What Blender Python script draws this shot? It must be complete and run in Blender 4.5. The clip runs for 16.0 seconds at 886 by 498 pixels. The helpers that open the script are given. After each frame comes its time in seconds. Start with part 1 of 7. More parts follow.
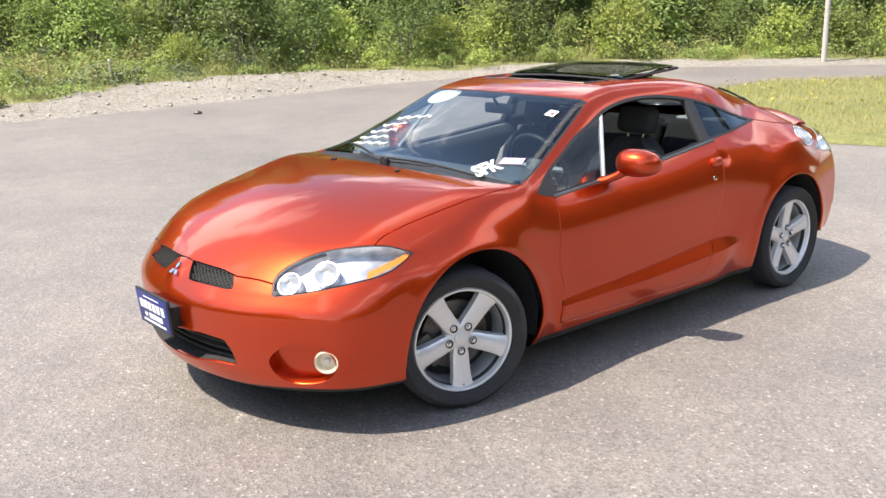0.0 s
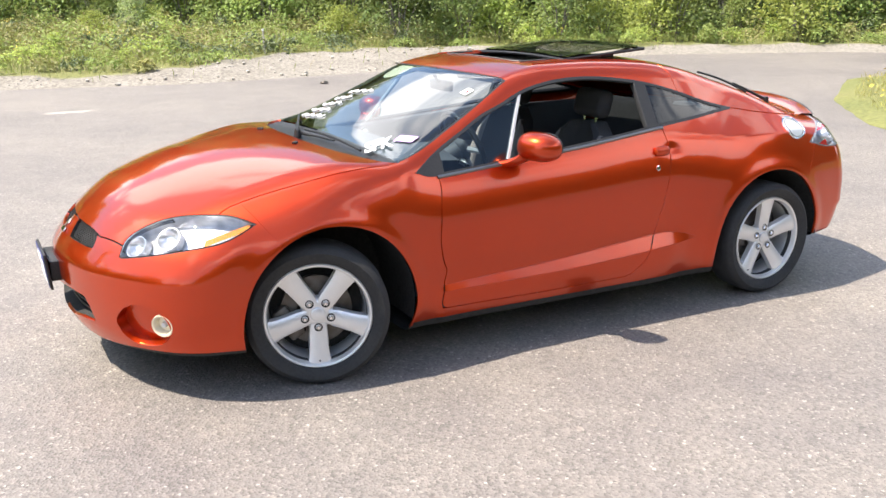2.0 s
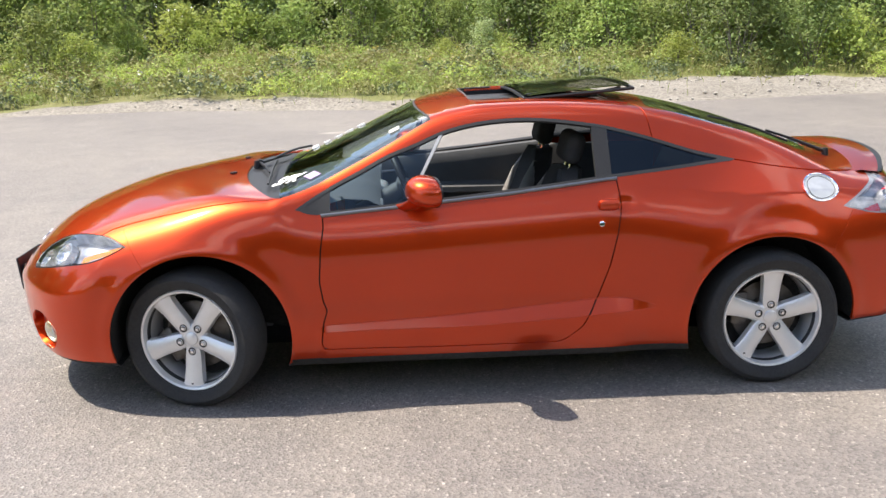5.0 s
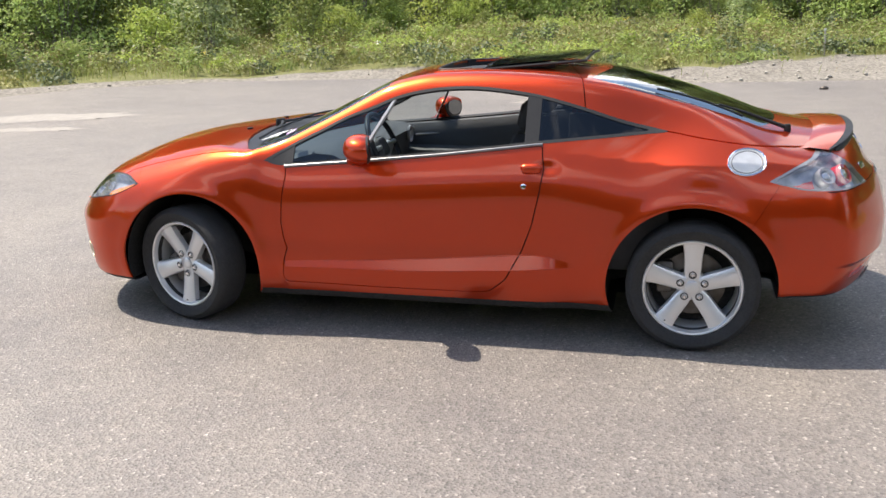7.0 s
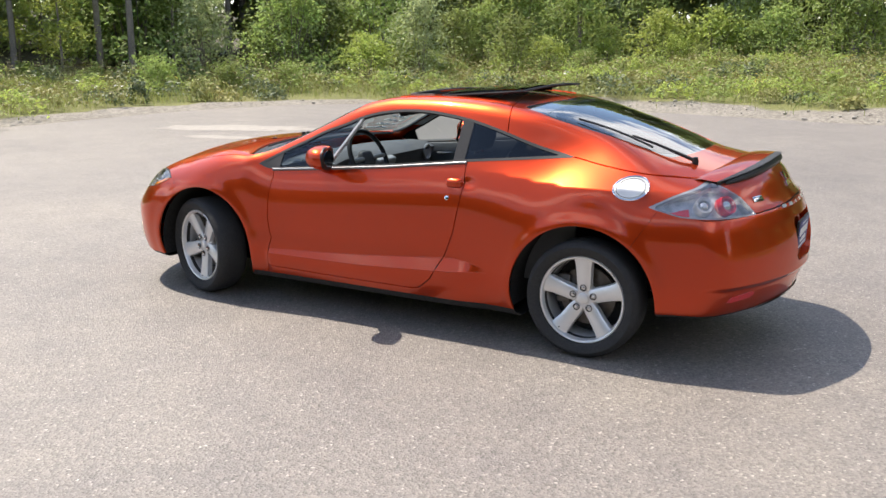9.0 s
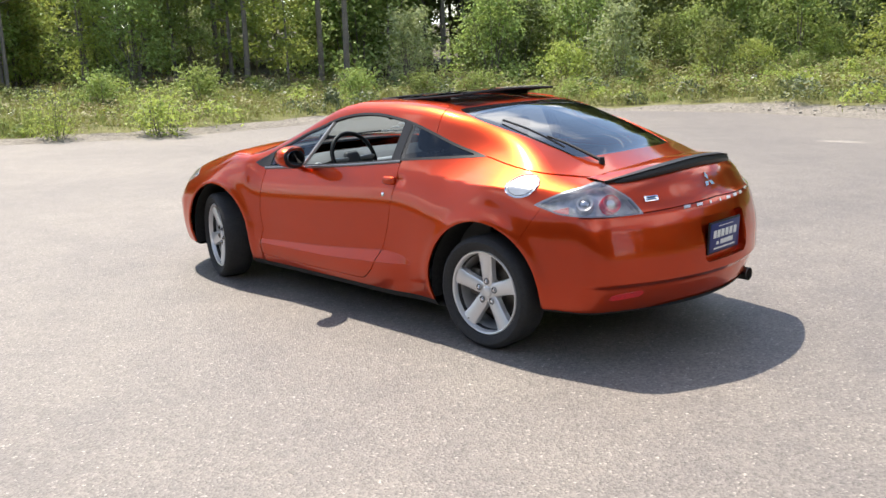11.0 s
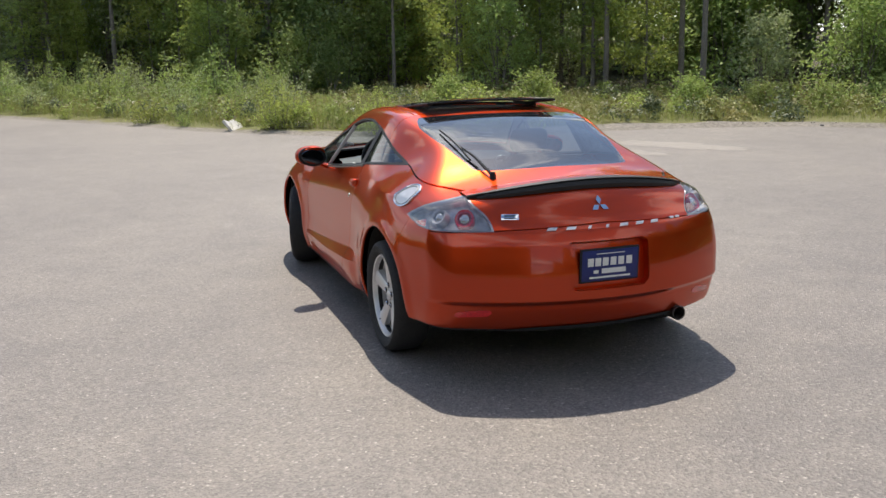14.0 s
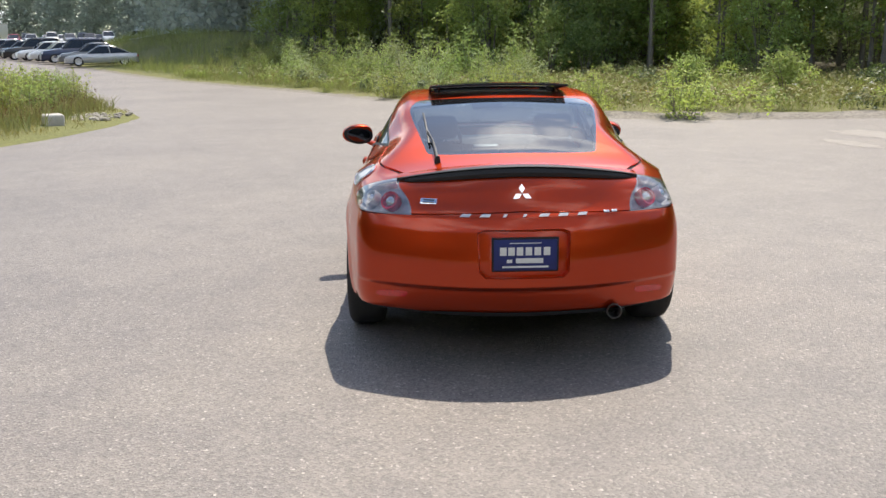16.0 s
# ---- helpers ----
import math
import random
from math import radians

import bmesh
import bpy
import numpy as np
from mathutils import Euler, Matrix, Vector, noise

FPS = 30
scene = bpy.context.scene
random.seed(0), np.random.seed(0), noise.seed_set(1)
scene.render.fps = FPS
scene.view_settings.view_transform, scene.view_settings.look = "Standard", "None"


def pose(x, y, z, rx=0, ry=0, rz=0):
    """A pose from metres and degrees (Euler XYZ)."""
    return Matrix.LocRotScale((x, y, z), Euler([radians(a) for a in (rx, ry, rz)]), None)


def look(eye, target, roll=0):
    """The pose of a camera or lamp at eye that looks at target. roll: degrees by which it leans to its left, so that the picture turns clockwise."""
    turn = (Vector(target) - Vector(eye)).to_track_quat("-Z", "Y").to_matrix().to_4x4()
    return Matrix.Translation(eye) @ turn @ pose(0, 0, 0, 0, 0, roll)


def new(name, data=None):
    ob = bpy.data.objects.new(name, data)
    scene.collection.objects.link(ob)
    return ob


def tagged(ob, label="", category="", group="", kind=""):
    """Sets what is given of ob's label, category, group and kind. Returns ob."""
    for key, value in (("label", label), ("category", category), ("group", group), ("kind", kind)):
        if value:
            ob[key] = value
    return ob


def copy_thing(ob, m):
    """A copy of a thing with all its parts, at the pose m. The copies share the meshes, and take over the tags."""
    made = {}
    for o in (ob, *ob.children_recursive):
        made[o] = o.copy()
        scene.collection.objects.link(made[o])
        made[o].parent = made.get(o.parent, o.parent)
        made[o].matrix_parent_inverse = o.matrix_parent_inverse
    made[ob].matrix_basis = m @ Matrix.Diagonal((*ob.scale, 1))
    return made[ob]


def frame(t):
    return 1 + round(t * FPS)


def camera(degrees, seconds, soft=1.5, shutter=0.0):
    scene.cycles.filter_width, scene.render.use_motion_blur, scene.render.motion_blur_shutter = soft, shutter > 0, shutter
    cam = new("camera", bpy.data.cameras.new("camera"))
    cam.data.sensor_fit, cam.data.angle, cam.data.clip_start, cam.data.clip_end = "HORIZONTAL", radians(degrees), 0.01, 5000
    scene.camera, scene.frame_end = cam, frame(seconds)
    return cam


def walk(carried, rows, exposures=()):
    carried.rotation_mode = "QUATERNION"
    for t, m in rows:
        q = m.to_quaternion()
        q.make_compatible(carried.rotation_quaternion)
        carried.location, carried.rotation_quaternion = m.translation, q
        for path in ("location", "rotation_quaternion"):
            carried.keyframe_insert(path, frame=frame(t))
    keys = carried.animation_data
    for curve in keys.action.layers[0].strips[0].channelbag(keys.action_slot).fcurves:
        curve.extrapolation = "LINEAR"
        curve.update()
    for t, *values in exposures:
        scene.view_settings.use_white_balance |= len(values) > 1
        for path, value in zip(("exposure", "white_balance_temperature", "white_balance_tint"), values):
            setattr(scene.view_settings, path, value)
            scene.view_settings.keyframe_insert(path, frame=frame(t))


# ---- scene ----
# ---- camera: carried once round the coupe's near side ----
cam = camera(51.2, 16.0)
PATH = [
    (0, (3.691, 3.608, 1.646), (2.444, 2.124, 1.153), -1.2),
    (0.5, (3.444, 3.895, 1.641), (2.264, 2.358, 1.148), -0.2),
    (1, (3.198, 4.096, 1.629), (2.113, 2.5, 1.103), -2.1),
    (1.5, (2.887, 4.166, 1.629), (1.903, 2.509, 1.092), 0.3),
    (2, (2.535, 4.299, 1.615), (1.626, 2.6, 1.08), -0.3),
    (2.5, (2.179, 4.44, 1.636), (1.388, 2.681, 1.107), 0.3),
    (3, (1.811, 4.448, 1.612), (1.183, 2.626, 1.076), 0.3),
    (3.5, (1.484, 4.516, 1.627), (1.003, 2.641, 1.122), -0.1),
    (4, (1.104, 4.687, 1.647), (0.786, 2.773, 1.162), 0.3),
    (4.5, (0.782, 4.699, 1.62), (0.575, 2.766, 1.15), -0.2),
    (5, (0.433, 4.702, 1.633), (0.307, 2.763, 1.158), -1.0),
    (5.2, (0.282, 4.745, 1.621), (0.198, 2.804, 1.145), -0.8),
    (7.3, (-1.386, 5.098, 1.628), (-0.836, 3.246, 1.107), -1.8),
    (7.5, (-1.519, 5.123, 1.62), (-0.925, 3.281, 1.113), -2.0),
    (8, (-1.924, 5.093, 1.631), (-1.213, 3.285, 1.155), -2.3),
    (8.5, (-2.414, 5.133, 1.63), (-1.588, 3.365, 1.193), -1.5),
    (8.7, (-2.602, 5.139, 1.645), (-1.725, 3.398, 1.199), -0.9),
    (10.8, (-4.319, 4.434, 1.577), (-2.975, 3.012, 1.165), -1.1),
    (11, (-4.468, 4.35, 1.605), (-3.088, 2.967, 1.175), -1.8),
    (11.5, (-4.835, 4.074, 1.598), (-3.347, 2.808, 1.171), -0.0),
    (12, (-5.158, 3.783, 1.571), (-3.555, 2.657, 1.169), -1.3),
    (12.5, (-5.41, 3.405, 1.587), (-3.746, 2.371, 1.182), -1.1),
    (13, (-5.694, 3.013, 1.59), (-3.952, 2.115, 1.191), -0.6),
    (13.5, (-5.868, 2.608, 1.549), (-4.058, 1.848, 1.161), -1.2),
    (14, (-6.009, 2.172, 1.571), (-4.159, 1.527, 1.173), -1.1),
    (14.5, (-6.172, 1.732, 1.585), (-4.273, 1.246, 1.186), 0.4),
    (15, (-6.255, 1.336, 1.549), (-4.329, 0.975, 1.148), 0.0),
    (15.5, (-6.294, 0.897, 1.557), (-4.357, 0.674, 1.113), -0.0),
    (16, (-6.437, 0.47, 1.582), (-4.485, 0.43, 1.148), -0.8),
]
LIGHT = [(0, 1.31), (2.5, 1.49), (3.5, 1.47), (5, 1.20), (8.5, 0.95), (11, 0.94), (12.5, 0.46), (14.5, 0.38), (16, 0.64)]
walk(cam, [(t, look(eye, target, roll)) for t, eye, target, roll in PATH], LIGHT)

# ---- light: a high summer sun from ahead of the coupe, and the sky ----
SUN = Vector((0.56, -0.16, 1.0)).normalized()
world = bpy.data.worlds.new("sky")
scene.world = world
world.use_nodes = True
sky = world.node_tree.nodes.new("ShaderNodeTexSky")
sky.sky_type, sky.sun_disc = "NISHITA", False
sky.sun_elevation, sky.sun_rotation = math.asin(SUN.z), math.atan2(SUN.x, SUN.y)
sky.air_density, sky.dust_density = 1.0, 0.7
back = world.node_tree.nodes["Background"]
back.inputs["Strength"].default_value = 0.12
nodes, links = world.node_tree.nodes, world.node_tree.links


def wired(kind, **settings):
    n = nodes.new(kind)
    for k, v in settings.items():
        n.inputs[k].default_value = v
    return n


# fair-weather clouds all over the sky, drawn on a level high overhead
spot, parts_of, lift_z = wired("ShaderNodeTexCoord"), wired("ShaderNodeSeparateXYZ"), nodes.new("ShaderNodeMath")
links.new(spot.outputs["Generated"], parts_of.inputs[0])
lift_z.operation = "MAXIMUM"
lift_z.inputs[1].default_value = 0.0
links.new(parts_of.outputs["Z"], lift_z.inputs[0])
more_z = nodes.new("ShaderNodeMath")
more_z.inputs[1].default_value = 0.22
links.new(lift_z.outputs[0], more_z.inputs[0])
flat = nodes.new("ShaderNodeVectorMath")
flat.operation = "DIVIDE"
level = wired("ShaderNodeCombineXYZ", Z=1.0)
both = wired("ShaderNodeCombineXYZ")
links.new(parts_of.outputs["X"], level.inputs[0]), links.new(parts_of.outputs["Y"], level.inputs[1])
for k in range(3):
    links.new(more_z.outputs[0], both.inputs[k])
links.new(level.outputs[0], flat.inputs[0]), links.new(both.outputs[0], flat.inputs[1])
drift = nodes.new("ShaderNodeVectorMath")
drift.inputs[1].default_value = (-1.01, 0.812, 0.0)
links.new(flat.outputs[0], drift.inputs[0])
billow = wired("ShaderNodeTexNoise", Scale=1.7, Detail=9.0, Roughness=0.56, Distortion=0.25)
links.new(drift.outputs[0], billow.inputs["Vector"])
cover = wired("ShaderNodeMapRange", **{"From Min": 0.525, "From Max": 0.61, "To Max": 0.94})
links.new(billow.outputs["Fac"], cover.inputs["Value"])
clouds = nodes.new("ShaderNodeMix")
clouds.data_type = "RGBA"
clouds.inputs[7].default_value = (11.2, 11.1, 11.3, 1)
links.new(cover.outputs[0], clouds.inputs["Factor"]), links.new(sky.outputs["Color"], clouds.inputs[6])
# the haze and the clouds are brighter round the sun
near_sun, glow_power, glow = nodes.new("ShaderNodeVectorMath"), nodes.new("ShaderNodeMath"), nodes.new("ShaderNodeMath")
near_sun.operation, glow_power.operation, glow.operation = "DOT_PRODUCT", "POWER", "MULTIPLY_ADD"
near_sun.inputs[1].default_value = SUN
glow_power.use_clamp = True
glow_power.inputs[1].default_value, glow.inputs[1].default_value, glow.inputs[2].default_value = 11.0, 0.55, 1.0
links.new(spot.outputs["Generated"], near_sun.inputs[0]), links.new(near_sun.outputs["Value"], glow_power.inputs[0]), links.new(glow_power.outputs[0], glow.inputs[0])
bright = nodes.new("ShaderNodeVectorMath")
bright.operation = "SCALE"
links.new(clouds.outputs[2], bright.inputs[0]), links.new(glow.outputs[0], bright.inputs["Scale"])
links.new(bright.outputs[0], back.inputs["Color"])
lamp = bpy.data.lights.new("sun", "SUN")
lamp.energy, lamp.angle, lamp.color = 4.1, radians(0.53), (1.0, 0.90, 0.765)
sun = new("sun", lamp)
sun.matrix_world = look(SUN * 60, (0, 0, 0))

# ---- materials ----
def material(name, base, rough=0.6, metal=0.0, second=None, scale=8.0, fine=0.0, fine_scale=120.0, bump=0.0, bump_scale=60.0,
             coat=0.0, spread=0.0, alpha=1.0, transmission=0.0, emission=0.0, spec=0.5, detail=6.0, back_light=0.0):
    """A node material: a base colour mixed with a second one by noise, a finer grain, a relief and a spread between objects."""
    m = bpy.data.materials.new(name)
    m.use_nodes = True
    t = m.node_tree
    b = t.nodes["Principled BSDF"]
    b.inputs["Base Color"].default_value = (*base, 1)
    b.inputs["Roughness"].default_value, b.inputs["Metallic"].default_value = rough, metal
    b.inputs["Coat Weight"].default_value, b.inputs["Coat Roughness"].default_value = coat, 0.03
    b.inputs["Transmission Weight"].default_value, b.inputs["Specular IOR Level"].default_value = transmission, spec
    if emission:
        b.inputs["Emission Color"].default_value, b.inputs["Emission Strength"].default_value = (*base, 1), emission
    place = t.nodes.new("ShaderNodeTexCoord").outputs["Object"]
    colour = None

    def noise_node(size, d=detail):
        n = t.nodes.new("ShaderNodeTexNoise")
        n.inputs["Scale"].default_value, n.inputs["Detail"].default_value = size, d
        t.links.new(place, n.inputs["Vector"])
        return n.outputs["Fac"]

    def mixed(fac, a, other, low=0.35, high=0.65):
        r = t.nodes.new("ShaderNodeMapRange")
        r.inputs["From Min"].default_value, r.inputs["From Max"].default_value = low, high
        t.links.new(fac, r.inputs["Value"])
        x = t.nodes.new("ShaderNodeMix")
        x.data_type = "RGBA"
        t.links.new(r.outputs["Result"], x.inputs["Factor"])
        for slot, v in ((6, a), (7, other)):
            if isinstance(v, tuple):
                x.inputs[slot].default_value = (*v, 1)
            else:
                t.links.new(v, x.inputs[slot])
        return x.outputs[2]
    if second:
        colour = mixed(noise_node(scale), base, second)
    if fine:
        dark = tuple(c * (1 - fine) for c in base)
        light = tuple(min(1, c * (1 + fine)) for c in base)
        grain = mixed(noise_node(fine_scale, 3), dark, light, 0.38, 0.62)
        if colour is None:
            colour = grain
        else:
            x = t.nodes.new("ShaderNodeMix")
            x.data_type = "RGBA"
            x.inputs["Factor"].default_value = 0.5
            t.links.new(colour, x.inputs[6]), t.links.new(grain, x.inputs[7])
            colour = x.outputs[2]
    if spread:
        info = t.nodes.new("ShaderNodeObjectInfo")
        island = t.nodes.new("ShaderNodeNewGeometry")
        h = t.nodes.new("ShaderNodeHueSaturation")
        add = t.nodes.new("ShaderNodeMath")
        add.operation = "ADD"
        t.links.new(info.outputs["Random"], add.inputs[0]), t.links.new(island.outputs["Random Per Island"], add.inputs[1])
        for slot, low, high in (("Value", 1 - spread, 1 + spread), ("Hue", 0.5 - spread * 0.05, 0.5 + spread * 0.05)):
            r = t.nodes.new("ShaderNodeMapRange")
            r.inputs["From Max"].default_value = 2.0
            r.inputs["To Min"].default_value, r.inputs["To Max"].default_value = low, high
            t.links.new(add.outputs[0], r.inputs["Value"]), t.links.new(r.outputs["Result"], h.inputs[slot])
        h.inputs["Color"].default_value = (*base, 1)
        if colour is not None:
            t.links.new(colour, h.inputs["Color"])
        colour = h.outputs["Color"]
    if colour is not None:
        t.links.new(colour, b.inputs["Base Color"])
    if bump:
        n = t.nodes.new("ShaderNodeBump")
        n.inputs["Strength"].default_value, n.inputs["Distance"].default_value = bump, 0.01
        t.links.new(noise_node(bump_scale, 4), n.inputs["Height"]), t.links.new(n.outputs["Normal"], b.inputs["Normal"])
    if back_light:
        s = t.nodes.new("ShaderNodeBsdfTranslucent")
        s.inputs["Color"].default_value = (*base, 1)
        if colour is not None:
            t.links.new(colour, s.inputs["Color"])
        x = t.nodes.new("ShaderNodeMixShader")
        x.inputs["Fac"].default_value = back_light
        t.links.new(b.outputs[0], x.inputs[1]), t.links.new(s.outputs[0], x.inputs[2])
        t.links.new(x.outputs[0], t.nodes["Material Output"].inputs["Surface"])
    return m


def glass(name, tint, mirror=1.0, face_on=0.10):
    """Thin sheet glass: it lets light straight through, tinted, and mirrors by its angle."""
    m = bpy.data.materials.new(name)
    m.use_nodes = True
    t = m.node_tree
    t.nodes.remove(t.nodes["Principled BSDF"])
    through_it, shine = t.nodes.new("ShaderNodeBsdfTransparent"), t.nodes.new("ShaderNodeBsdfGlossy")
    through_it.inputs["Color"].default_value = (*tint, 1)
    shine.inputs["Color"].default_value, shine.inputs["Roughness"].default_value = (mirror, mirror, mirror, 1), 0.01
    edge, mix = t.nodes.new("ShaderNodeLayerWeight"), t.nodes.new("ShaderNodeMixShader")
    edge.inputs["Blend"].default_value = 0.5
    curve_up, gloss = t.nodes.new("ShaderNodeMath"), t.nodes.new("ShaderNodeMath")
    curve_up.operation, gloss.operation = "POWER", "MULTIPLY_ADD"
    curve_up.inputs[1].default_value = 4.3
    gloss.inputs[1].default_value, gloss.inputs[2].default_value = 1 - face_on, face_on
    t.links.new(edge.outputs["Facing"], curve_up.inputs[0]), t.links.new(curve_up.outputs[0], gloss.inputs[0])
    t.links.new(gloss.outputs[0], mix.inputs[0]), t.links.new(through_it.outputs[0], mix.inputs[1]), t.links.new(shine.outputs[0], mix.inputs[2])
    t.links.new(mix.outputs[0], t.nodes["Material Output"].inputs["Surface"])
    return m


PAINT = material("orange_pearl_paint", (0.50, 0.044, 0.006), 0.36, 0.90, second=(0.46, 0.040, 0.006), scale=3, fine=0.10, fine_scale=900, coat=1.0)
PAINT.node_tree.nodes["Principled BSDF"].inputs["Specular Tint"].default_value = (1.0, 0.55, 0.40, 1)
PAINT.node_tree.nodes["Principled BSDF"].inputs["Coat IOR"].default_value = 1.43
PAINT.node_tree.nodes["Principled BSDF"].inputs["Coat Roughness"].default_value = 0.06
BLACK = material("black_trim", (0.022, 0.022, 0.023), 0.45, fine=0.3, fine_scale=300, spec=0.3)
GLOSS_BLACK = material("gloss_black_trim", (0.010, 0.010, 0.011), 0.10, second=(0.014, 0.014, 0.015), scale=9, coat=1.0)
# near-black for joints and hollows; also paints the shade behind the spokes
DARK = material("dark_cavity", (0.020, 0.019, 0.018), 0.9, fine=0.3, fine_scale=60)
RUBBER = material("tyre_rubber", (0.022, 0.022, 0.023), 0.82, second=(0.034, 0.032, 0.029), scale=14, fine=0.3, fine_scale=90, bump=0.3, bump_scale=160)
ALLOY = material("silver_alloy", (0.74, 0.735, 0.73), 0.34, 0.55, second=(0.66, 0.655, 0.645), scale=12, fine=0.05, fine_scale=500)
SATIN = material("satin_dark_metal", (0.22, 0.22, 0.225), 0.30, 1.0, second=(0.17, 0.17, 0.175), scale=15, fine=0.1, fine_scale=400)
CHROME = material("chrome", (0.82, 0.82, 0.82), 0.08, 1.0, second=(0.76, 0.76, 0.78), scale=20)
REFLECTOR_SILVER = material("silvered_lamp_bowl", (0.66, 0.67, 0.69), 0.28, 0.75, second=(0.40, 0.41, 0.44), scale=26)
TAIL_CHROME = material("smoked_lamp_chrome", (0.74, 0.74, 0.75), 0.36, 0.4, second=(0.46, 0.465, 0.48), scale=30)
LAMP_EDGE = material("grey_lamp_edge", (0.34, 0.345, 0.36), 0.3, 0.6, second=(0.26, 0.265, 0.28), scale=20)
LAMP_CHROME = material("bright_lamp_chrome", (0.82, 0.82, 0.83), 0.2, 0.8, second=(0.62, 0.63, 0.65), scale=25)
MIRROR = material("dark_mirror_glass", (0.22, 0.23, 0.24), 0.04, 1.0, second=(0.2, 0.21, 0.22), scale=6)
MATT = material("matt_black_trim", (0.020, 0.020, 0.021), 0.55, fine=0.3, fine_scale=300, spec=0.4)
STEEL = material("dull_steel", (0.16, 0.15, 0.14), 0.5, 0.8, second=(0.10, 0.085, 0.07), scale=18)
GLASS = glass("window_glass", (0.62, 0.68, 0.70), face_on=0.05)
SCREEN = glass("laminated_screen", (0.62, 0.71, 0.74), face_on=0.04)
REAR_TINT = glass("dark_rear_glass", (0.20, 0.235, 0.25), face_on=0.12)
TINT = glass("tinted_glass", (0.15, 0.17, 0.185), face_on=0.045)
LENS = glass("clear_lens", (0.95, 0.95, 0.95), face_on=0.05)
TAIL_LENS = glass("smoked_lens", (0.80, 0.80, 0.81), face_on=0.11)
AMBER = material("amber_lens", (0.85, 0.28, 0.02), 0.15, 0.0, coat=1.0, second=(0.7, 0.2, 0.01), scale=90)
RED_LENS = material("red_lens", (0.70, 0.022, 0.022), 0.15, 0.0, coat=1.0, second=(0.55, 0.015, 0.018), scale=90)
TAIL_RED = material("deep_red_lens", (0.74, 0.014, 0.028), 0.15, 0.0, coat=1.0, second=(0.60, 0.010, 0.02), scale=90)
FABRIC = material("charcoal_seat_fabric", (0.042, 0.040, 0.041), 0.95, second=(0.055, 0.052, 0.051), scale=30, fine=0.3, fine_scale=500, bump=0.4, bump_scale=400)
FABRIC_GREY = material("grey_seat_fabric", (0.26, 0.245, 0.23), 0.95, second=(0.21, 0.20, 0.19), scale=30, fine=0.2, fine_scale=500, bump=0.4, bump_scale=400)
PLASTIC = material("grey_dash_plastic", (0.085, 0.087, 0.092), 0.6, second=(0.105, 0.107, 0.11), scale=12, fine=0.15, fine_scale=600, bump=0.15, bump_scale=600)
SILVER = material("silver_plastic", (0.45, 0.45, 0.45), 0.4, 0.3, second=(0.40, 0.40, 0.40), scale=20)
WHITE = material("white_vinyl", (0.80, 0.80, 0.78), 0.5, second=(0.72, 0.72, 0.70), scale=30)
FUEL_CAP = material("brushed_fuel_cap", (0.66, 0.655, 0.64), 0.34, 0.7, second=(0.58, 0.575, 0.56), scale=25)
PLATE_BLUE = material("plate_blue", (0.010, 0.02, 0.13), 0.4, second=(0.013, 0.025, 0.16), scale=25)
PURPLE = material("lilac_vinyl", (0.45, 0.30, 0.55), 0.5, second=(0.40, 0.25, 0.5), scale=60)

# ---- the coupe's body surface: a smooth closed form, solved along rays from a spine ----
def curve(points):
    """A smooth monotone curve through (x, value) points, for arrays."""
    xs, vs = np.array(sorted(points), float).T
    d = np.diff(vs) / np.diff(xs)
    m = np.concatenate(([d[0]], np.where(d[1:] * d[:-1] > 0, 2 * d[1:] * d[:-1] / (d[1:] + d[:-1] + 1e-12), 0), [d[-1]]))

    def at(x):
        x = np.clip(np.asarray(x, float), xs[0], xs[-1])
        i = np.clip(np.searchsorted(xs, x) - 1, 0, len(xs) - 2)
        h = xs[i + 1] - xs[i]
        t = (x - xs[i]) / h
        return ((2 * t ** 3 - 3 * t ** 2 + 1) * vs[i] + (t ** 3 - 2 * t ** 2 + t) * h * m[i]
                + (3 * t ** 2 - 2 * t ** 3) * vs[i + 1] + (t ** 3 - t ** 2) * h * m[i + 1])
    return at


def smax(a, b, k):
    h = np.clip(0.5 + 0.5 * (a - b) / k, 0, 1)
    return b + (a - b) * h + k * h * (1 - h)


def step(x):
    x = np.clip(x, 0, 1)
    return x * x * (3 - 2 * x)


TOP = curve([(2.35, 0.42), (2.2, 0.575), (2.1, 0.665), (2.0, 0.735), (1.83, 0.82), (1.53, 0.912), (1.3, 0.944), (1.12, 0.953), (1.05, 0.952),
             (0.95, 0.948), (0.89, 0.960), (0.83, 0.979), (0.75, 1.012), (0.6, 1.086), (0.37, 1.194), (0.26, 1.240), (0.15, 1.269), (0.0, 1.290), (-0.3, 1.298), (-0.6, 1.289), (-0.9, 1.255),
             (-1.2, 1.182), (-1.45, 1.10), (-1.65, 1.028), (-1.8, 0.998), (-2.0, 0.972), (-2.2, 0.94)])
SWEEP = curve([(2.3, 0.0), (1.25, 0.0), (0.9, 0.04), (0.3, 0.12), (0.0, 0.1), (-0.6, 0.0), (-2.2, 0.0)])
CROWN = curve([(2.3, 0.24), (1.5, 0.15), (1.1, 0.05), (0.9, 0.05), (0.5, 0.065), (0.2, 0.05), (-0.5, 0.07), (-0.9, 0.12), (-1.2, 0.17), (-1.7, 0.2), (-2.2, 0.18)])
WIDE = curve([(2.2, 0.82), (1.9, 0.85), (1.6, 0.885), (1.29, 0.895), (0.9, 0.88), (0.4, 0.872), (0.0, 0.868), (-0.5, 0.866), (-0.9, 0.88),
              (-1.29, 0.882), (-1.6, 0.857), (-1.9, 0.808), (-2.2, 0.745)])
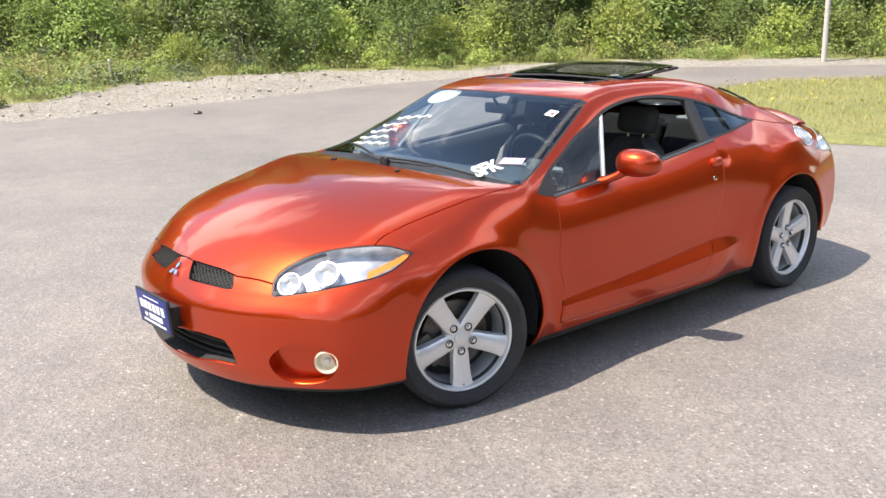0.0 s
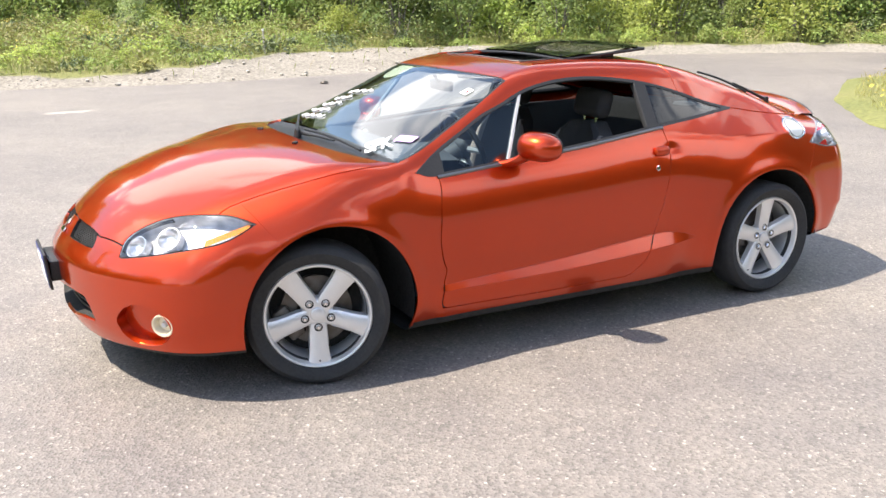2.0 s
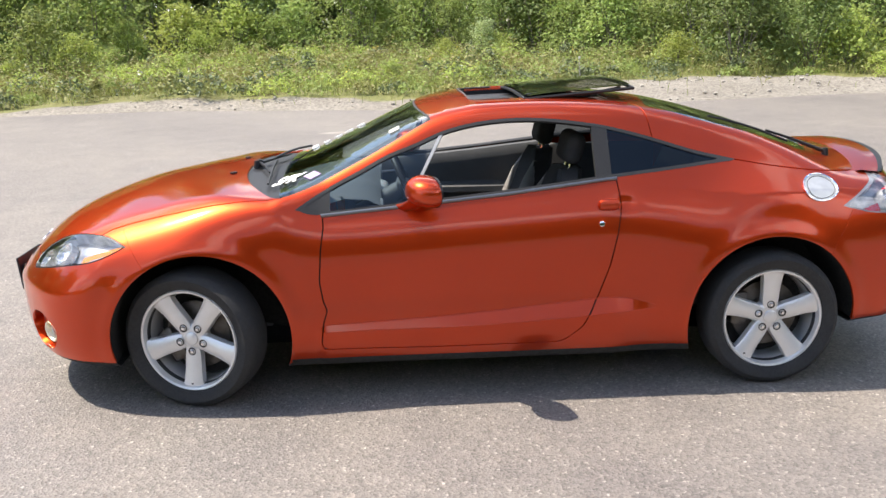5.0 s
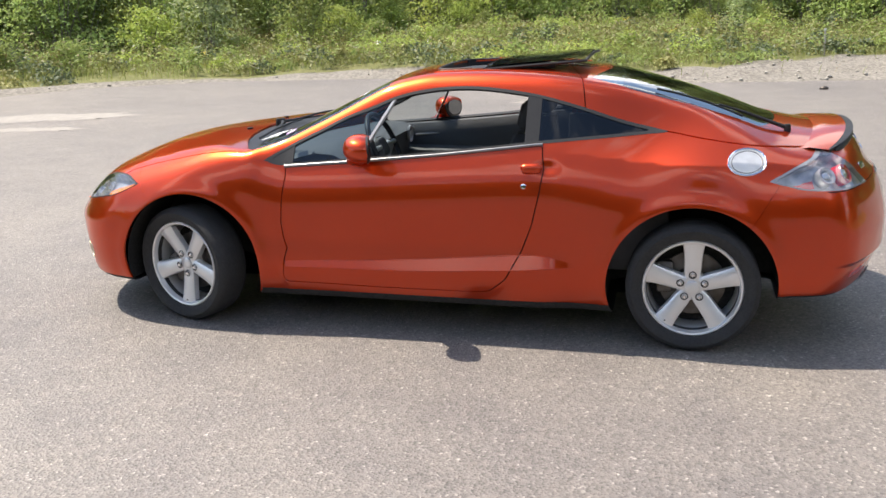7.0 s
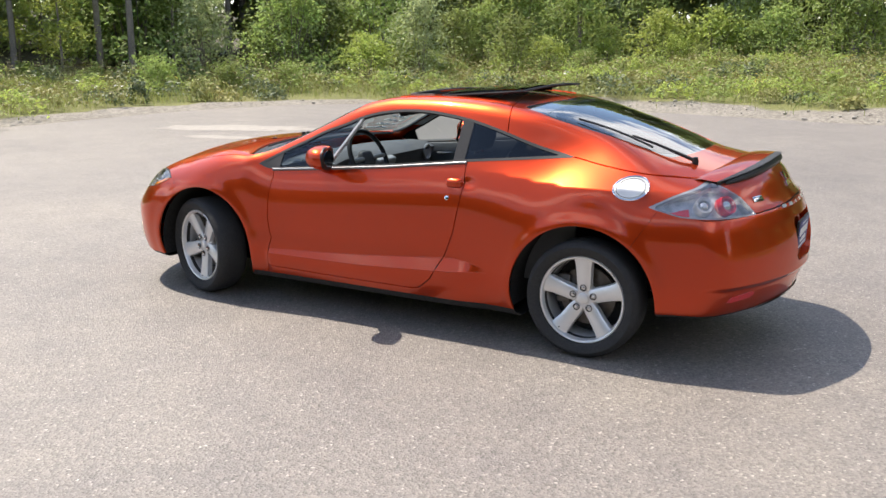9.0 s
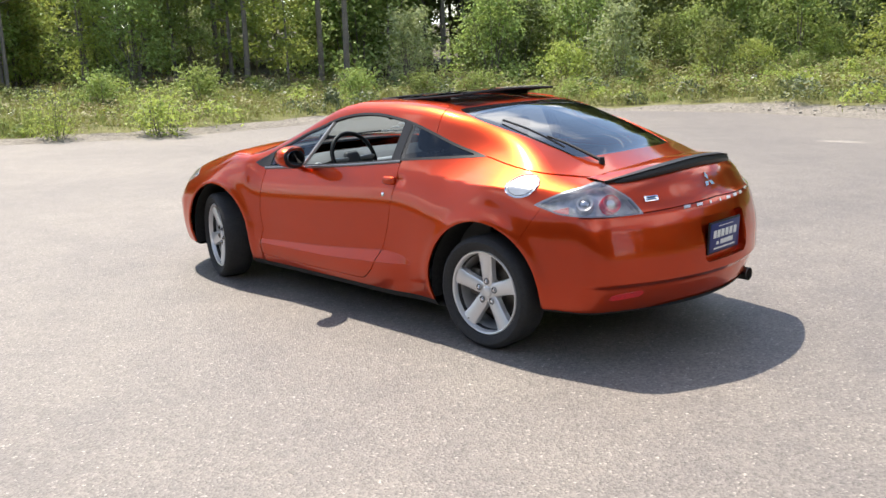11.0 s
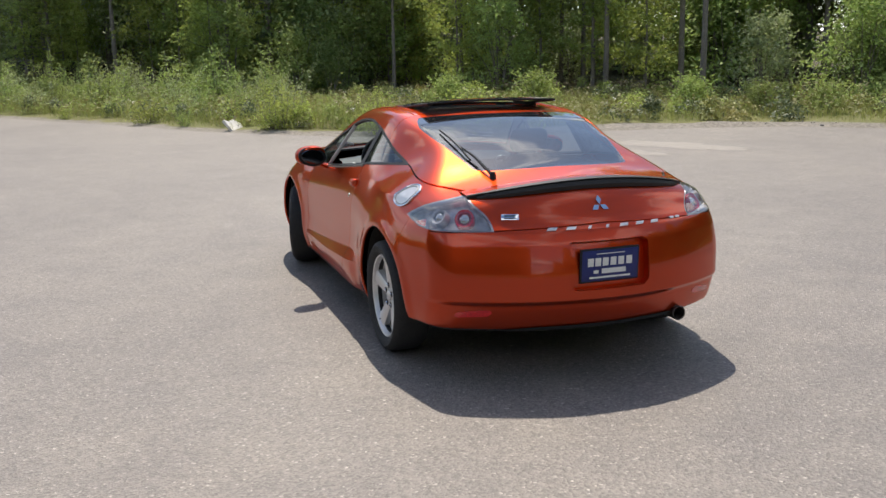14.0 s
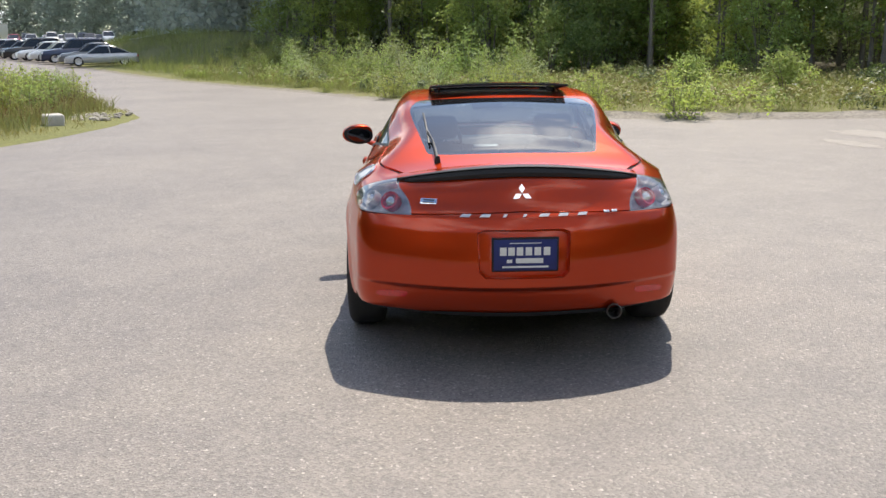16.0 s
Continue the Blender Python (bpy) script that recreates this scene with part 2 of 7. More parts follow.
BELT = curve([(2.2, 0.70), (1.5, 0.83), (1.2, 0.885), (1.0, 0.935), (0.9, 0.948), (0.8, 0.908), (0.675, 0.878), (0.0, 0.91), (-0.56, 0.940), (-0.8, 0.920), (-1.1, 0.892), (-1.3, 0.888), (-1.5, 0.892), (-2.0, 0.86)])
FRONT = curve([(0.1, 2.04), (0.2, 2.13), (0.3, 2.175), (0.42, 2.192), (0.52, 2.196), (0.6, 2.156), (0.7, 2.085), (0.9, 1.95)])
BACK = curve([(0.1, -2.0), (0.2, -2.09), (0.3, -2.155), (0.40, -2.192), (0.425, -2.200), (0.452, -2.222), (0.55, -2.222), (0.7, -2.192), (0.76, -2.168),
              (0.778, -2.158), (0.80, -2.136), (0.83, -2.112), (0.88, -2.082), (0.97, -2.03), (1.1, -1.98)])
LEDGE_LOW = curve([(0.8, 0.348), (0.15, 0.352), (-0.35, 0.374), (-0.77, 0.403)])
LEDGE_HIGH = curve([(0.8, 0.372), (0.70, 0.375), (0.15, 0.400), (-0.35, 0.438), (-0.55, 0.452), (-0.66, 0.440), (-0.77, 0.408)])
ARCH_F, ARCH_R, ARCH_Z, ARCH = 1.225, -1.278, 0.325, 0.383


def width(x, z):
    d = z - BELT(x)
    g = np.where(d > 0, 0.075 + 0.59 * d + 0.02 * d * d, 0.075 * np.clip((d + 0.25) / 0.25, 0, None) ** 2)
    g = g + 0.045 * np.clip((0.46 - z) / 0.24, 0, None) ** 2
    # the round haunch over the rear wheel turns in steeply towards the glass
    g = g + 0.155 * np.exp(-((x + 1.35) / 0.42) ** 2) * (1 - np.exp(-np.clip(d, 0, None) / 0.14))
    # the ledge along the sill: a rising wedge that faces up, and ends before the rear wheel
    low, high = LEDGE_LOW(x), LEDGE_HIGH(x)
    g = g - 0.022 * step((x + 1.05) / 0.6) * step((0.50 - z) / 0.22) * step((1.02 - x) / 0.3)
    g = g - 0.40 * (high - low) * np.clip((high - z) / np.maximum(high - low, 0.004), 0, 1) * step((x + 0.80) / 0.22) * step((0.74 - x) / 0.05)
    w = WIDE(x) - g
    # the haunch swells out above the rear wheel
    w = w + 0.034 * np.exp(-((x + 1.3) / 0.21) ** 2 - ((z - 0.92) / 0.11) ** 2)
    for c in (ARCH_F, ARCH_R):
        r = np.hypot(x - c, z - ARCH_Z)
        w = w + 0.016 * np.exp(-((r - ARCH) / 0.05) ** 2)
        w = w + 0.010 * np.exp(-((r - ARCH - 0.06) / 0.12) ** 2)
    # a hollow behind the door handle
    w = w - 0.012 * np.exp(-(((x + 0.615) / 0.04) ** 2 + ((z - 0.862) / 0.026) ** 2))
    return w


def body(p):
    x, y, z = p[..., 0], np.abs(p[..., 1]), p[..., 2]
    top = z - (TOP(x + SWEEP(x) * y * y) - CROWN(x) * y * y)
    side = y - width(x, z)
    nose = x - (FRONT(z) - 0.40 * y ** 2 - 0.16 * y ** 4 + 0.024 * np.exp(-(y / 0.055) ** 2 - ((z - 0.625) / 0.06) ** 2))
    tail = (BACK(z) + 0.39 * y ** 2 + 0.05 * y ** 4) - x
    k = 0.06 + 0.10 * step((x - 0.9) / 0.45)
    f = smax(top, side, k)
    f = smax(f, nose, 0.10)
    f = smax(f, tail, 0.07)
    return smax(f, 0.17 + (0.018 + 0.018 * step((y - 0.35) / 0.4)) * step((x - 1.32) / 0.2) + 0.108 * step((-1.36 - x) / 0.2) - z, 0.04)


S0, S1, NOSE_N, MID_N, TAIL_N, RING_N = 1.30, -1.36, 64, 130, 72, 176
SPAN = NOSE_N + MID_N + TAIL_N


def rays(s, v):
    """Spine place and direction for the shell's parameters: s along the car, v round the half section."""
    s, a = np.asarray(s, float), np.asarray(v, float) / RING_N * np.pi
    f = np.clip((NOSE_N - s) / NOSE_N, 0, 1) * np.pi / 2
    b = np.clip((s - NOSE_N - MID_N) / TAIL_N, 0, 1) * np.pi / 2
    x = S0 + (S1 - S0) * np.clip((s - NOSE_N) / MID_N, 0, 1)
    o = np.stack([x, 0 * x, 0 * x + 0.46], -1)
    c = np.cos(f) * np.cos(b)
    return o, np.stack([np.sin(f) - np.sin(b), c * np.sin(a), c * np.cos(a)], -1)


def shell(s, v):
    o, d = rays(s, v)
    lo, hi = np.zeros(len(o)), np.full(len(o), 1.6)
    for _ in range(34):
        mid = (lo + hi) / 2
        out = body(o + d * mid[:, None]) > 0
        hi, lo = np.where(out, mid, hi), np.where(out, lo, mid)
    return o + d * lo[:, None]


def normals(p, e=2e-3):
    g = np.stack([body(p + e * np.eye(3)[i]) - body(p - e * np.eye(3)[i]) for i in range(3)], -1)
    return g / (np.linalg.norm(g, axis=1, keepdims=True) + 1e-12)

# ---- cutting the body surface into panels ----
class Cells:
    """Polygons of the half shell in its own parameters, cut along outlines into tagged panels."""

    def __init__(self):
        s, v = np.meshgrid(np.arange(SPAN + 1), np.arange(RING_N + 1), indexing="ij")
        self.q = np.stack([s.ravel(), v.ravel()], -1).astype(float)
        self.p = shell(self.q[:, 0], self.q[:, 1])
        w = RING_N + 1
        self.polys = [((i * w + j, i * w + j + 1, (i + 1) * w + j + 1, (i + 1) * w + j), "skin") for i in range(SPAN) for j in range(RING_N)]

    def cut(self, value, tag, only=("skin",)):
        """Gives tag (if any) to what lies where value(points) < 0, and splits the polygons on the border."""
        val = value(self.p)
        val = np.where(np.abs(val) < 1e-6, 1e-6, val)
        edges, keep, split = {}, [], []
        for ids, old in self.polys:
            if old not in only:
                keep.append((ids, old))
                continue
            low = [val[i] < 0 for i in ids]
            if all(low):
                keep.append((ids, tag or old))
            elif not any(low):
                keep.append((ids, old))
            else:
                split.append((ids, old))
                for a, b in zip(ids, ids[1:] + ids[:1]):
                    if (val[a] < 0) != (val[b] < 0):
                        edges.setdefault((min(a, b), max(a, b)), len(edges))
        if edges:
            ab = np.array(list(edges))
            lo, hi = np.zeros(len(ab)), np.ones(len(ab))
            first = val[ab[:, 0]] < 0
            for _ in range(9):
                mid = (lo + hi) / 2
                q = self.q[ab[:, 0]] * (1 - mid)[:, None] + self.q[ab[:, 1]] * mid[:, None]
                same = (value(shell(q[:, 0], q[:, 1])) < 0) == first
                lo, hi = np.where(same, mid, lo), np.where(same, hi, mid)
            mid = (lo + hi) / 2
            q = self.q[ab[:, 0]] * (1 - mid)[:, None] + self.q[ab[:, 1]] * mid[:, None]
            base = len(self.q)
            self.q = np.concatenate([self.q, q])
            self.p = np.concatenate([self.p, shell(q[:, 0], q[:, 1])])
        for ids, old in split:
            inside, outside = [], []
            for a, b in zip(ids, ids[1:] + ids[:1]):
                (inside if val[a] < 0 else outside).append(a)
                if (val[a] < 0) != (val[b] < 0):
                    m = base + edges[(min(a, b), max(a, b))]
                    inside.append(m), outside.append(m)
            keep += [(tuple(inside), tag or old), (tuple(outside), old)]
        self.polys = keep

    def geometry(self, tags, sides=(1,), push=0.0, flange=0.014, settle=None):
        """Vertices, faces and normals of the panels with these tags, with turned-in edges."""
        polys = [ids for ids, tag in self.polys if tag in tags]
        used = sorted({i for ids in polys for i in ids})
        at = {i: n for n, i in enumerate(used)}
        p0 = self.p[used]
        n0 = normals(p0 if settle is None else settle(p0))
        n0[p0[:, 1] < 1e-4, 1] = 0
        p0 = p0 + n0 * push
        count = {}
        for ids in polys:
            for a, b in zip(ids, ids[1:] + ids[:1]):
                count[(a, b)] = count.get((a, b), 0) + 1
        rim = [(at[a], at[b]) for (a, b) in count if (b, a) not in count]
        verts, faces, norms = [], [], []
        for side in sides:
            m = np.array([1, side, 1])
            base = len(verts)
            p, n = p0 * m, n0 * m
            verts += p.tolist()
            norms += n.tolist()
            for ids in polys:
                f = [base + at[i] for i in ids]
                faces.append(f if side > 0 else f[::-1])
            if flange:
                out, turn = {}, {}
                for a, b in rim:
                    d = p[b] - p[a]
                    if np.linalg.norm(d) < 1e-7 or (abs(p[a][1]) < 1e-4 and abs(p[b][1]) < 1e-4):
                        continue
                    w = np.cross(d, n[a]) * side
                    w = w / (np.linalg.norm(w) + 1e-12)
                    for i in (a, b):
                        turn[i] = turn.get(i, 0) + w
                for a, b in rim:
                    if a not in turn or b not in turn or np.linalg.norm(p[b] - p[a]) < 1e-7 or (abs(p[a][1]) < 1e-4 and abs(p[b][1]) < 1e-4):
                        continue
                    for i in (a, b):
                        if i not in out:
                            w = turn[i] / (np.linalg.norm(turn[i]) + 1e-12)
                            out[i] = len(verts)
                            verts += [p[i].tolist(), (p[i] - n[i] * flange).tolist()]
                            norms += [(w * 0.8 + n[i] * 0.6).tolist(), w.tolist()]
                    f = [out[a], out[a] + 1, out[b] + 1, out[b]]
                    faces.append(f if side > 0 else f[::-1])
        return verts, faces, norms


def outline(points, smooth=True, steps=6):
    """A closed outline; smooth ones run as a rounded curve through the points."""
    q = np.array(points, float)
    if not smooth:
        return q
    n, out = len(q), []
    for i in range(n):
        a, b, c, d = q[i - 1], q[i], q[(i + 1) % n], q[(i + 2) % n]
        for t in np.arange(steps) / steps:
            out.append(0.5 * (2 * b + (c - a) * t + (2 * a - 5 * b + 4 * c - d) * t * t + (3 * b - a - 3 * c + d) * t ** 3))
    return np.array(out)


def inside(poly, u, w):
    """Signed distance to a closed outline, negative within."""
    a, b = poly, np.roll(poly, -1, 0)
    best, odd = np.full(len(u), 1e9), np.zeros(len(u), bool)
    for (ax, ay), (bx, by) in zip(a, b):
        ex, ey = bx - ax, by - ay
        t = np.clip(((u - ax) * ex + (w - ay) * ey) / (ex * ex + ey * ey + 1e-15), 0, 1)
        best = np.minimum(best, np.hypot(u - ax - t * ex, w - ay - t * ey))
        cross = (ay > w) != (by > w)
        with np.errstate(divide="ignore", invalid="ignore"):
            odd ^= cross & (u < ax + (w - ay) * ex / (by - ay + 1e-15))
    return np.where(odd, -best, best)


def mesh_object(name, verts, faces, norms, mat, parent, label=""):
    me = bpy.data.meshes.new(name)
    me.from_pydata(verts, [], faces)
    me.materials.append(mat)
    me.polygons.foreach_set("use_smooth", [True] * len(me.polygons))
    if norms is not None:
        me.normals_split_custom_set_from_vertices(norms)
    me.update()
    ob = new(name, me)
    ob.parent = parent
    return tagged(ob, label)


def part(name, bm, mat, parent, label="", smooth=True, at=None):
    """Links a bmesh as one mesh object under a thing or a part."""
    me = bpy.data.meshes.new(name)
    bmesh.ops.recalc_face_normals(bm, faces=bm.faces)
    bm.to_mesh(me)
    bm.free()
    me.materials.append(mat)
    if smooth:
        me.shade_smooth()
        me.set_sharp_from_angle(angle=radians(38))
    ob = new(name, me)
    ob.parent = parent
    if at is not None:
        ob.matrix_basis = at
    return tagged(ob, label)


def thing(name, label, category, m=None, group="", kind=""):
    ob = new(name)
    ob.empty_display_size = 0.2
    if m is not None:
        ob.matrix_basis = m
    return tagged(ob, label, category, group, kind)


def bm_box(size, at=(0, 0, 0), bevel=0.0, segments=2, turn=None, bm=None):
    """A box with rounded edges, about its centre."""
    piece = bmesh.new()
    bmesh.ops.create_cube(piece, size=1, matrix=Matrix.Diagonal((*size, 1)))
    if bevel:
        bmesh.ops.bevel(piece, geom=piece.edges[:] + piece.verts[:], offset=bevel, segments=segments, affect="EDGES", profile=0.5)
    m = Matrix.Translation(at) @ (turn.to_4x4() if turn is not None else Matrix())
    bmesh.ops.transform(piece, matrix=m, verts=piece.verts)
    return merged(bm, piece)


def merged(bm, piece):
    if bm is None:
        return piece
    me = bpy.data.meshes.new("tmp")
    piece.to_mesh(me)
    piece.free()
    bm.from_mesh(me)
    bpy.data.meshes.remove(me)
    return bm


def bm_tube(points, radius, sides=10, closed=False, bm=None, caps=True):
    """A tube along points; radius is one number or one for each point."""
    bm = bm or bmesh.new()
    pts = [Vector(p) for p in points]
    n, rings = len(pts), []
    up = Vector((0, 0, 1))
    for i, p in enumerate(pts):
        d = (pts[(i + 1) % n] - pts[i - 1]) if closed or 0 < i < n - 1 else (pts[1] - pts[0] if i == 0 else pts[-1] - pts[-2])
        d.normalize()
        if abs(d.dot(up)) > 0.97:
            up = Vector((1, 0, 0)) if abs(d.x) < 0.9 else Vector((0, 1, 0))
        a = d.cross(up).normalized()
        b = d.cross(a).normalized()
        r = float(radius[i] if isinstance(radius, (list, tuple)) else radius)
        rings.append([bm.verts.new(p + r * (a * math.cos(k * 2 * math.pi / sides) + b * math.sin(k * 2 * math.pi / sides))) for k in range(sides)])
    for i in range(n if closed else n - 1):
        for k in range(sides):
            bm.faces.new((rings[i][k], rings[i][(k + 1) % sides], rings[(i + 1) % n][(k + 1) % sides], rings[(i + 1) % n][k]))
    if caps and not closed:
        bm.faces.new(rings[0]), bm.faces.new(rings[-1])
    return bm


def bm_lathe(profile, sides=48, bm=None, closed=False):
    """A profile of (radius, y) turned round the y axis."""
    bm = bm or bmesh.new()
    rings = []
    for r, y in profile:
        if r < 1e-6:
            rings.append([bm.verts.new((0, y, 0))])
        else:
            rings.append([bm.verts.new((r * math.cos(k * 2 * math.pi / sides), y, r * math.sin(k * 2 * math.pi / sides))) for k in range(sides)])
    pairs = list(zip(rings, rings[1:])) + ([(rings[-1], rings[0])] if closed else [])
    for a, b in pairs:
        for k in range(sides):
            f = [a[k % len(a)], a[(k + 1) % len(a)], b[(k + 1) % len(b)], b[k % len(b)]]
            f = list(dict.fromkeys(f))
            if len(f) > 2:
                bm.faces.new(f)
    return bm


def bm_prism(points, depth, bm=None, axis=1, bevel=0.0):
    """A flat outline of (u, w) points given thickness; axis is the flat direction."""
    piece = bmesh.new()
    put = {0: lambda u, w, d: (d, u, w), 1: lambda u, w, d: (u, d, w), 2: lambda u, w, d: (u, w, d)}[axis]
    a = [piece.verts.new(put(u, w, 0)) for u, w in points]
    b = [piece.verts.new(put(u, w, depth)) for u, w in points]
    n = len(a)
    piece.faces.new(a), piece.faces.new(b[::-1])
    for i in range(n):
        piece.faces.new((a[i], b[i], b[(i + 1) % n], a[(i + 1) % n]))
    if bevel:
        bmesh.ops.bevel(piece, geom=[e for e in piece.edges if abs(e.calc_face_angle(0)) > 0.6], offset=bevel, segments=2, affect="EDGES")
    return merged(bm, piece)

# ---- ground: a pale asphalt turning area, gravel berm, verge and meadow ----
GROUND = 0.022
LOT = [(20.3, 1.75), (17.0, 0.25), (13.7, -2.2), (12.4, -3.9), (11.85, -5.8), (11.75, -7.9), (11.6, -9.7), (10.65, -11.9), (8.5, -13.5), (5.0, -14.1),
       (2.0, -13.6), (-1.5, -12.9), (-5, -13.5), (-9.5, -14.6), (-14.0, -14.7), (-18.8, -12.9), (-22.5, -8.6), (-28, -2), (-36, 8), (-36, 28), (20.3, 28)]
ROAD = [(20.3, 1.75), (27, 5.6), (36, 11.7), (54.8, 22.5), (100, 48), (100, 60), (54, 34), (20.3, 28)]
ISLAND_NEAR = [(-7.0, -2.2), (-7.4, -3.2), (-9.3, -5.3), (-12.2, -7.4), (-15.0, -7.6), (-17.2, -5.8), (-20, -1.5), (-25, 6), (-27, 14), (-14, 14), (-9.4, 6), (-7.8, 0.5)]
ISLAND_FAR = [(8.0, 7.6), (10.3, 7.0), (12.8, 6.75), (15.0, 6.9), (16.4, 7.5), (19.3, 9.3), (24, 12.9), (31, 18.0), (42, 25.5), (36, 30), (15, 23), (8.2, 13), (7.0, 9.2)]


def fall(x):
    """The level of the asphalt: flat where the coupe stands, climbing towards the car lot."""
    return GROUND + 0.0003 * np.clip(np.asarray(x, float) - 20.3, 0, 85) ** 2


lot, far_road, isle_a, isle_b = (outline(q, False) for q in (LOT, ROAD, ISLAND_NEAR, ISLAND_FAR))


def off_road(x, y):
    """Metres from the asphalt's edge, negative on it."""
    d = np.minimum(inside(lot, x, y), inside(far_road, x, y))
    return np.maximum(d, np.maximum(-inside(isle_a, x, y), -inside(isle_b, x, y)))


def ripple(x, y):
    return (np.sin(x * 0.9 + 1.3 * np.sin(y * 0.7)) * np.sin(y * 1.1 + 0.8 * np.sin(x * 0.5)) + 0.5 * np.sin(2.3 * x + 1.1 * y) * np.sin(1.9 * y - 0.7 * x)) / 1.5


def height(x, y):
    x, y = np.asarray(x, float), np.asarray(y, float)
    d = off_road(x, y)
    south = step((-y - 6) / 5) * step((9 - x) / 3)
    berm = 0.11 * step((d - 0.2) / 1.6) * step((6.0 - d) / 2.5) * south
    bank = 0.05 * step(d / 0.6) + (0.35 * step((d - 3) / 12) + 0.9 * step((d - 14) / 30)) * step((105 - x) / 20)
    hill = 1.7 * step((x - 34) / 20) * step((d - 1.2) / 8) * step((0.574 * x - 12 - y) / 3) * step((92 - x) / 25)
    rough = (0.05 + 0.03 * south) * ripple(x * 1.7, y * 1.7) * step(d / 1.0) * step((60 - np.hypot(x, y)) / 20)
    return fall(x) + np.where(d > 0, berm + bank + rough + hill, -0.03)


EDGE = [(-40, 4), (-31, -6), (-26, -11.5), (-21, -16.3), (-17, -19.2), (-13, -21.6), (-10, -24.2), (-6.5, -27.6), (-2.5, -30.6), (2, -32.0), (6, -31.0), (9.5, -28.0), (13, -23.8),
        (15.5, -19.8), (18, -17), (20.5, -14.6), (24, -11.6), (27, -8.4), (29.5, -4.5), (32, -1), (36, 3), (42, 7), (50, 10.5), (62, 15)]
wood = outline(EDGE + [(90, 22), (300, -300), (-300, -300), (-90, 20)], False)
axis_x = np.concatenate([[-600, -300, -150, -90, -60, -45], np.arange(-36, 50, 0.42), np.arange(50, 130, 2.5), [140, 200, 350, 600]])
axis_y = np.concatenate([[-600, -300, -150, -90, -60, -42], np.arange(-34, 30, 0.42), [34, 40, 50, 65, 90, 150, 300, 600]])
gx, gy = np.meshgrid(axis_x, axis_y, indexing="ij")
gz = height(gx.ravel(), gy.ravel())
ny = len(axis_y)
me = bpy.data.meshes.new("ground")
me.from_pydata(np.stack([gx.ravel(), gy.ravel(), gz], -1).tolist(), [],
               [(i * ny + j, (i + 1) * ny + j, (i + 1) * ny + j + 1, i * ny + j + 1) for i in range(len(axis_x) - 1) for j in range(ny - 1)])
me.polygons.foreach_set("use_smooth", [True] * len(me.polygons))


def bare_ground(x, y):
    """How far the ground is gravel rather than growth, from 0 to 1."""
    d = off_road(x, y)
    south = step((-y - 7) / 3) * step((8.5 - x) / 3)
    reach = 0.4 + (0.8 + 3.3 * step((0 - x) / 6)) * south + 0.75 * step((x - 9) / 2) * step((-y - 1) / 3) - 3.2 * south * step((-9.5 - x) / 4)
    return step((reach - d) / 0.9 + 0.5)


bare = bare_ground(gx.ravel(), gy.ravel())
shaded = step(-inside(wood, gx.ravel(), gy.ravel()) / 2.0)
me.attributes.new("litter", "FLOAT", "POINT").data.foreach_set("value", shaded)
me.attributes.new("bare", "FLOAT", "POINT").data.foreach_set("value", bare)


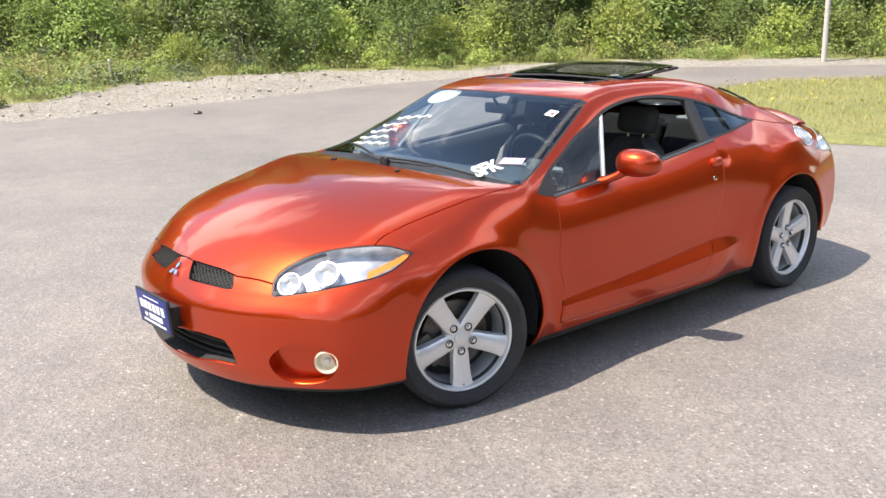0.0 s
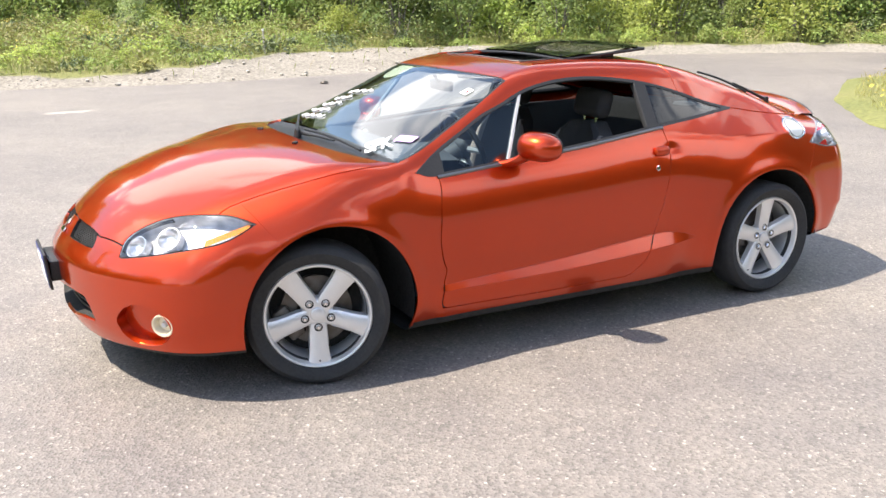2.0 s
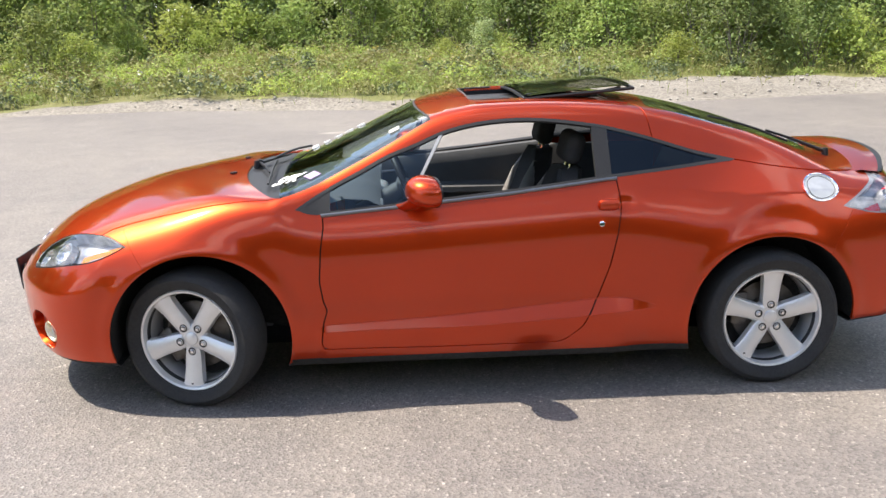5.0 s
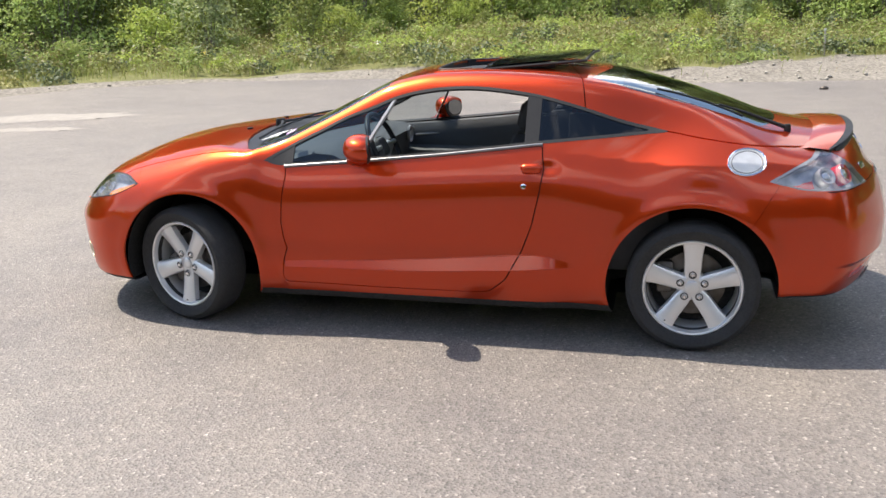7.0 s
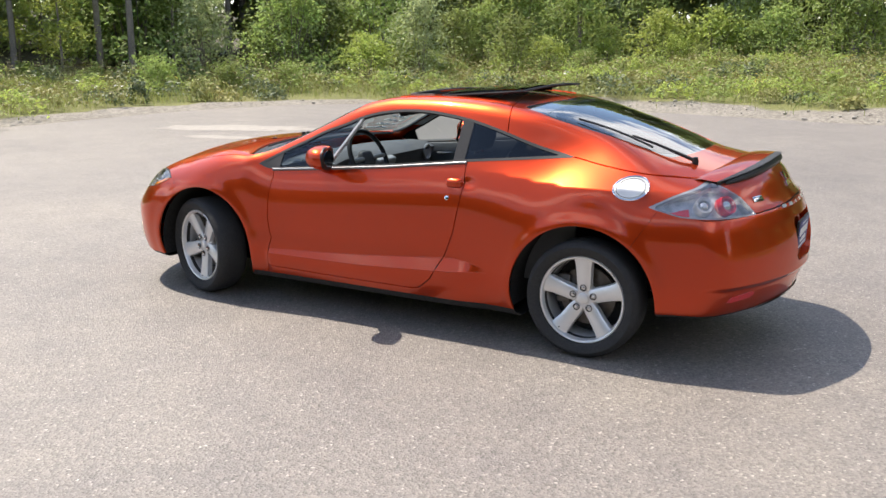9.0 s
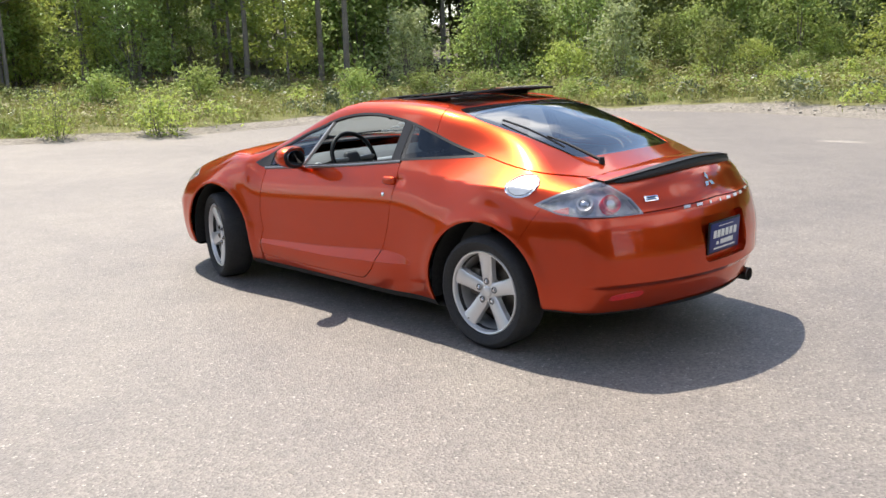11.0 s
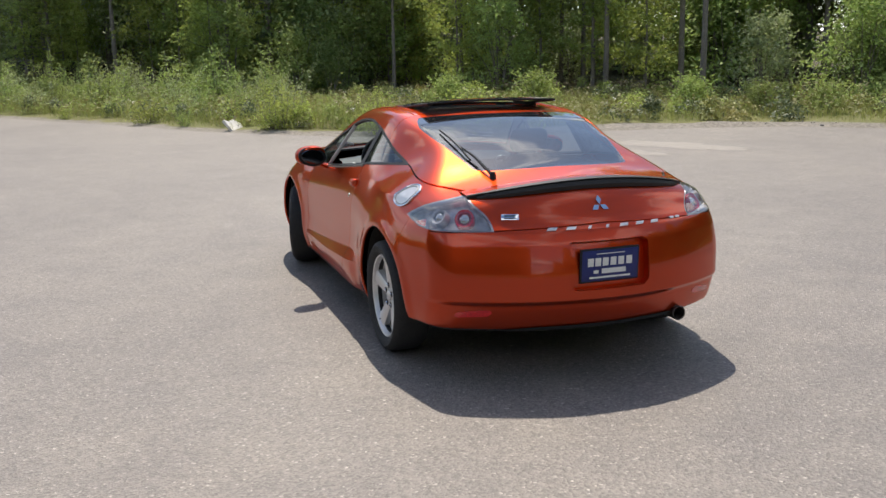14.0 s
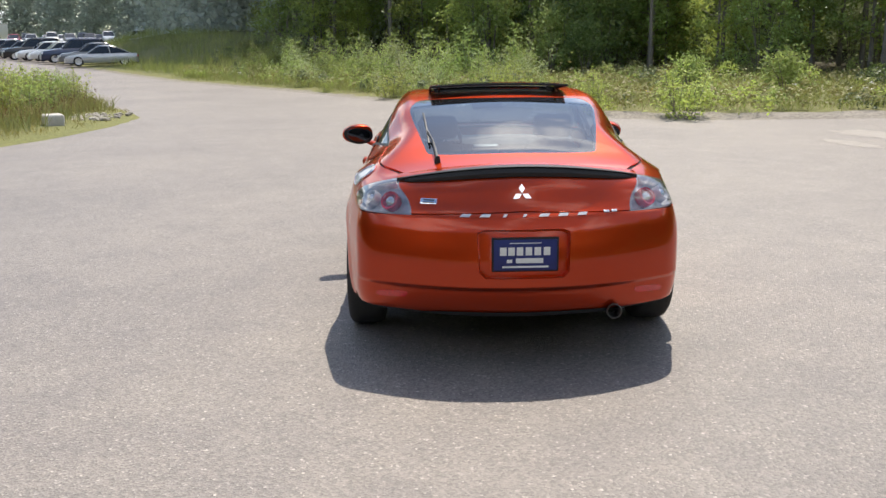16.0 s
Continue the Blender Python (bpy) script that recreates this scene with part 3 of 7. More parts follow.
def ground_material():
    m = bpy.data.materials.new("verge_and_gravel")
    m.use_nodes = True
    t = m.node_tree
    b = t.nodes["Principled BSDF"]
    b.inputs["Roughness"].default_value = 0.95
    place = t.nodes.new("ShaderNodeTexCoord").outputs["Object"]

    def noise_node(size, d=5):
        n = t.nodes.new("ShaderNodeTexNoise")
        n.inputs["Scale"].default_value, n.inputs["Detail"].default_value = size, d
        t.links.new(place, n.inputs["Vector"])
        return n.outputs["Fac"]

    def ramp(fac, stops):
        r = t.nodes.new("ShaderNodeValToRGB")
        e = r.color_ramp.elements
        while len(e) < len(stops):
            e.new(0.5)
        for k, (at, c) in enumerate(stops):
            e[k].position, e[k].color = at, (*c, 1)
        t.links.new(fac, r.inputs["Fac"])
        return r.outputs["Color"]

    def mix(fac, a, c, kind="MIX"):
        x = t.nodes.new("ShaderNodeMix")
        x.data_type, x.blend_type = "RGBA", kind
        if isinstance(fac, float):
            x.inputs["Factor"].default_value = fac
        else:
            t.links.new(fac, x.inputs["Factor"])
        t.links.new(a, x.inputs[6]), t.links.new(c, x.inputs[7])
        return x.outputs[2]
    growth = mix(0.5, ramp(noise_node(0.55), [(0.3, (0.12, 0.13, 0.038)), (0.5, (0.165, 0.165, 0.052)), (0.7, (0.21, 0.185, 0.075))]),
                 ramp(noise_node(14), [(0.35, (0.07, 0.085, 0.026)), (0.65, (0.20, 0.205, 0.065))]))
    stones = t.nodes.new("ShaderNodeTexVoronoi")
    stones.inputs["Scale"].default_value = 22
    t.links.new(place, stones.inputs["Vector"])
    gravel = mix(0.55, ramp(noise_node(0.9), [(0.3, (0.165, 0.145, 0.118)), (0.7, (0.25, 0.228, 0.195))]),
                 ramp(stones.outputs["Color"], [(0.2, (0.10, 0.09, 0.075)), (0.8, (0.32, 0.295, 0.255))]))
    w = t.nodes.new("ShaderNodeAttribute")
    w.attribute_name = "bare"
    add, sub = t.nodes.new("ShaderNodeMath"), t.nodes.new("ShaderNodeMapRange")
    add.operation = "ADD"
    t.links.new(w.outputs["Fac"], add.inputs[0]), t.links.new(noise_node(1.8), add.inputs[1])
    sub.inputs["From Min"].default_value, sub.inputs["From Max"].default_value = 0.85, 1.15
    t.links.new(add.outputs[0], sub.inputs["Value"])
    q = t.nodes.new("ShaderNodeAttribute")
    q.attribute_name = "litter"
    litter = ramp(noise_node(6), [(0.35, (0.05, 0.046, 0.026)), (0.65, (0.10, 0.085, 0.05))])
    t.links.new(mix(q.outputs["Fac"], mix(sub.outputs["Result"], growth, gravel), litter), b.inputs["Base Color"])
    bump = t.nodes.new("ShaderNodeBump")
    bump.inputs["Strength"].default_value, bump.inputs["Distance"].default_value = 0.8, 0.04
    t.links.new(noise_node(18, 6), bump.inputs["Height"]), t.links.new(bump.outputs["Normal"], b.inputs["Normal"])
    return m


def asphalt_material():
    """Bleached asphalt: pale stone chips in a grey binder, with broad stains and faint tracks."""
    m = bpy.data.materials.new("bleached_asphalt")
    m.use_nodes = True
    t = m.node_tree
    b = t.nodes["Principled BSDF"]
    b.inputs["Roughness"].default_value, b.inputs["Specular IOR Level"].default_value, b.inputs["Diffuse Roughness"].default_value = 0.60, 0.6, 0.0
    place = t.nodes.new("ShaderNodeTexCoord").outputs["Object"]

    def tex(kind, size, **more):
        n = t.nodes.new(kind)
        n.inputs["Scale"].default_value = size
        for k, v in more.items():
            n.inputs[k].default_value = v
        t.links.new(place, n.inputs["Vector"])
        return n

    def ramp(fac, stops):
        r = t.nodes.new("ShaderNodeValToRGB")
        e = r.color_ramp.elements
        while len(e) < len(stops):
            e.new(0.5)
        for k, (at, c) in enumerate(stops):
            e[k].position, e[k].color = at, (*c, 1)
        t.links.new(fac, r.inputs["Fac"])
        return r.outputs["Color"]

    def mix(fac, a, c, kind="MIX"):
        x = t.nodes.new("ShaderNodeMix")
        x.data_type, x.blend_type = "RGBA", kind
        x.inputs["Factor"].default_value = fac
        t.links.new(a, x.inputs[6]), t.links.new(c, x.inputs[7])
        return x.outputs[2]
    chips = tex("ShaderNodeTexVoronoi", 95)
    chips2 = tex("ShaderNodeTexVoronoi", 38)
    colour = ramp(chips.outputs["Color"], [(0.1, (0.112, 0.100, 0.091)), (0.45, (0.168, 0.150, 0.137)), (0.85, (0.220, 0.197, 0.179)), (0.985, (0.44, 0.40, 0.36))])
    big = ramp(chips2.outputs["Color"], [(0.0, (0.84, 0.84, 0.84)), (0.35, (0.97, 0.97, 0.97)), (0.93, (1.03, 1.02, 1.01)), (0.99, (1.4, 1.37, 1.32))])
    colour = mix(1.0, colour, big, "MULTIPLY")
    stains = ramp(tex("ShaderNodeTexNoise", 0.35, Detail=8.0).outputs["Fac"], [(0.3, (0.84, 0.84, 0.86)), (0.5, (1.0, 1.0, 1.0)), (0.72, (1.14, 1.13, 1.10))])
    colour = mix(1.0, colour, stains, "MULTIPLY")
    patches = ramp(tex("ShaderNodeTexNoise", 2.6, Detail=6.0).outputs["Fac"], [(0.35, (0.91, 0.91, 0.92)), (0.65, (1.07, 1.07, 1.05))])
    colour = mix(1.0, colour, patches, "MULTIPLY")
    t.links.new(colour, b.inputs["Base Color"])
    bump = t.nodes.new("ShaderNodeBump")
    bump.inputs["Strength"].default_value, bump.inputs["Distance"].default_value = 0.45, 0.006
    t.links.new(chips.outputs["Distance"], bump.inputs["Height"]), t.links.new(bump.outputs["Normal"], b.inputs["Normal"])
    return m


me.materials.append(ground_material())
tagged(new("ground", me), "rough verge of summer growth and pale gravel", "ground", kind="structure")
ASPHALT = asphalt_material()


def flat_piece(name, points, mat, lift=0.0, thick=0.0):
    """A flat piece that follows the ground's fall."""
    bm = bmesh.new()
    f = bm.faces.new([bm.verts.new((x, y, float(fall(x)) + lift)) for x, y in points])
    if f.normal.z < 0:
        f.normal_flip()
    bmesh.ops.triangulate(bm, faces=bm.faces)
    for f in bm.faces:
        f.normal_update()
        if f.normal.z < 0:
            f.normal_flip()
    me = bpy.data.meshes.new(name)
    bm.to_mesh(me)
    bm.free()
    me.materials.append(mat)
    return new(name, me)


def ragged(points, pitch=0.5, swing=0.07):
    """An outline broken into short steps with an uneven edge."""
    out = []
    for (ax, ay), (bx, by) in zip(points, points[1:] + points[:1]):
        n = max(1, int(math.hypot(bx - ax, by - ay) / pitch))
        for i in range(n):
            u = i / n
            w = swing * noise.noise((ax * 3 + i, ay * 3, 7.0)) if 0 < i else 0
            L = math.hypot(bx - ax, by - ay)
            out.append((ax + (bx - ax) * u - (by - ay) / L * w, ay + (by - ay) * u + (bx - ax) / L * w))
    return out


tagged(flat_piece("road", ragged(LOT), ASPHALT), "pale bleached asphalt turning area with worn edges", "road", kind="structure")
road_x = axis_x[(axis_x > 20.3) & (axis_x < 105)]
near, far_side = np.array(ROAD[:5]), np.array(ROAD[:4:-1])
bm = bmesh.new()
rows = []
for x in [20.3] + road_x.tolist():
    y0, y1 = np.interp(x, near[:, 0], near[:, 1]), np.interp(x, far_side[:, 0], far_side[:, 1])
    rows.append([bm.verts.new((x, y0 + (y1 - y0) * k / 6, float(fall(x)) - 0.002)) for k in range(7)])
for a, b in zip(rows, rows[1:]):
    for k in range(6):
        bm.faces.new((a[k], b[k], b[k + 1], a[k + 1]))
tagged(part("road", bm, ASPHALT, None), "pale asphalt road running down to a car lot", "road", kind="structure")
for name, ring in (("verge", ISLAND_NEAR), ("verge", ISLAND_FAR)):
    # the islands lie a little over the asphalt, with a soft dirt shoulder
    n = len(ring)
    cx, cy = sum(x for x, y in ring) / n, sum(y for x, y in ring) / n
    fine = ragged(ring, 0.4, 0.10)
    bm = bmesh.new()
    loops = []
    for k, lift in ((1.0, 0.0015), (0.975, 0.05), (0.93, 0.08), (0.80, 0.11), (0.5, 0.14), (0.2, 0.14)):
        loops.append([bm.verts.new((cx + (x - cx) * k, cy + (y - cy) * k, float(fall(cx + (x - cx) * k)) + lift + 0.012 * noise.noise((x * 2, y * 2, k * 9)))) for x, y in fine])
    for a, b in zip(loops, loops[1:]):
        for i in range(len(a)):
            bm.faces.new((a[i], a[(i + 1) % len(a)], b[(i + 1) % len(a)], b[i]))
    bm.faces.new(loops[-1])
    piece = part(name, bm, me.materials[0], None)
    tagged(piece, "low grassy island edged with dirt and gravel", "verge", kind="structure")
SAND = material("pale_sand_stain", (0.315, 0.292, 0.26), 0.95, second=(0.235, 0.217, 0.197), scale=6, fine=0.3, fine_scale=90)
for cx, cy, a, b, turn in ((8.3, -7.2, 1.4, 0.5, 0.35), (7.4, -6.0, 0.7, 0.22, 0.2), (1.0, -9.6, 0.35, 0.14, 0.1)):
    ring = []
    for u in np.linspace(0, 2 * math.pi, 90, endpoint=False):
        w = 1 + 0.30 * noise.noise((2.5 * math.cos(u) + cx, 2.5 * math.sin(u), 1)) + 0.22 * noise.noise((9 * math.cos(u) + cx, 9 * math.sin(u), 5))
        px, py = a * w * math.cos(u), b * w * math.sin(u)
        ring.append((cx + px * math.cos(turn) - py * math.sin(turn), cy + px * math.sin(turn) + py * math.cos(turn)))
    tagged(flat_piece("sand_patch", ring, SAND, 0.002), "thin pale sand washed over the asphalt", "sand patch", kind="structure")

# ---- the coupe: panels ----
GZ = 0.022
HALF = math.sqrt(0.5)
cells = Cells()
only_front = lambda p: np.maximum(1.15 - p[:, 0], 0.3 - p[:, 1])
only_rear = lambda p: np.maximum(p[:, 0] + 1.4, 0.3 - p[:, 1])
front_a = lambda p: (p[:, 1] - p[:, 0]) * HALF
rear_a = lambda p: (p[:, 1] + p[:, 0]) * HALF

for c in (ARCH_F, ARCH_R):
    cells.cut(lambda p: np.maximum(np.hypot(p[:, 0] - c, p[:, 2] - ARCH_Z) - ARCH, 0.5 - p[:, 1]), "hole")
cells.cut(lambda p: p[:, 2] - (0.195 + (0.022 + 0.020 * step((np.abs(p[:, 1]) - 0.35) / 0.4)) * step((p[:, 0] - 1.32) / 0.2) + 0.106 * step((-1.36 - p[:, 0]) / 0.2) + 0.026 * (np.abs(p[:, 0] + 0.05) < 0.9)), "under")

SIDE_GLASS = outline([(0.80, 0.878), (0.79, 0.868), (0.69, 0.848), (0.35, 0.874), (-0.10, 0.914), (-0.57, 0.966), (-0.87, 0.992), (-1.15, 1.013), (-1.158, 1.0155),
                      (-0.965, 1.062), (-0.78, 1.120), (-0.64, 1.160), (-0.5, 1.190), (-0.28, 1.216), (-0.10, 1.216), (0.05, 1.198),
                      (0.17, 1.168), (0.28, 1.124), (0.41, 1.077), (0.53, 1.018), (0.652, 0.960)])
dlo = lambda p: np.maximum(inside(SIDE_GLASS, p[:, 0], p[:, 2]), 0.4 - p[:, 1])
cells.cut(dlo, "frame")
cells.cut(lambda p: dlo(p) + 0.013, "open", ("frame",))
bar = lambda p: p[:, 0] - (0.171 + (1.155 - p[:, 2]) * 0.57)
cells.cut(lambda p: 0.007 - bar(p), "vent", ("open",))
cells.cut(lambda p: -0.007 - bar(p), "vent_bar", ("open",))
cells.cut(lambda p: 0.66 - p[:, 0], "sail", ("vent",))
cells.cut(lambda p: p[:, 0] + 0.565, "quarter_glass", ("open",))
cells.cut(lambda p: p[:, 0] + 0.498, "b_pillar", ("open",))

WINDSCREEN = outline([(1.085, -0.2), (1.085, 0.0), (1.080, 0.2), (1.055, 0.4), (1.01, 0.56), (0.95, 0.695), (0.905, 0.772), (0.872, 0.788), (0.80, 0.768), (0.70, 0.733), (0.6, 0.702), (0.4, 0.645), (0.225, 0.590), (0.212, 0.575),
                      (0.226, 0.45), (0.248, 0.25), (0.256, 0.1), (0.257, 0.0), (0.255, -0.2)])
shield = lambda p: np.maximum(inside(WINDSCREEN, p[:, 0], p[:, 1]), 0.7 - p[:, 2])
cells.cut(shield, "cowl")
cells.cut(lambda p: np.maximum(shield(p) + 0.010, p[:, 0] - (0.90 - 0.04 * p[:, 1] ** 2)), "windscreen", ("cowl",))
cells.cut(lambda p: p[:, 0] - (0.885 - 0.04 * p[:, 1] ** 2), "screen_edge", ("cowl",))
REAR_GLASS = outline([(-1.668, -0.2), (-1.670, 0.0), (-1.662, 0.15), (-1.632, 0.30), (-1.592, 0.41), (-1.565, 0.444), (-1.50, 0.460), (-1.3, 0.496), (-1.1, 0.526), (-0.95, 0.540), (-0.82, 0.505),
                      (-0.79, 0.46), (-0.825, 0.25), (-0.845, 0.1), (-0.85, 0.0), (-0.845, -0.2)])
hatch_glass = lambda p: np.maximum(inside(REAR_GLASS, p[:, 0], p[:, 1]), 0.7 - p[:, 2])
cells.cut(hatch_glass, "rear_edge")
cells.cut(lambda p: np.maximum(hatch_glass(p) + 0.013, p[:, 0] + 0.93), "rear_window", ("rear_edge",))
SUNROOF = outline([(0.015, -0.2), (0.015, 0.34), (0.0, 0.375), (-0.04, 0.39), (-0.46, 0.39), (-0.50, 0.375), (-0.515, 0.34), (-0.515, -0.2)], False)
cells.cut(lambda p: np.maximum(inside(SUNROOF, p[:, 0], p[:, 1]), 0.7 - p[:, 2]), "sunroof_hole")

HEADLIGHT = outline([(-1.016, 0.606), (-1.014, 0.66), (-0.967, 0.703), (-0.861, 0.749), (-0.731, 0.772), (-0.585, 0.773), (-0.478, 0.743), (-0.475, 0.740), (-0.526, 0.702),
                     (-0.59, 0.674), (-0.709, 0.651), (-0.839, 0.627), (-0.975, 0.605), (-1.012, 0.601)])
lamp_f = lambda p: np.maximum(inside(HEADLIGHT, front_a(p), p[:, 2]), only_front(p))
cells.cut(lamp_f, "head_edge")
cells.cut(lambda p: lamp_f(p) + 0.006, "headlight", ("head_edge",))
TAILLIGHT = outline([(-0.546, 0.818), (-0.55, 0.823), (-0.615, 0.856), (-0.694, 0.887), (-0.87, 0.931), (-0.885, 0.930), (-0.944, 0.894), (-1.01, 0.850), (-1.066, 0.784), (-1.064, 0.777),
                     (-0.919, 0.777), (-0.69, 0.778), (-0.61, 0.796)])
lamp_r = lambda p: np.maximum(inside(TAILLIGHT, rear_a(p), p[:, 2]), only_rear(p))
cells.cut(lamp_r, "tail_edge")
cells.cut(lambda p: lamp_r(p) + 0.007, "taillight", ("tail_edge",))
GRILLE = outline([(0.062, 0.660), (0.075, 0.666), (0.17, 0.666), (0.28, 0.664), (0.35, 0.650), (0.383, 0.616), (0.37, 0.606), (0.25, 0.605), (0.13, 0.604), (0.108, 0.610)])
cells.cut(lambda p: np.maximum(inside(GRILLE, p[:, 1], p[:, 2]), 1.8 - p[:, 0]), "grille")
INTAKE = outline([(-0.2, 0.398), (0.1, 0.404), (0.257, 0.418), (0.385, 0.411), (0.412, 0.375), (0.427, 0.315), (0.417, 0.303), (0.3, 0.298), (0.18, 0.274), (-0.2, 0.262)], False)
cells.cut(lambda p: np.maximum(inside(INTAKE, p[:, 1], p[:, 2]), 1.8 - p[:, 0]), "intake")
FOG = outline([(-1.037, 0.345), (-0.997, 0.398), (-0.93, 0.430), (-0.841, 0.429), (-0.781, 0.383), (-0.767, 0.322), (-0.81, 0.277), (-0.88, 0.257), (-0.95, 0.257), (-1.01, 0.288)])
cells.cut(lambda p: np.maximum(inside(FOG, front_a(p), p[:, 2]), only_front(p)), "fog_pocket")
PLATE_WELL = outline([(-0.3, 0.722), (0.19, 0.722), (0.222, 0.705), (0.214, 0.52), (0.185, 0.492), (-0.3, 0.492)], False)
cells.cut(lambda p: np.maximum(inside(PLATE_WELL, p[:, 1], p[:, 2]), p[:, 0] + 1.8), "plate_well")
REFLECTOR = outline([(0.565, 0.405), (0.70, 0.392), (0.72, 0.372), (0.70, 0.362), (0.57, 0.372), (0.555, 0.39)], False)
cells.cut(lambda p: np.maximum(inside(REFLECTOR, p[:, 1], p[:, 2]), p[:, 0] + 1.7), "reflector")
cells.cut(lambda p: np.maximum(np.hypot((p[:, 0] + 1.496) / 1.0, (p[:, 2] - 0.897) / 0.62) - 0.083, 0.5 - p[:, 1]), "fuel_door")

GAP = 0.0028
DOOR = outline([(0.70, 0.92), (0.690, 0.80), (0.704, 0.71), (0.715, 0.565), (0.702, 0.482), (0.686, 0.441), (0.704, 0.390), (0.716, 0.295), (0.705, 0.266), (0.2, 0.258), (-0.31, 0.260), (-0.35, 0.272),
                (-0.423, 0.333), (-0.498, 0.468), (-0.545, 0.594), (-0.579, 0.744), (-0.597, 0.859), (-0.581, 0.969), (-0.57, 1.02)], False)
HOOD = outline([(2.080, -0.2), (2.080, 0.1), (2.066, 0.20), (2.042, 0.37), (1.975, 0.562), (1.923, 0.594), (1.877, 0.634), (1.831, 0.671), (1.782, 0.708), (1.733, 0.743), (1.69, 0.766), (1.62, 0.744), (1.59, 0.738), (1.47, 0.742), (1.255, 0.770),
                (1.113, 0.788), (0.96, 0.792), (0.86, 0.790), (0.86, -0.2)], False)
HATCH_LINE = curve([(-1.05, 1.026), (-1.12, 1.020), (-1.3, 0.990), (-1.55, 0.958), (-1.80, 0.936), (-2.3, 0.92)])


def hatch_zone(p):
    front = p[:, 0] + 0.70 + 0.25 * (p[:, 1] - 0.385)
    low = np.where(p[:, 0] > -1.84, HATCH_LINE(p[:, 0]) - p[:, 2], 0.800 - 0.02 * p[:, 1] / 0.55 - p[:, 2])
    return np.maximum(front, low)


for name, edge in (("door", lambda p: np.maximum(inside(DOOR, p[:, 0], p[:, 2]), 0.5 - p[:, 1])),
                   ("hood", lambda p: np.maximum(inside(HOOD, p[:, 0], p[:, 1]), 0.6 - p[:, 2])),
                   ("hatch", hatch_zone),
                   ("front_bumper", lambda p: (1.500 - (0.74 - p[:, 2]) * 0.7) - p[:, 0]),
                   ("rear_bumper", lambda p: np.maximum(p[:, 0] + 1.63 - (0.79 - p[:, 2]) * 0.6, p[:, 2] - 0.82))):
    gap = {"front_bumper": 0.0007, "rear_bumper": 0.0013}.get(name, GAP)
    cells.cut(lambda p: edge(p) - gap, name + "_joint")
    cells.cut(lambda p: edge(p) + gap, name, (name + "_joint",))
cells.cut(lambda p: np.maximum(p[:, 0] - 0.95, np.maximum(-0.98 - p[:, 0], 1.0 - p[:, 2])), "roof")
cells.cut(lambda p: 0.2 - p[:, 0], "fender")
# the ledge along the sill is a facet of its own
on_ledge = lambda p: np.where((p[:, 0] < 0.715) & (p[:, 0] > -0.765) & (p[:, 1] > 0.5), np.maximum(LEDGE_LOW(p[:, 0]) - p[:, 2], p[:, 2] - LEDGE_HIGH(p[:, 0])), 1.0)
for whole in ("door", "skin", "fender"):
    cells.cut(on_ledge, whole + "_ledge", (whole,))


def mid_ledge(p):
    """Points moved to the middle of the ledge's height."""
    q = p.copy()
    q[:, 2] = (LEDGE_LOW(p[:, 0]) + LEDGE_HIGH(p[:, 0])) / 2
    return q


def off_ledge(p):
    """Points moved clear of the ledge's edges."""
    q = p.copy()
    low, high = LEDGE_LOW(p[:, 0]), LEDGE_HIGH(p[:, 0])
    near = (p[:, 0] < 0.74) & (p[:, 0] > -0.79) & (p[:, 1] > 0.5)
    q[:, 2] = np.where(near & (np.abs(p[:, 2] - high) < 0.005), high + 0.006, np.where(near & (np.abs(p[:, 2] - low) < 0.005), low - 0.006, p[:, 2]))
    return q


# crisp edges along the rear bumper
for z in (0.425, 0.452, 0.762, 0.786):
    cells.cut(lambda p: np.where(p[:, 0] < -1.64, p[:, 2] - z, 1.0), None, ("rear_bumper",))

coupe = thing("coupe", "metallic orange-red two-door coupe with open windows and raised sunroof", "car")


def panel(name, tags, mat, sides=(1, -1), push=0.0, flange=0.014, label="", parent=None, settle=None):
    g = cells.geometry(tags, sides, push, flange, settle)
    return mesh_object(name, *g, mat, parent or coupe, label)


def islands(v, f, n):
    """Splits a mesh into its connected pieces."""
    root = list(range(len(v)))

    def find(i):
        while root[i] != i:
            root[i] = root[root[i]]
            i = root[i]
        return i
    spots = {}
    for i, p in enumerate(v):
        k = tuple(round(c, 5) for c in p)
        root[find(i)] = find(spots.setdefault(k, i))
    for face in f:
        for i in face[1:]:
            root[find(i)] = find(face[0])
    groups = {}
    for face in f:
        groups.setdefault(find(face[0]), []).append(face)
    for faces in groups.values():
        used = sorted({i for face in faces for i in face})
        at = {i: k for k, i in enumerate(used)}
        yield [v[i] for i in used], [[at[i] for i in face] for face in faces], [n[i] for i in used]


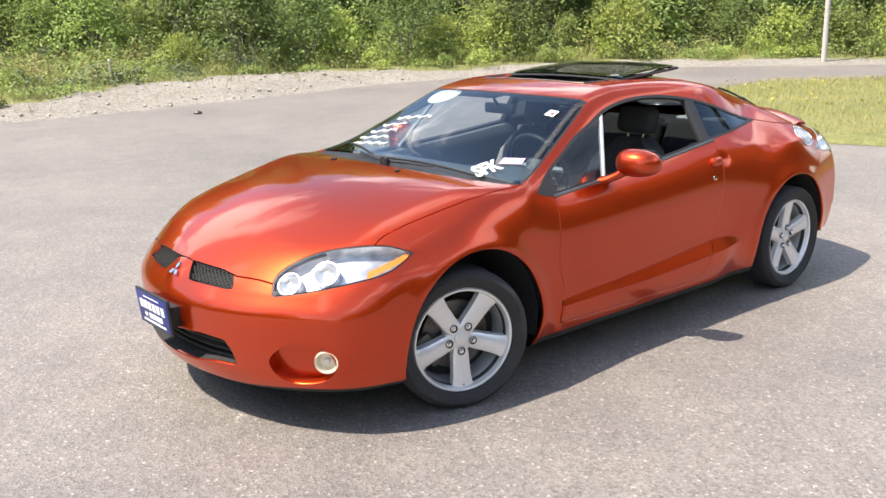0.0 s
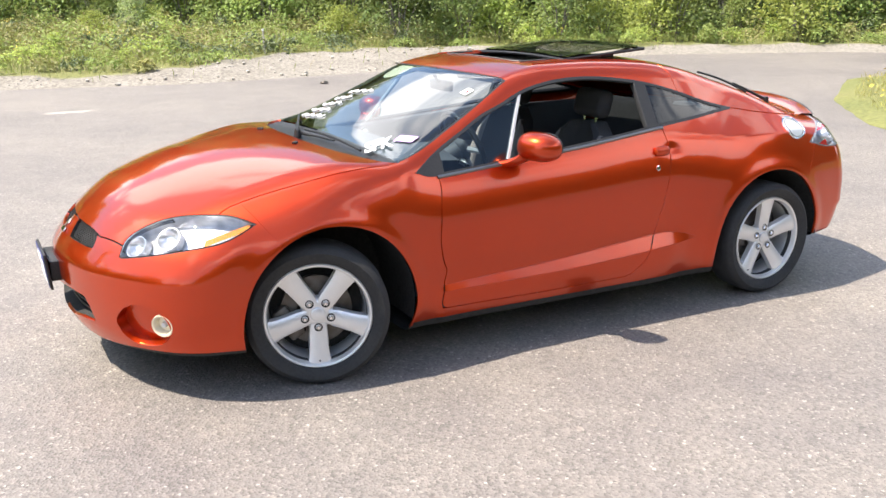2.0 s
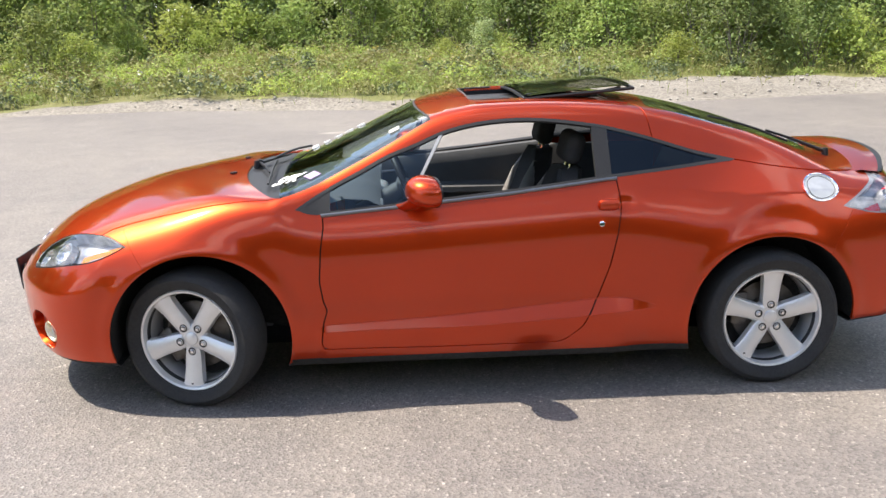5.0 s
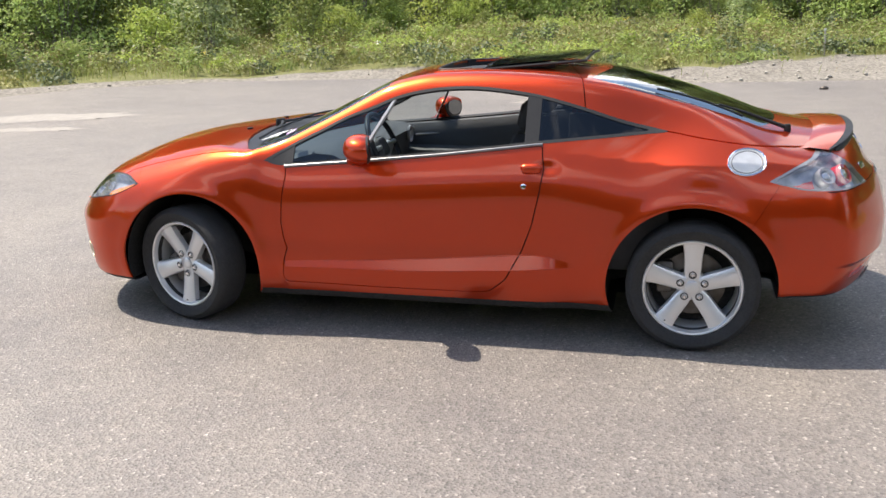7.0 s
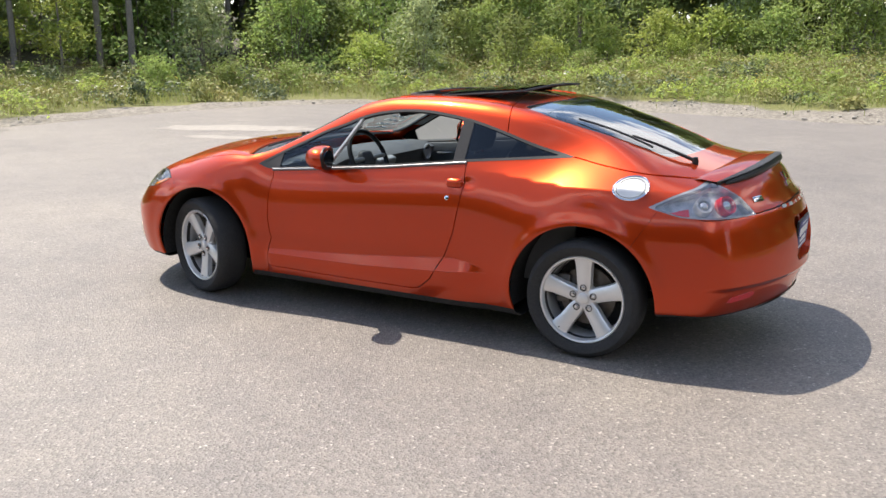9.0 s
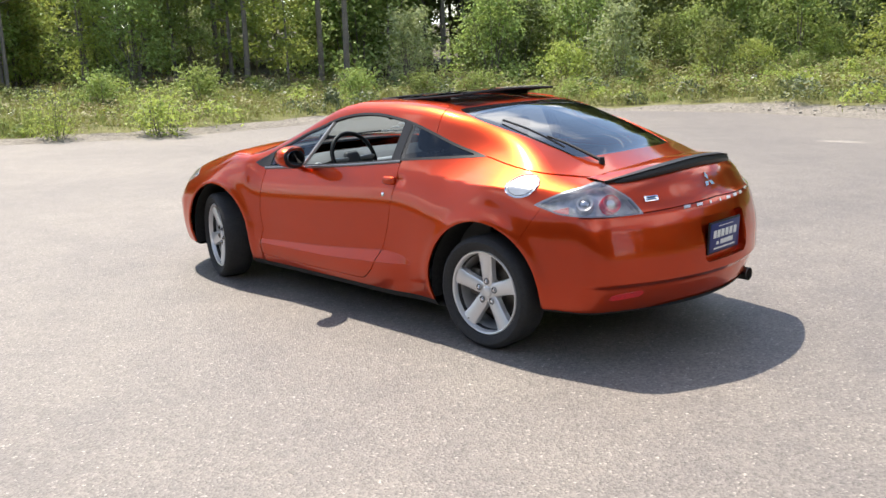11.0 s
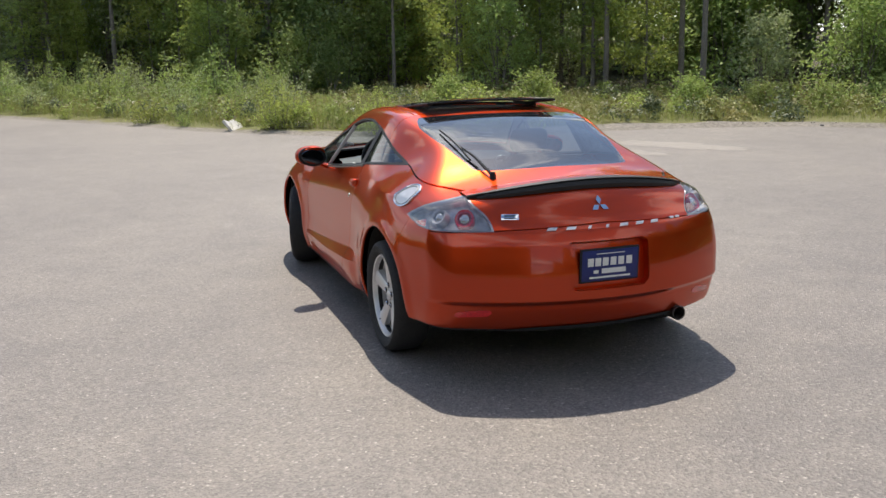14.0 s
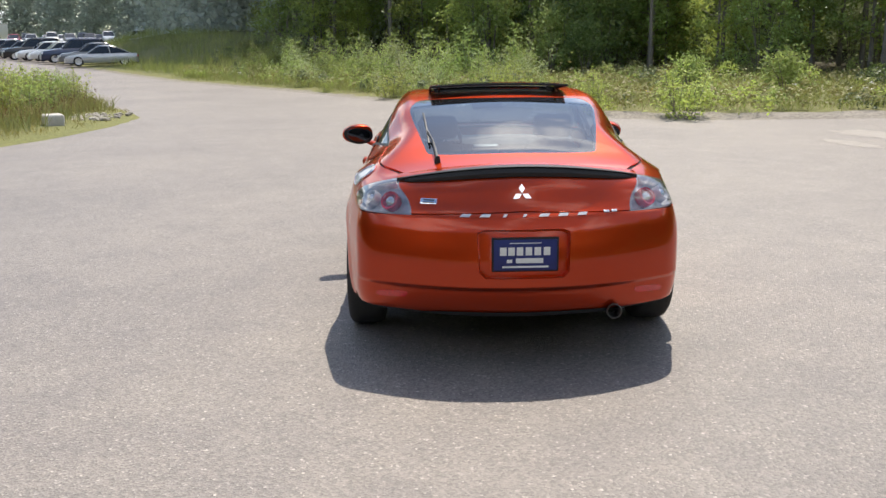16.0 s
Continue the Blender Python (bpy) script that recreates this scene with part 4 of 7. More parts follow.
panel("hood", ["hood"], PAINT)
panel("front_bumper", ["front_bumper"], PAINT)
panel("rear_bumper", ["rear_bumper"], PAINT)
panel("roof", ["roof"], PAINT)
hatch = panel("hatch", ["hatch"], PAINT)
doors = {}
for side in (1, -1):
    panel("fender", ["fender"], PAINT, (side,))
    panel("quarter_panel", ["skin"], PAINT, (side,), settle=off_ledge)
    doors[side] = panel("door", ["door"], PAINT, (side,), settle=off_ledge)
    panel("door_ledge", ["door_ledge"], PAINT, (side,), 0.0, 0.0, "", doors[side], mid_ledge)
    for piece in ("skin_ledge", "fender_ledge"):
        panel("sill_ledge", [piece], PAINT, (side,), 0.0, 0.0, "", None, mid_ledge)
    panel("fuel_flap", ["fuel_door"], FUEL_CAP, (side,), 0.004, 0.012, "round brushed metal fuel flap") if side > 0 else panel("quarter_patch", ["fuel_door"], PAINT, (side,))
    panel("window_frame", ["frame"], MATT, (side,), 0.001, 0.02, "black window surround")
    panel("vent_window", ["vent"], GLASS, (side,), -0.004, 0.0, "fixed front corner glass", doors[side])
    panel("vent_bar", ["vent_bar"], SILVER, (side,), 0.0, 0.02, "bright divider bar", doors[side])
    panel("sail_panel", ["sail"], MATT, (side,), 0.0, 0.01, "black corner trim", doors[side])
    panel("b_pillar", ["b_pillar"], BLACK, (side,), 0.0, 0.03, "black pillar trim")
    panel("quarter_window", ["quarter_glass"], TINT, (side,), -0.003, 0.0, "tinted quarter glass")
    panel("headlight_seal", ["head_edge"], BLACK, (side,), -0.003, 0.02, "black seal")
    panel("taillight_seal", ["tail_edge"], LAMP_EDGE, (side,), -0.001, 0.02, "grey lamp edge")
    panel("bumper_reflector", ["reflector"], RED_LENS, (side,), 0.002, 0.01, "red reflector")
panel("windscreen", ["windscreen"], SCREEN, push=-0.003, flange=0.0, label="clear windscreen")
panel("windscreen_edge", ["screen_edge"], BLACK, push=-0.002, flange=0.015, label="black screen surround")
panel("cowl", ["cowl"], BLACK, push=-0.012, flange=0.015, label="black plastic cowl")
panel("rear_window_edge", ["rear_edge"], GLOSS_BLACK, push=-0.001, flange=0.012, label="black glass border", parent=hatch)
panel("rear_window", ["rear_window"], REAR_TINT, push=-0.002, flange=0.0, label="tinted rear glass", parent=hatch)
for name in ("door", "hood", "hatch", "front_bumper", "rear_bumper"):
    for side in (1, -1):
        v, f, n = cells.geometry([name + "_joint"], (side,), -0.010, 0.0)
        for verts, faces, norms in islands(v, f, n):
            mesh_object("panel_joint", verts, faces, norms, DARK, coupe, "dark joint between panels")
panel("underbody", ["under"], DARK, push=-0.004, flange=0.0, label="black underside")


def pocket(name, tags, depth, mat, sides=(1, -1), label="", wall=None, parent=None):
    """A hollow behind an opening: its floor and its walls."""
    floor = cells.geometry(tags, sides, -depth, 0.0)
    walls = cells.geometry(tags, sides, 0.0, depth + 0.002)
    n = sum(1 for ids, tag in cells.polys if tag in tags)
    v, f, m = floor
    base, k = len(v), len(sides)
    v, m = v + walls[0], m + walls[2]
    count = len(floor[0]) // k
    skip = set()
    fv = [x for x in walls[1] if len(x) == 4 and x not in ()]
    # the walls are the faces past the panel's own ones, side by side
    per = (len(walls[1]) - n * k) // k
    rest = []
    for i in range(k):
        rest += walls[1][i * (n + per) + n:(i + 1) * (n + per)]
    f = f + [[base + j for j in face] for face in rest]
    return mesh_object(name, v, f, None, mat, parent or coupe, label)


pocket("grille_hollow", ["grille"], 0.05, DARK, label="dark grille hollow")
pocket("lower_intake", ["intake"], 0.10, DARK, label="dark lower intake")
pocket("plate_recess", ["plate_well"], 0.040, PAINT)
pocket("sunroof_well", ["sunroof_hole"], 0.035, BLACK, label="black sunroof frame")
part("sunroof_trim", bm_tube([Vector((x, s * y, float(TOP(x + SWEEP(x) * y * y) - CROWN(x) * y * y) + 0.002)) for s, x, y in [(1, -0.17, 0.39), (1, -0.04, 0.388), (1, 0.0, 0.375), (1, 0.015, 0.34), (1, 0.017, 0.17), (1, 0.017, 0.0), (-1, 0.017, 0.17), (-1, 0.015, 0.34), (-1, 0.0, 0.375), (-1, -0.04, 0.388), (-1, -0.17, 0.39)]], 0.0045, 6), STEEL, coupe, "grey metal sunroof trim")
for side in (1, -1):
    pocket("fog_recess", ["fog_pocket"], 0.045, PAINT, (side,))
    light = pocket("headlight", ["headlight"], 0.055, REFLECTOR_SILVER, (side,), "clear headlight with chrome bowls")
    panel("headlight_lens", ["headlight"], LENS, (side,), 0.003, 0.0, "clear plastic lens", light)
    light = pocket("taillight", ["taillight"], 0.05, TAIL_CHROME, (side,), "clear taillight with red inner lamps")
    panel("taillight_lens", ["taillight"], TAIL_LENS, (side,), 0.003, 0.0, "clear plastic lens", light)


# ---- the coupe: wheels ----
TYRE, RIM = 0.325 - GZ, 0.224


def make_wheel(m):
    """A road wheel whose outer face looks along +y."""
    w = new("wheel")
    w.parent = coupe
    w.matrix_basis = m
    prof = [(RIM - 0.004, 0.055), (RIM + 0.008, 0.070), (RIM + 0.022, 0.082), (RIM + 0.05, 0.088), (TYRE - 0.022, 0.083), (TYRE - 0.009, 0.073), (TYRE - 0.002, 0.058),
            (TYRE, 0.03), (TYRE, -0.06), (TYRE - 0.004, -0.085), (TYRE - 0.02, -0.105), (TYRE - 0.05, -0.112), (RIM, -0.10), (RIM - 0.02, -0.08), (RIM - 0.02, 0.04)]
    bm = bm_lathe(prof, 72, closed=True)
    tyre = part("tyre", bm, RUBBER, w, "black road tyre")
    rim = bm_lathe([(RIM, 0.045), (RIM + 0.003, 0.063), (RIM - 0.002, 0.069), (RIM - 0.010, 0.066), (RIM - 0.016, 0.050), (RIM - 0.020, 0.02), (RIM - 0.026, -0.08),
                    (RIM - 0.02, -0.10), (RIM - 0.005, -0.10), (RIM - 0.012, -0.02)], 72, closed=True)
    rim_ob = part("rim", rim, ALLOY, w, "silver alloy rim")
    disc = bm_lathe([(0.0, -0.010), (0.075, -0.010), (0.082, -0.025), (0.150, -0.030), (0.150, -0.050), (0.0, -0.05)], 48)
    part("brake_disc", disc, STEEL, w, "dull steel brake disc")
    # added near-black disc, painting the shade seen between the spokes
    part("inner_shade", bm_lathe([(0.0, -0.075), (RIM - 0.026, -0.075), (RIM - 0.026, -0.085), (0, -0.085)], 40), DARK, w, "added dark disc painting the shade behind the spokes")
    part("caliper", bm_box((0.075, 0.07, 0.15), (0.125, -0.04, 0.03), 0.012), STEEL, w, "dull steel caliper")
    hub = bm_lathe([(0.0, 0.044), (0.024, 0.043), (0.029, 0.040), (0.031, 0.034), (0.044, 0.034), (0.056, 0.030), (0.066, 0.022), (0.072, 0.005), (0.070, -0.02), (0.0, -0.02)], 40)
    part("hub", hub, ALLOY, w, "silver wheel hub with a round cap")
    # five broad spokes, wider towards the rim
    for k in range(5):
        a = math.pi / 2 + k * 2 * math.pi / 5
        bm = bmesh.new()
        rows = [(0.040, 0.030, 0.036, 0.0), (0.075, 0.036, 0.037, 0.001), (0.11, 0.037, 0.041, 0.004), (0.15, 0.039, 0.046, 0.005), (0.185, 0.043, 0.051, 0.004), (RIM - 0.012, 0.050, 0.055, 0.002)]
        rings = []
        for r, half, y, crown in rows:
            line = [(-half - 0.004, y - 0.034), (-half, y - 0.006), (-half * 0.72, y), (0, y + crown), (half * 0.72, y), (half, y - 0.006), (half + 0.004, y - 0.034)]
            rings.append([bm.verts.new((r * math.cos(a) - u * math.sin(a), v, r * math.sin(a) + u * math.cos(a))) for u, v in line])
        for p, q in zip(rings, rings[1:]):
            for i in range(len(p) - 1):
                bm.faces.new((p[i], p[i + 1], q[i + 1], q[i]))
        part("spoke", bm, ALLOY, w)
        # wheel nuts sit at the roots of the spokes
        b = a
        nut = bm_lathe([(0.0, 0.047), (0.007, 0.047), (0.0095, 0.043), (0.0105, 0.030)], 6)
        well = bm_lathe([(0.0105, 0.034), (0.0165, 0.0385), (0.0180, 0.0395), (0.0150, 0.0405), (0.0115, 0.036)], 20)
        spot = Matrix.Translation((0.057 * math.cos(b), 0, 0.057 * math.sin(b)))
        part("lug_recess", well, BLACK, w, "dark nut recess", at=spot)
        part("lug_nut", nut, CHROME, w, "chrome wheel nut", smooth=False, at=spot)
    part("valve", bm_tube([(0.12, 0.045, -0.165), (0.117, 0.062, -0.160)], 0.0035, 8), BLACK, w, "black valve stem")
    return w


STEER = -17.0
make_wheel(pose(1.268, 0.808, 0.325, 0, 36, STEER))
make_wheel(pose(-1.2865, 0.806, 0.325, 0, 0, 0))
make_wheel(pose(1.264, -0.80, 0.325, 0, 40, 180 + STEER))
make_wheel(pose(-1.2875, -0.806, 0.325, 0, 70, 180))
for c in (ARCH_F, ARCH_R):
    for side in (1, -1):
        bm = bmesh.new()
        rings = []
        for y, r in ((0.48, 0.0), (0.48, ARCH + 0.012), (0.70, ARCH + 0.014), (0.86, ARCH + 0.006)):
            rings.append([bm.verts.new((c + r * math.cos(a), side * y, ARCH_Z + r * math.sin(a))) for a in np.linspace(*((-0.25, math.pi + 0.24) if c > 0 else (-0.24, math.pi + 0.06)), 40)])
        for p, q in zip(rings, rings[1:]):
            for i in range(39):
                bm.faces.new((p[i], p[i + 1], q[i + 1], q[i]))
        part("wheel_arch_liner", bm, DARK, coupe, "black plastic arch liner")

# ---- the coupe: fittings ----
def meet(origin, way):
    """Where a ray from inside the body leaves it."""
    o, d = np.array(origin, float), np.array(way, float)
    d = d / np.linalg.norm(d)
    lo, hi = 0.0, 2.5
    for _ in range(4):
        t = np.linspace(lo, hi, 33)
        k = int(np.argmax(body(o + d * t[:, None]) > 0))
        lo, hi = t[max(k - 1, 0)], t[k]
    return o + d * lo


def seat_on(p, up=(0, 0, 1), lift=0.0):
    """A pose on the body's surface: its z axis along the surface's normal, its y axis as near to up as can be."""
    n = Vector(normals(np.array([p]))[0])
    u = Vector(up)
    y = (u - n * u.dot(n)).normalized()
    x = y.cross(n)
    m = Matrix((x, y, n)).transposed().to_4x4()
    return Matrix.Translation(Vector(p) + n * lift) @ m


top_at = lambda x, y: meet((x, y, 0.6), (0, 0, 1))
side_at = lambda x, z: meet((x, 0.2, z), (0, 1, 0))
rear_at = lambda y, z: meet((-1.5, y, z), (-1, 0, 0))
front_at = lambda y, z: meet((1.4, y, z), (1, 0, 0))


def slab(w, h, d, bevel=0.0):
    return bm_box((w, h, d), (0, 0, d / 2), bevel)


# sunroof glass, slid back and tilted up
bm = bmesh.new()
rows = []
for x in np.linspace(-0.235, -0.745, 12):
    u = (-0.235 - x) / 0.51
    z = 1.314 + 0.040 * u - 0.004 * (2 * u - 1) ** 2
    line = []
    for y in np.linspace(-0.415, 0.415, 15):
        inset = 0.03 * (abs(y) / 0.415) ** 10
        line.append(bm.verts.new((x + (inset if u > 0.5 else -inset) * (1 if u in (0, 1) else 0), y, z - 0.07 * y * y)))
    rows.append(line)
for a, b in zip(rows, rows[1:]):
    for i in range(len(a) - 1):
        bm.faces.new((a[i], a[i + 1], b[i + 1], b[i]))
bmesh.ops.solidify(bm, geom=bm.faces[:], thickness=0.012)
SUNROOF_GLASS = material("dark_sunroof_glass", (0.010, 0.014, 0.016), 0.06, 0.0, second=(0.012, 0.016, 0.02), scale=2, coat=1.0)
roof_glass = part("sunroof_panel", bm, SUNROOF_GLASS, coupe, "dark tinted sunroof panel, tilted open")
edge = [(-0.235, -0.415), (-0.235, 0.415), (-0.745, 0.415), (-0.745, -0.415)]
bm = bmesh.new()
zed = lambda x, y: 1.298 + 0.040 * (-0.235 - x) / 0.51 - 0.07 * y * y
ring = []
for (ax, ay), (bx, by) in zip(edge, edge[1:] + edge[:1]):
    ring += [(ax + (bx - ax) * u, ay + (by - ay) * u) for u in np.linspace(0, 1, 10, endpoint=False)]
bm_tube([(x, y, zed(x, y) - 0.002) for x, y in ring], 0.008, 6, closed=True, bm=bm)
part("panel_seal", bm, BLACK, roof_glass, "black rubber seal")
for y in (-0.36, 0.36):
    bm = bm_box((0.34, 0.012, 0.022), (-0.42, y, 1.294), 0.003)
    part("sunroof_rail", bm, BLACK, coupe, "black sliding rail")
    part("sunroof_arm", bm_tube([(-0.45, y, 1.28), (-0.70, y, zed(-0.70, y))], 0.007, 6), STEEL, coupe, "thin lifting arm")
# rings round the fuel flap
for scale, thick, mat, text in ((0.98, 0.0042, CHROME, "bright outer ring"), (0.80, 0.0016, STEEL, "fine inner groove")):
    pts = []
    for a in np.linspace(0, 2 * math.pi, 44, endpoint=False):
        q = side_at(-1.496 + 0.083 * scale * math.cos(a), 0.897 + 0.083 * 0.62 * scale * math.sin(a))
        nq = normals(np.array([q]))[0]
        pts.append(Vector(q + nq * 0.0045))
    part("flap_ring", bm_tube(pts, thick, 6, closed=True), mat, coupe, text)
# drip strips on the roof
for side in (1, -1):
    pts = [Vector(top_at(x, side * (0.50 - 0.03 * abs(x + 0.3)))) + Vector((0, 0, 0.001)) for x in np.linspace(0.0, -0.70, 14)]
    part("roof_strip", bm_tube(pts, 0.0035, 5), PAINT, coupe)

# door mirrors, the far one folded in a little
for side in (1, -1):
    out = 0.937 if side > 0 else 0.855
    bm = bmesh.new()
    bmesh.ops.create_uvsphere(bm, u_segments=28, v_segments=18, radius=1)
    for v in bm.verts:
        x, y, z = v.co
        back = x < 0
        square = lambda c: math.copysign(abs(c) ** 0.82, c)
        v.co = Vector((0.090 * x if not back else 0.035 * x, 0.110 * square(y) * (1 - 0.10 * max(x, 0)), 0.068 * square(z) * (1 - 0.12 * y) * (1 if z > 0 else 0.92)))
        if back:
            v.co.x = -0.03 * min(1, -x * 3)
    bmesh.ops.transform(bm, matrix=pose(0.250, side * out, 0.953, 0, -8, side * 17) @ Matrix.Diagonal((1, side, 1, 1)), verts=bm.verts)
    mirror = part("door_mirror", bm, PAINT, coupe, "orange-red door mirror")
    bm = bm_lathe([(0.0, 0.0), (0.9, 0.0), (1.0, -0.2), (1.0, -0.7)], 28)
    bmesh.ops.transform(bm, matrix=pose(0.216, side * (out - 0.011), 0.951, 0, -8, side * 17 + 90) @ Matrix.Diagonal((0.106, 0.02, 0.066, 1)), verts=bm.verts)
    part("mirror_rim", bm, BLACK, mirror, "black mirror rim")
    bm = bm_lathe([(0.0, 0.004), (0.85, 0.002), (0.87, -0.002), (0, -0.004)], 28)
    bmesh.ops.transform(bm, matrix=pose(0.2125, side * (out - 0.012), 0.951, 0, -8, side * 17 + 90) @ Matrix.Diagonal((0.098, 0.4, 0.055, 1)), verts=bm.verts)
    part("mirror_glass", bm, MIRROR, mirror, "mirror glass", smooth=False)
    bm = bmesh.new()
    loops = []
    for u, (x, y, z, a, b) in enumerate(((0.335, 0.795, 0.868, 0.055, 0.020), (0.315, 0.835, 0.880, 0.045, 0.020), (0.292, 0.872, 0.902, 0.040, 0.022), (0.27, 0.90, 0.930, 0.045, 0.03))):
        loops.append([bm.verts.new((x + a * math.cos(k * math.pi / 6), side * y, z + b * math.sin(k * math.pi / 6))) for k in range(12)])
    for a, b in zip(loops, loops[1:]):
        for k in range(12):
            bm.faces.new((a[k], a[(k + 1) % 12], b[(k + 1) % 12], b[k]))
    part("mirror_foot", bm, PAINT, mirror)

# door handles and locks
for side in (1, -1):
    flip = Matrix.Diagonal((1, side, 1, 1))
    bm = bmesh.new()
    loops = []
    for u in np.linspace(0, 1, 12):
        x = -0.490 - 0.100 * u
        base = side_at(x, 0.858)
        r = 0.025 * math.sqrt(max(0.02, 1 - (2 * u - 1) ** 6))
        loops.append([bm.verts.new((x, side * (base[1] + 0.004 + r * 0.8 * math.cos(k * math.pi / 6)), 0.858 + r * math.sin(k * math.pi / 6))) for k in range(12)])
    for a, b in zip(loops, loops[1:]):
        for k in range(12):
            bm.faces.new((a[k], a[(k + 1) % 12], b[(k + 1) % 12], b[k]))
    bm.faces.new(loops[0]), bm.faces.new(loops[-1])
    part("door_handle", bm, PAINT, doors[side])
    p = side_at(-0.506, 0.779)
    m = flip @ seat_on(p)
    bm = bm_lathe([(0.0, 0.004), (0.008, 0.004), (0.0125, 0.003), (0.014, -0.002)], 20)
    bmesh.ops.transform(bm, matrix=m @ Matrix.Rotation(math.pi / 2, 4, "X"), verts=bm.verts)
    part("door_lock", bm, CHROME, doors[side], "round chrome lock")
    # belt moulding under the side windows
    pts = []
    for x in np.linspace(0.70, -0.585, 36):
        z = float(np.interp(-x, [-0.69, -0.35, 0.10, 0.57], [0.848, 0.874, 0.914, 0.966])) - 0.003
        q = side_at(x, z)
        pts.append((q[0], side * (q[1] + 0.001), z))
    part("belt_moulding", bm_tube(pts, 0.0085, 12), SATIN, doors[side], "satin dark metal belt moulding")

# wipers
def wiper(pts, blade_from, blade_to, sidewise, parent, name="wiper"):
    arm = part(name, bm_tube(pts, [0.010, 0.007, 0.005, 0.004][:len(pts)], 7), BLACK, parent, "black wiper arm")
    a, b = Vector(blade_from), Vector(blade_to)
    part("wiper_blade", bm_tube([a.lerp(b, u) + Vector((0, 0, 0.012 * math.sin(math.pi * u))) for u in np.linspace(0, 1, 9)], 0.006, 6), BLACK, arm, "black rubber blade")
    part("wiper_pivot", bm_lathe([(0.0, 0.02), (0.012, 0.018), (0.016, 0.0), (0.016, -0.02)], 14), BLACK, arm, "", at=Matrix.Translation(pts[0]) @ Matrix.Rotation(math.pi / 2, 4, "X"))
    return arm


lift = Vector((0, 0, 0.012))
on_screen = lambda x, y: Vector(top_at(x, y)) + lift
wiper([on_screen(1.055, 0.06), on_screen(1.0, -0.12), on_screen(0.92, -0.34)], on_screen(1.0, -0.10), on_screen(0.825, -0.565), 1, coupe)
wiper([on_screen(1.045, 0.02), on_screen(1.0, 0.14), on_screen(0.965, 0.30)], on_screen(0.968, -0.08), on_screen(0.945, 0.56), 1, coupe)
for y in (-0.26, 0.26):
    part("washer_jet", slab(0.022, 0.03, 0.010, 0.004), BLACK, coupe, "small black washer jet", at=seat_on(top_at(1.141, y)))
foot = Vector(top_at(-1.70, 0.395)) + Vector((0, 0, 0.015))
mid = Vector(top_at(-1.50, 0.415)) + Vector((0, 0, 0.028))
wiper([foot, mid, Vector(top_at(-1.38, 0.44)) + Vector((0, 0, 0.028))], Vector(top_at(-1.49, 0.435)) + lift, Vector(top_at(-1.09, 0.462)) + lift, 1, hatch, "rear_wiper")

# spoiler lip on the hatch
bm = bmesh.new()
loops = []
for y in np.linspace(-0.60, 0.60, 41):
    u = abs(y) / 0.60
    x = -1.965 + 0.115 * u ** 2.4
    zb = top_at(max(-2.0, x + 0.05), y)[2]
    rise = 0.017 * (1 - u ** 3) + 0.005
    tip = 0.052 * (1 - u ** 4) + 0.014
    prof = [(x + 0.135, zb + 0.0045), (x + 0.07, zb + 0.012 + 0.35 * rise), (x, zb + rise), (x - tip * 0.45, zb + rise * 1.02), (x - tip, zb + rise * 0.80), (x - tip * 0.9, zb + rise * 0.55), (x - 0.015, zb - 0.022), (x + 0.04, zb - 0.03)]
    loops.append([bm.verts.new((px, y, pz)) for px, pz in prof])
lip = bmesh.new()
rear = [[lip.verts.new(v.co) for v in line[3:]] for line in loops]
for a, b in zip(rear, rear[1:]):
    for k in range(len(a) - 1):
        lip.faces.new((a[k], a[k + 1], b[k + 1], b[k]))
for a, b in zip(loops, loops[1:]):
    for k in range(3):
        bm.faces.new((a[k], a[k + 1], b[k + 1], b[k]))
bmesh.ops.delete(bm, geom=[v for v in bm.verts if not v.link_faces], context="VERTS")
spoiler = part("spoiler", bm, PAINT, hatch)
part("spoiler_lip", lip, BLACK, spoiler, "black spoiler lip")
# a black tube puts the shade beneath the lip into colour
part("spoiler_underside", bm_tube([(x, y, z) for x, y, z in [(-1.995 + 0.125 * (abs(y) / 0.6) ** 2.4 - 0.012 * (1 - (abs(y) / 0.6) ** 4), y, top_at(-1.93 + 0.11 * (abs(y) / 0.6) ** 2.4, y)[2] - 0.010) for y in np.linspace(-0.56, 0.56, 30)]],
     [0.006 + 0.022 * math.sin(math.pi * u) ** 0.4 for u in np.linspace(0, 1, 30)], 8), BLACK, spoiler, "black tube painting the shade under the spoiler")
# rear emblem of three lozenges
for a in (90, 210, 330):
    bm = bm_prism([(0, 0.002), (0.0145, 0.026), (0, 0.051), (-0.0145, 0.026)], 0.005, axis=2, bevel=0.001)
    part("emblem", bm, CHROME, hatch, "small chrome lozenge", at=seat_on(rear_at(0, 0.876), lift=0.001) @ Matrix.Rotation(radians(a - 90), 4, "Z"))
p = seat_on(front_at(0.0, 0.622), lift=0.001)
for a in (90, 210, 330):
    bm = bm_prism([(0, 0.002), (0.0115, 0.021), (0, 0.041), (-0.0115, 0.021)], 0.006, axis=2, bevel=0.001)
    part("emblem", bm, CHROME, coupe, "small chrome lozenge", at=p @ Matrix.Rotation(radians(a - 90), 4, "Z"))
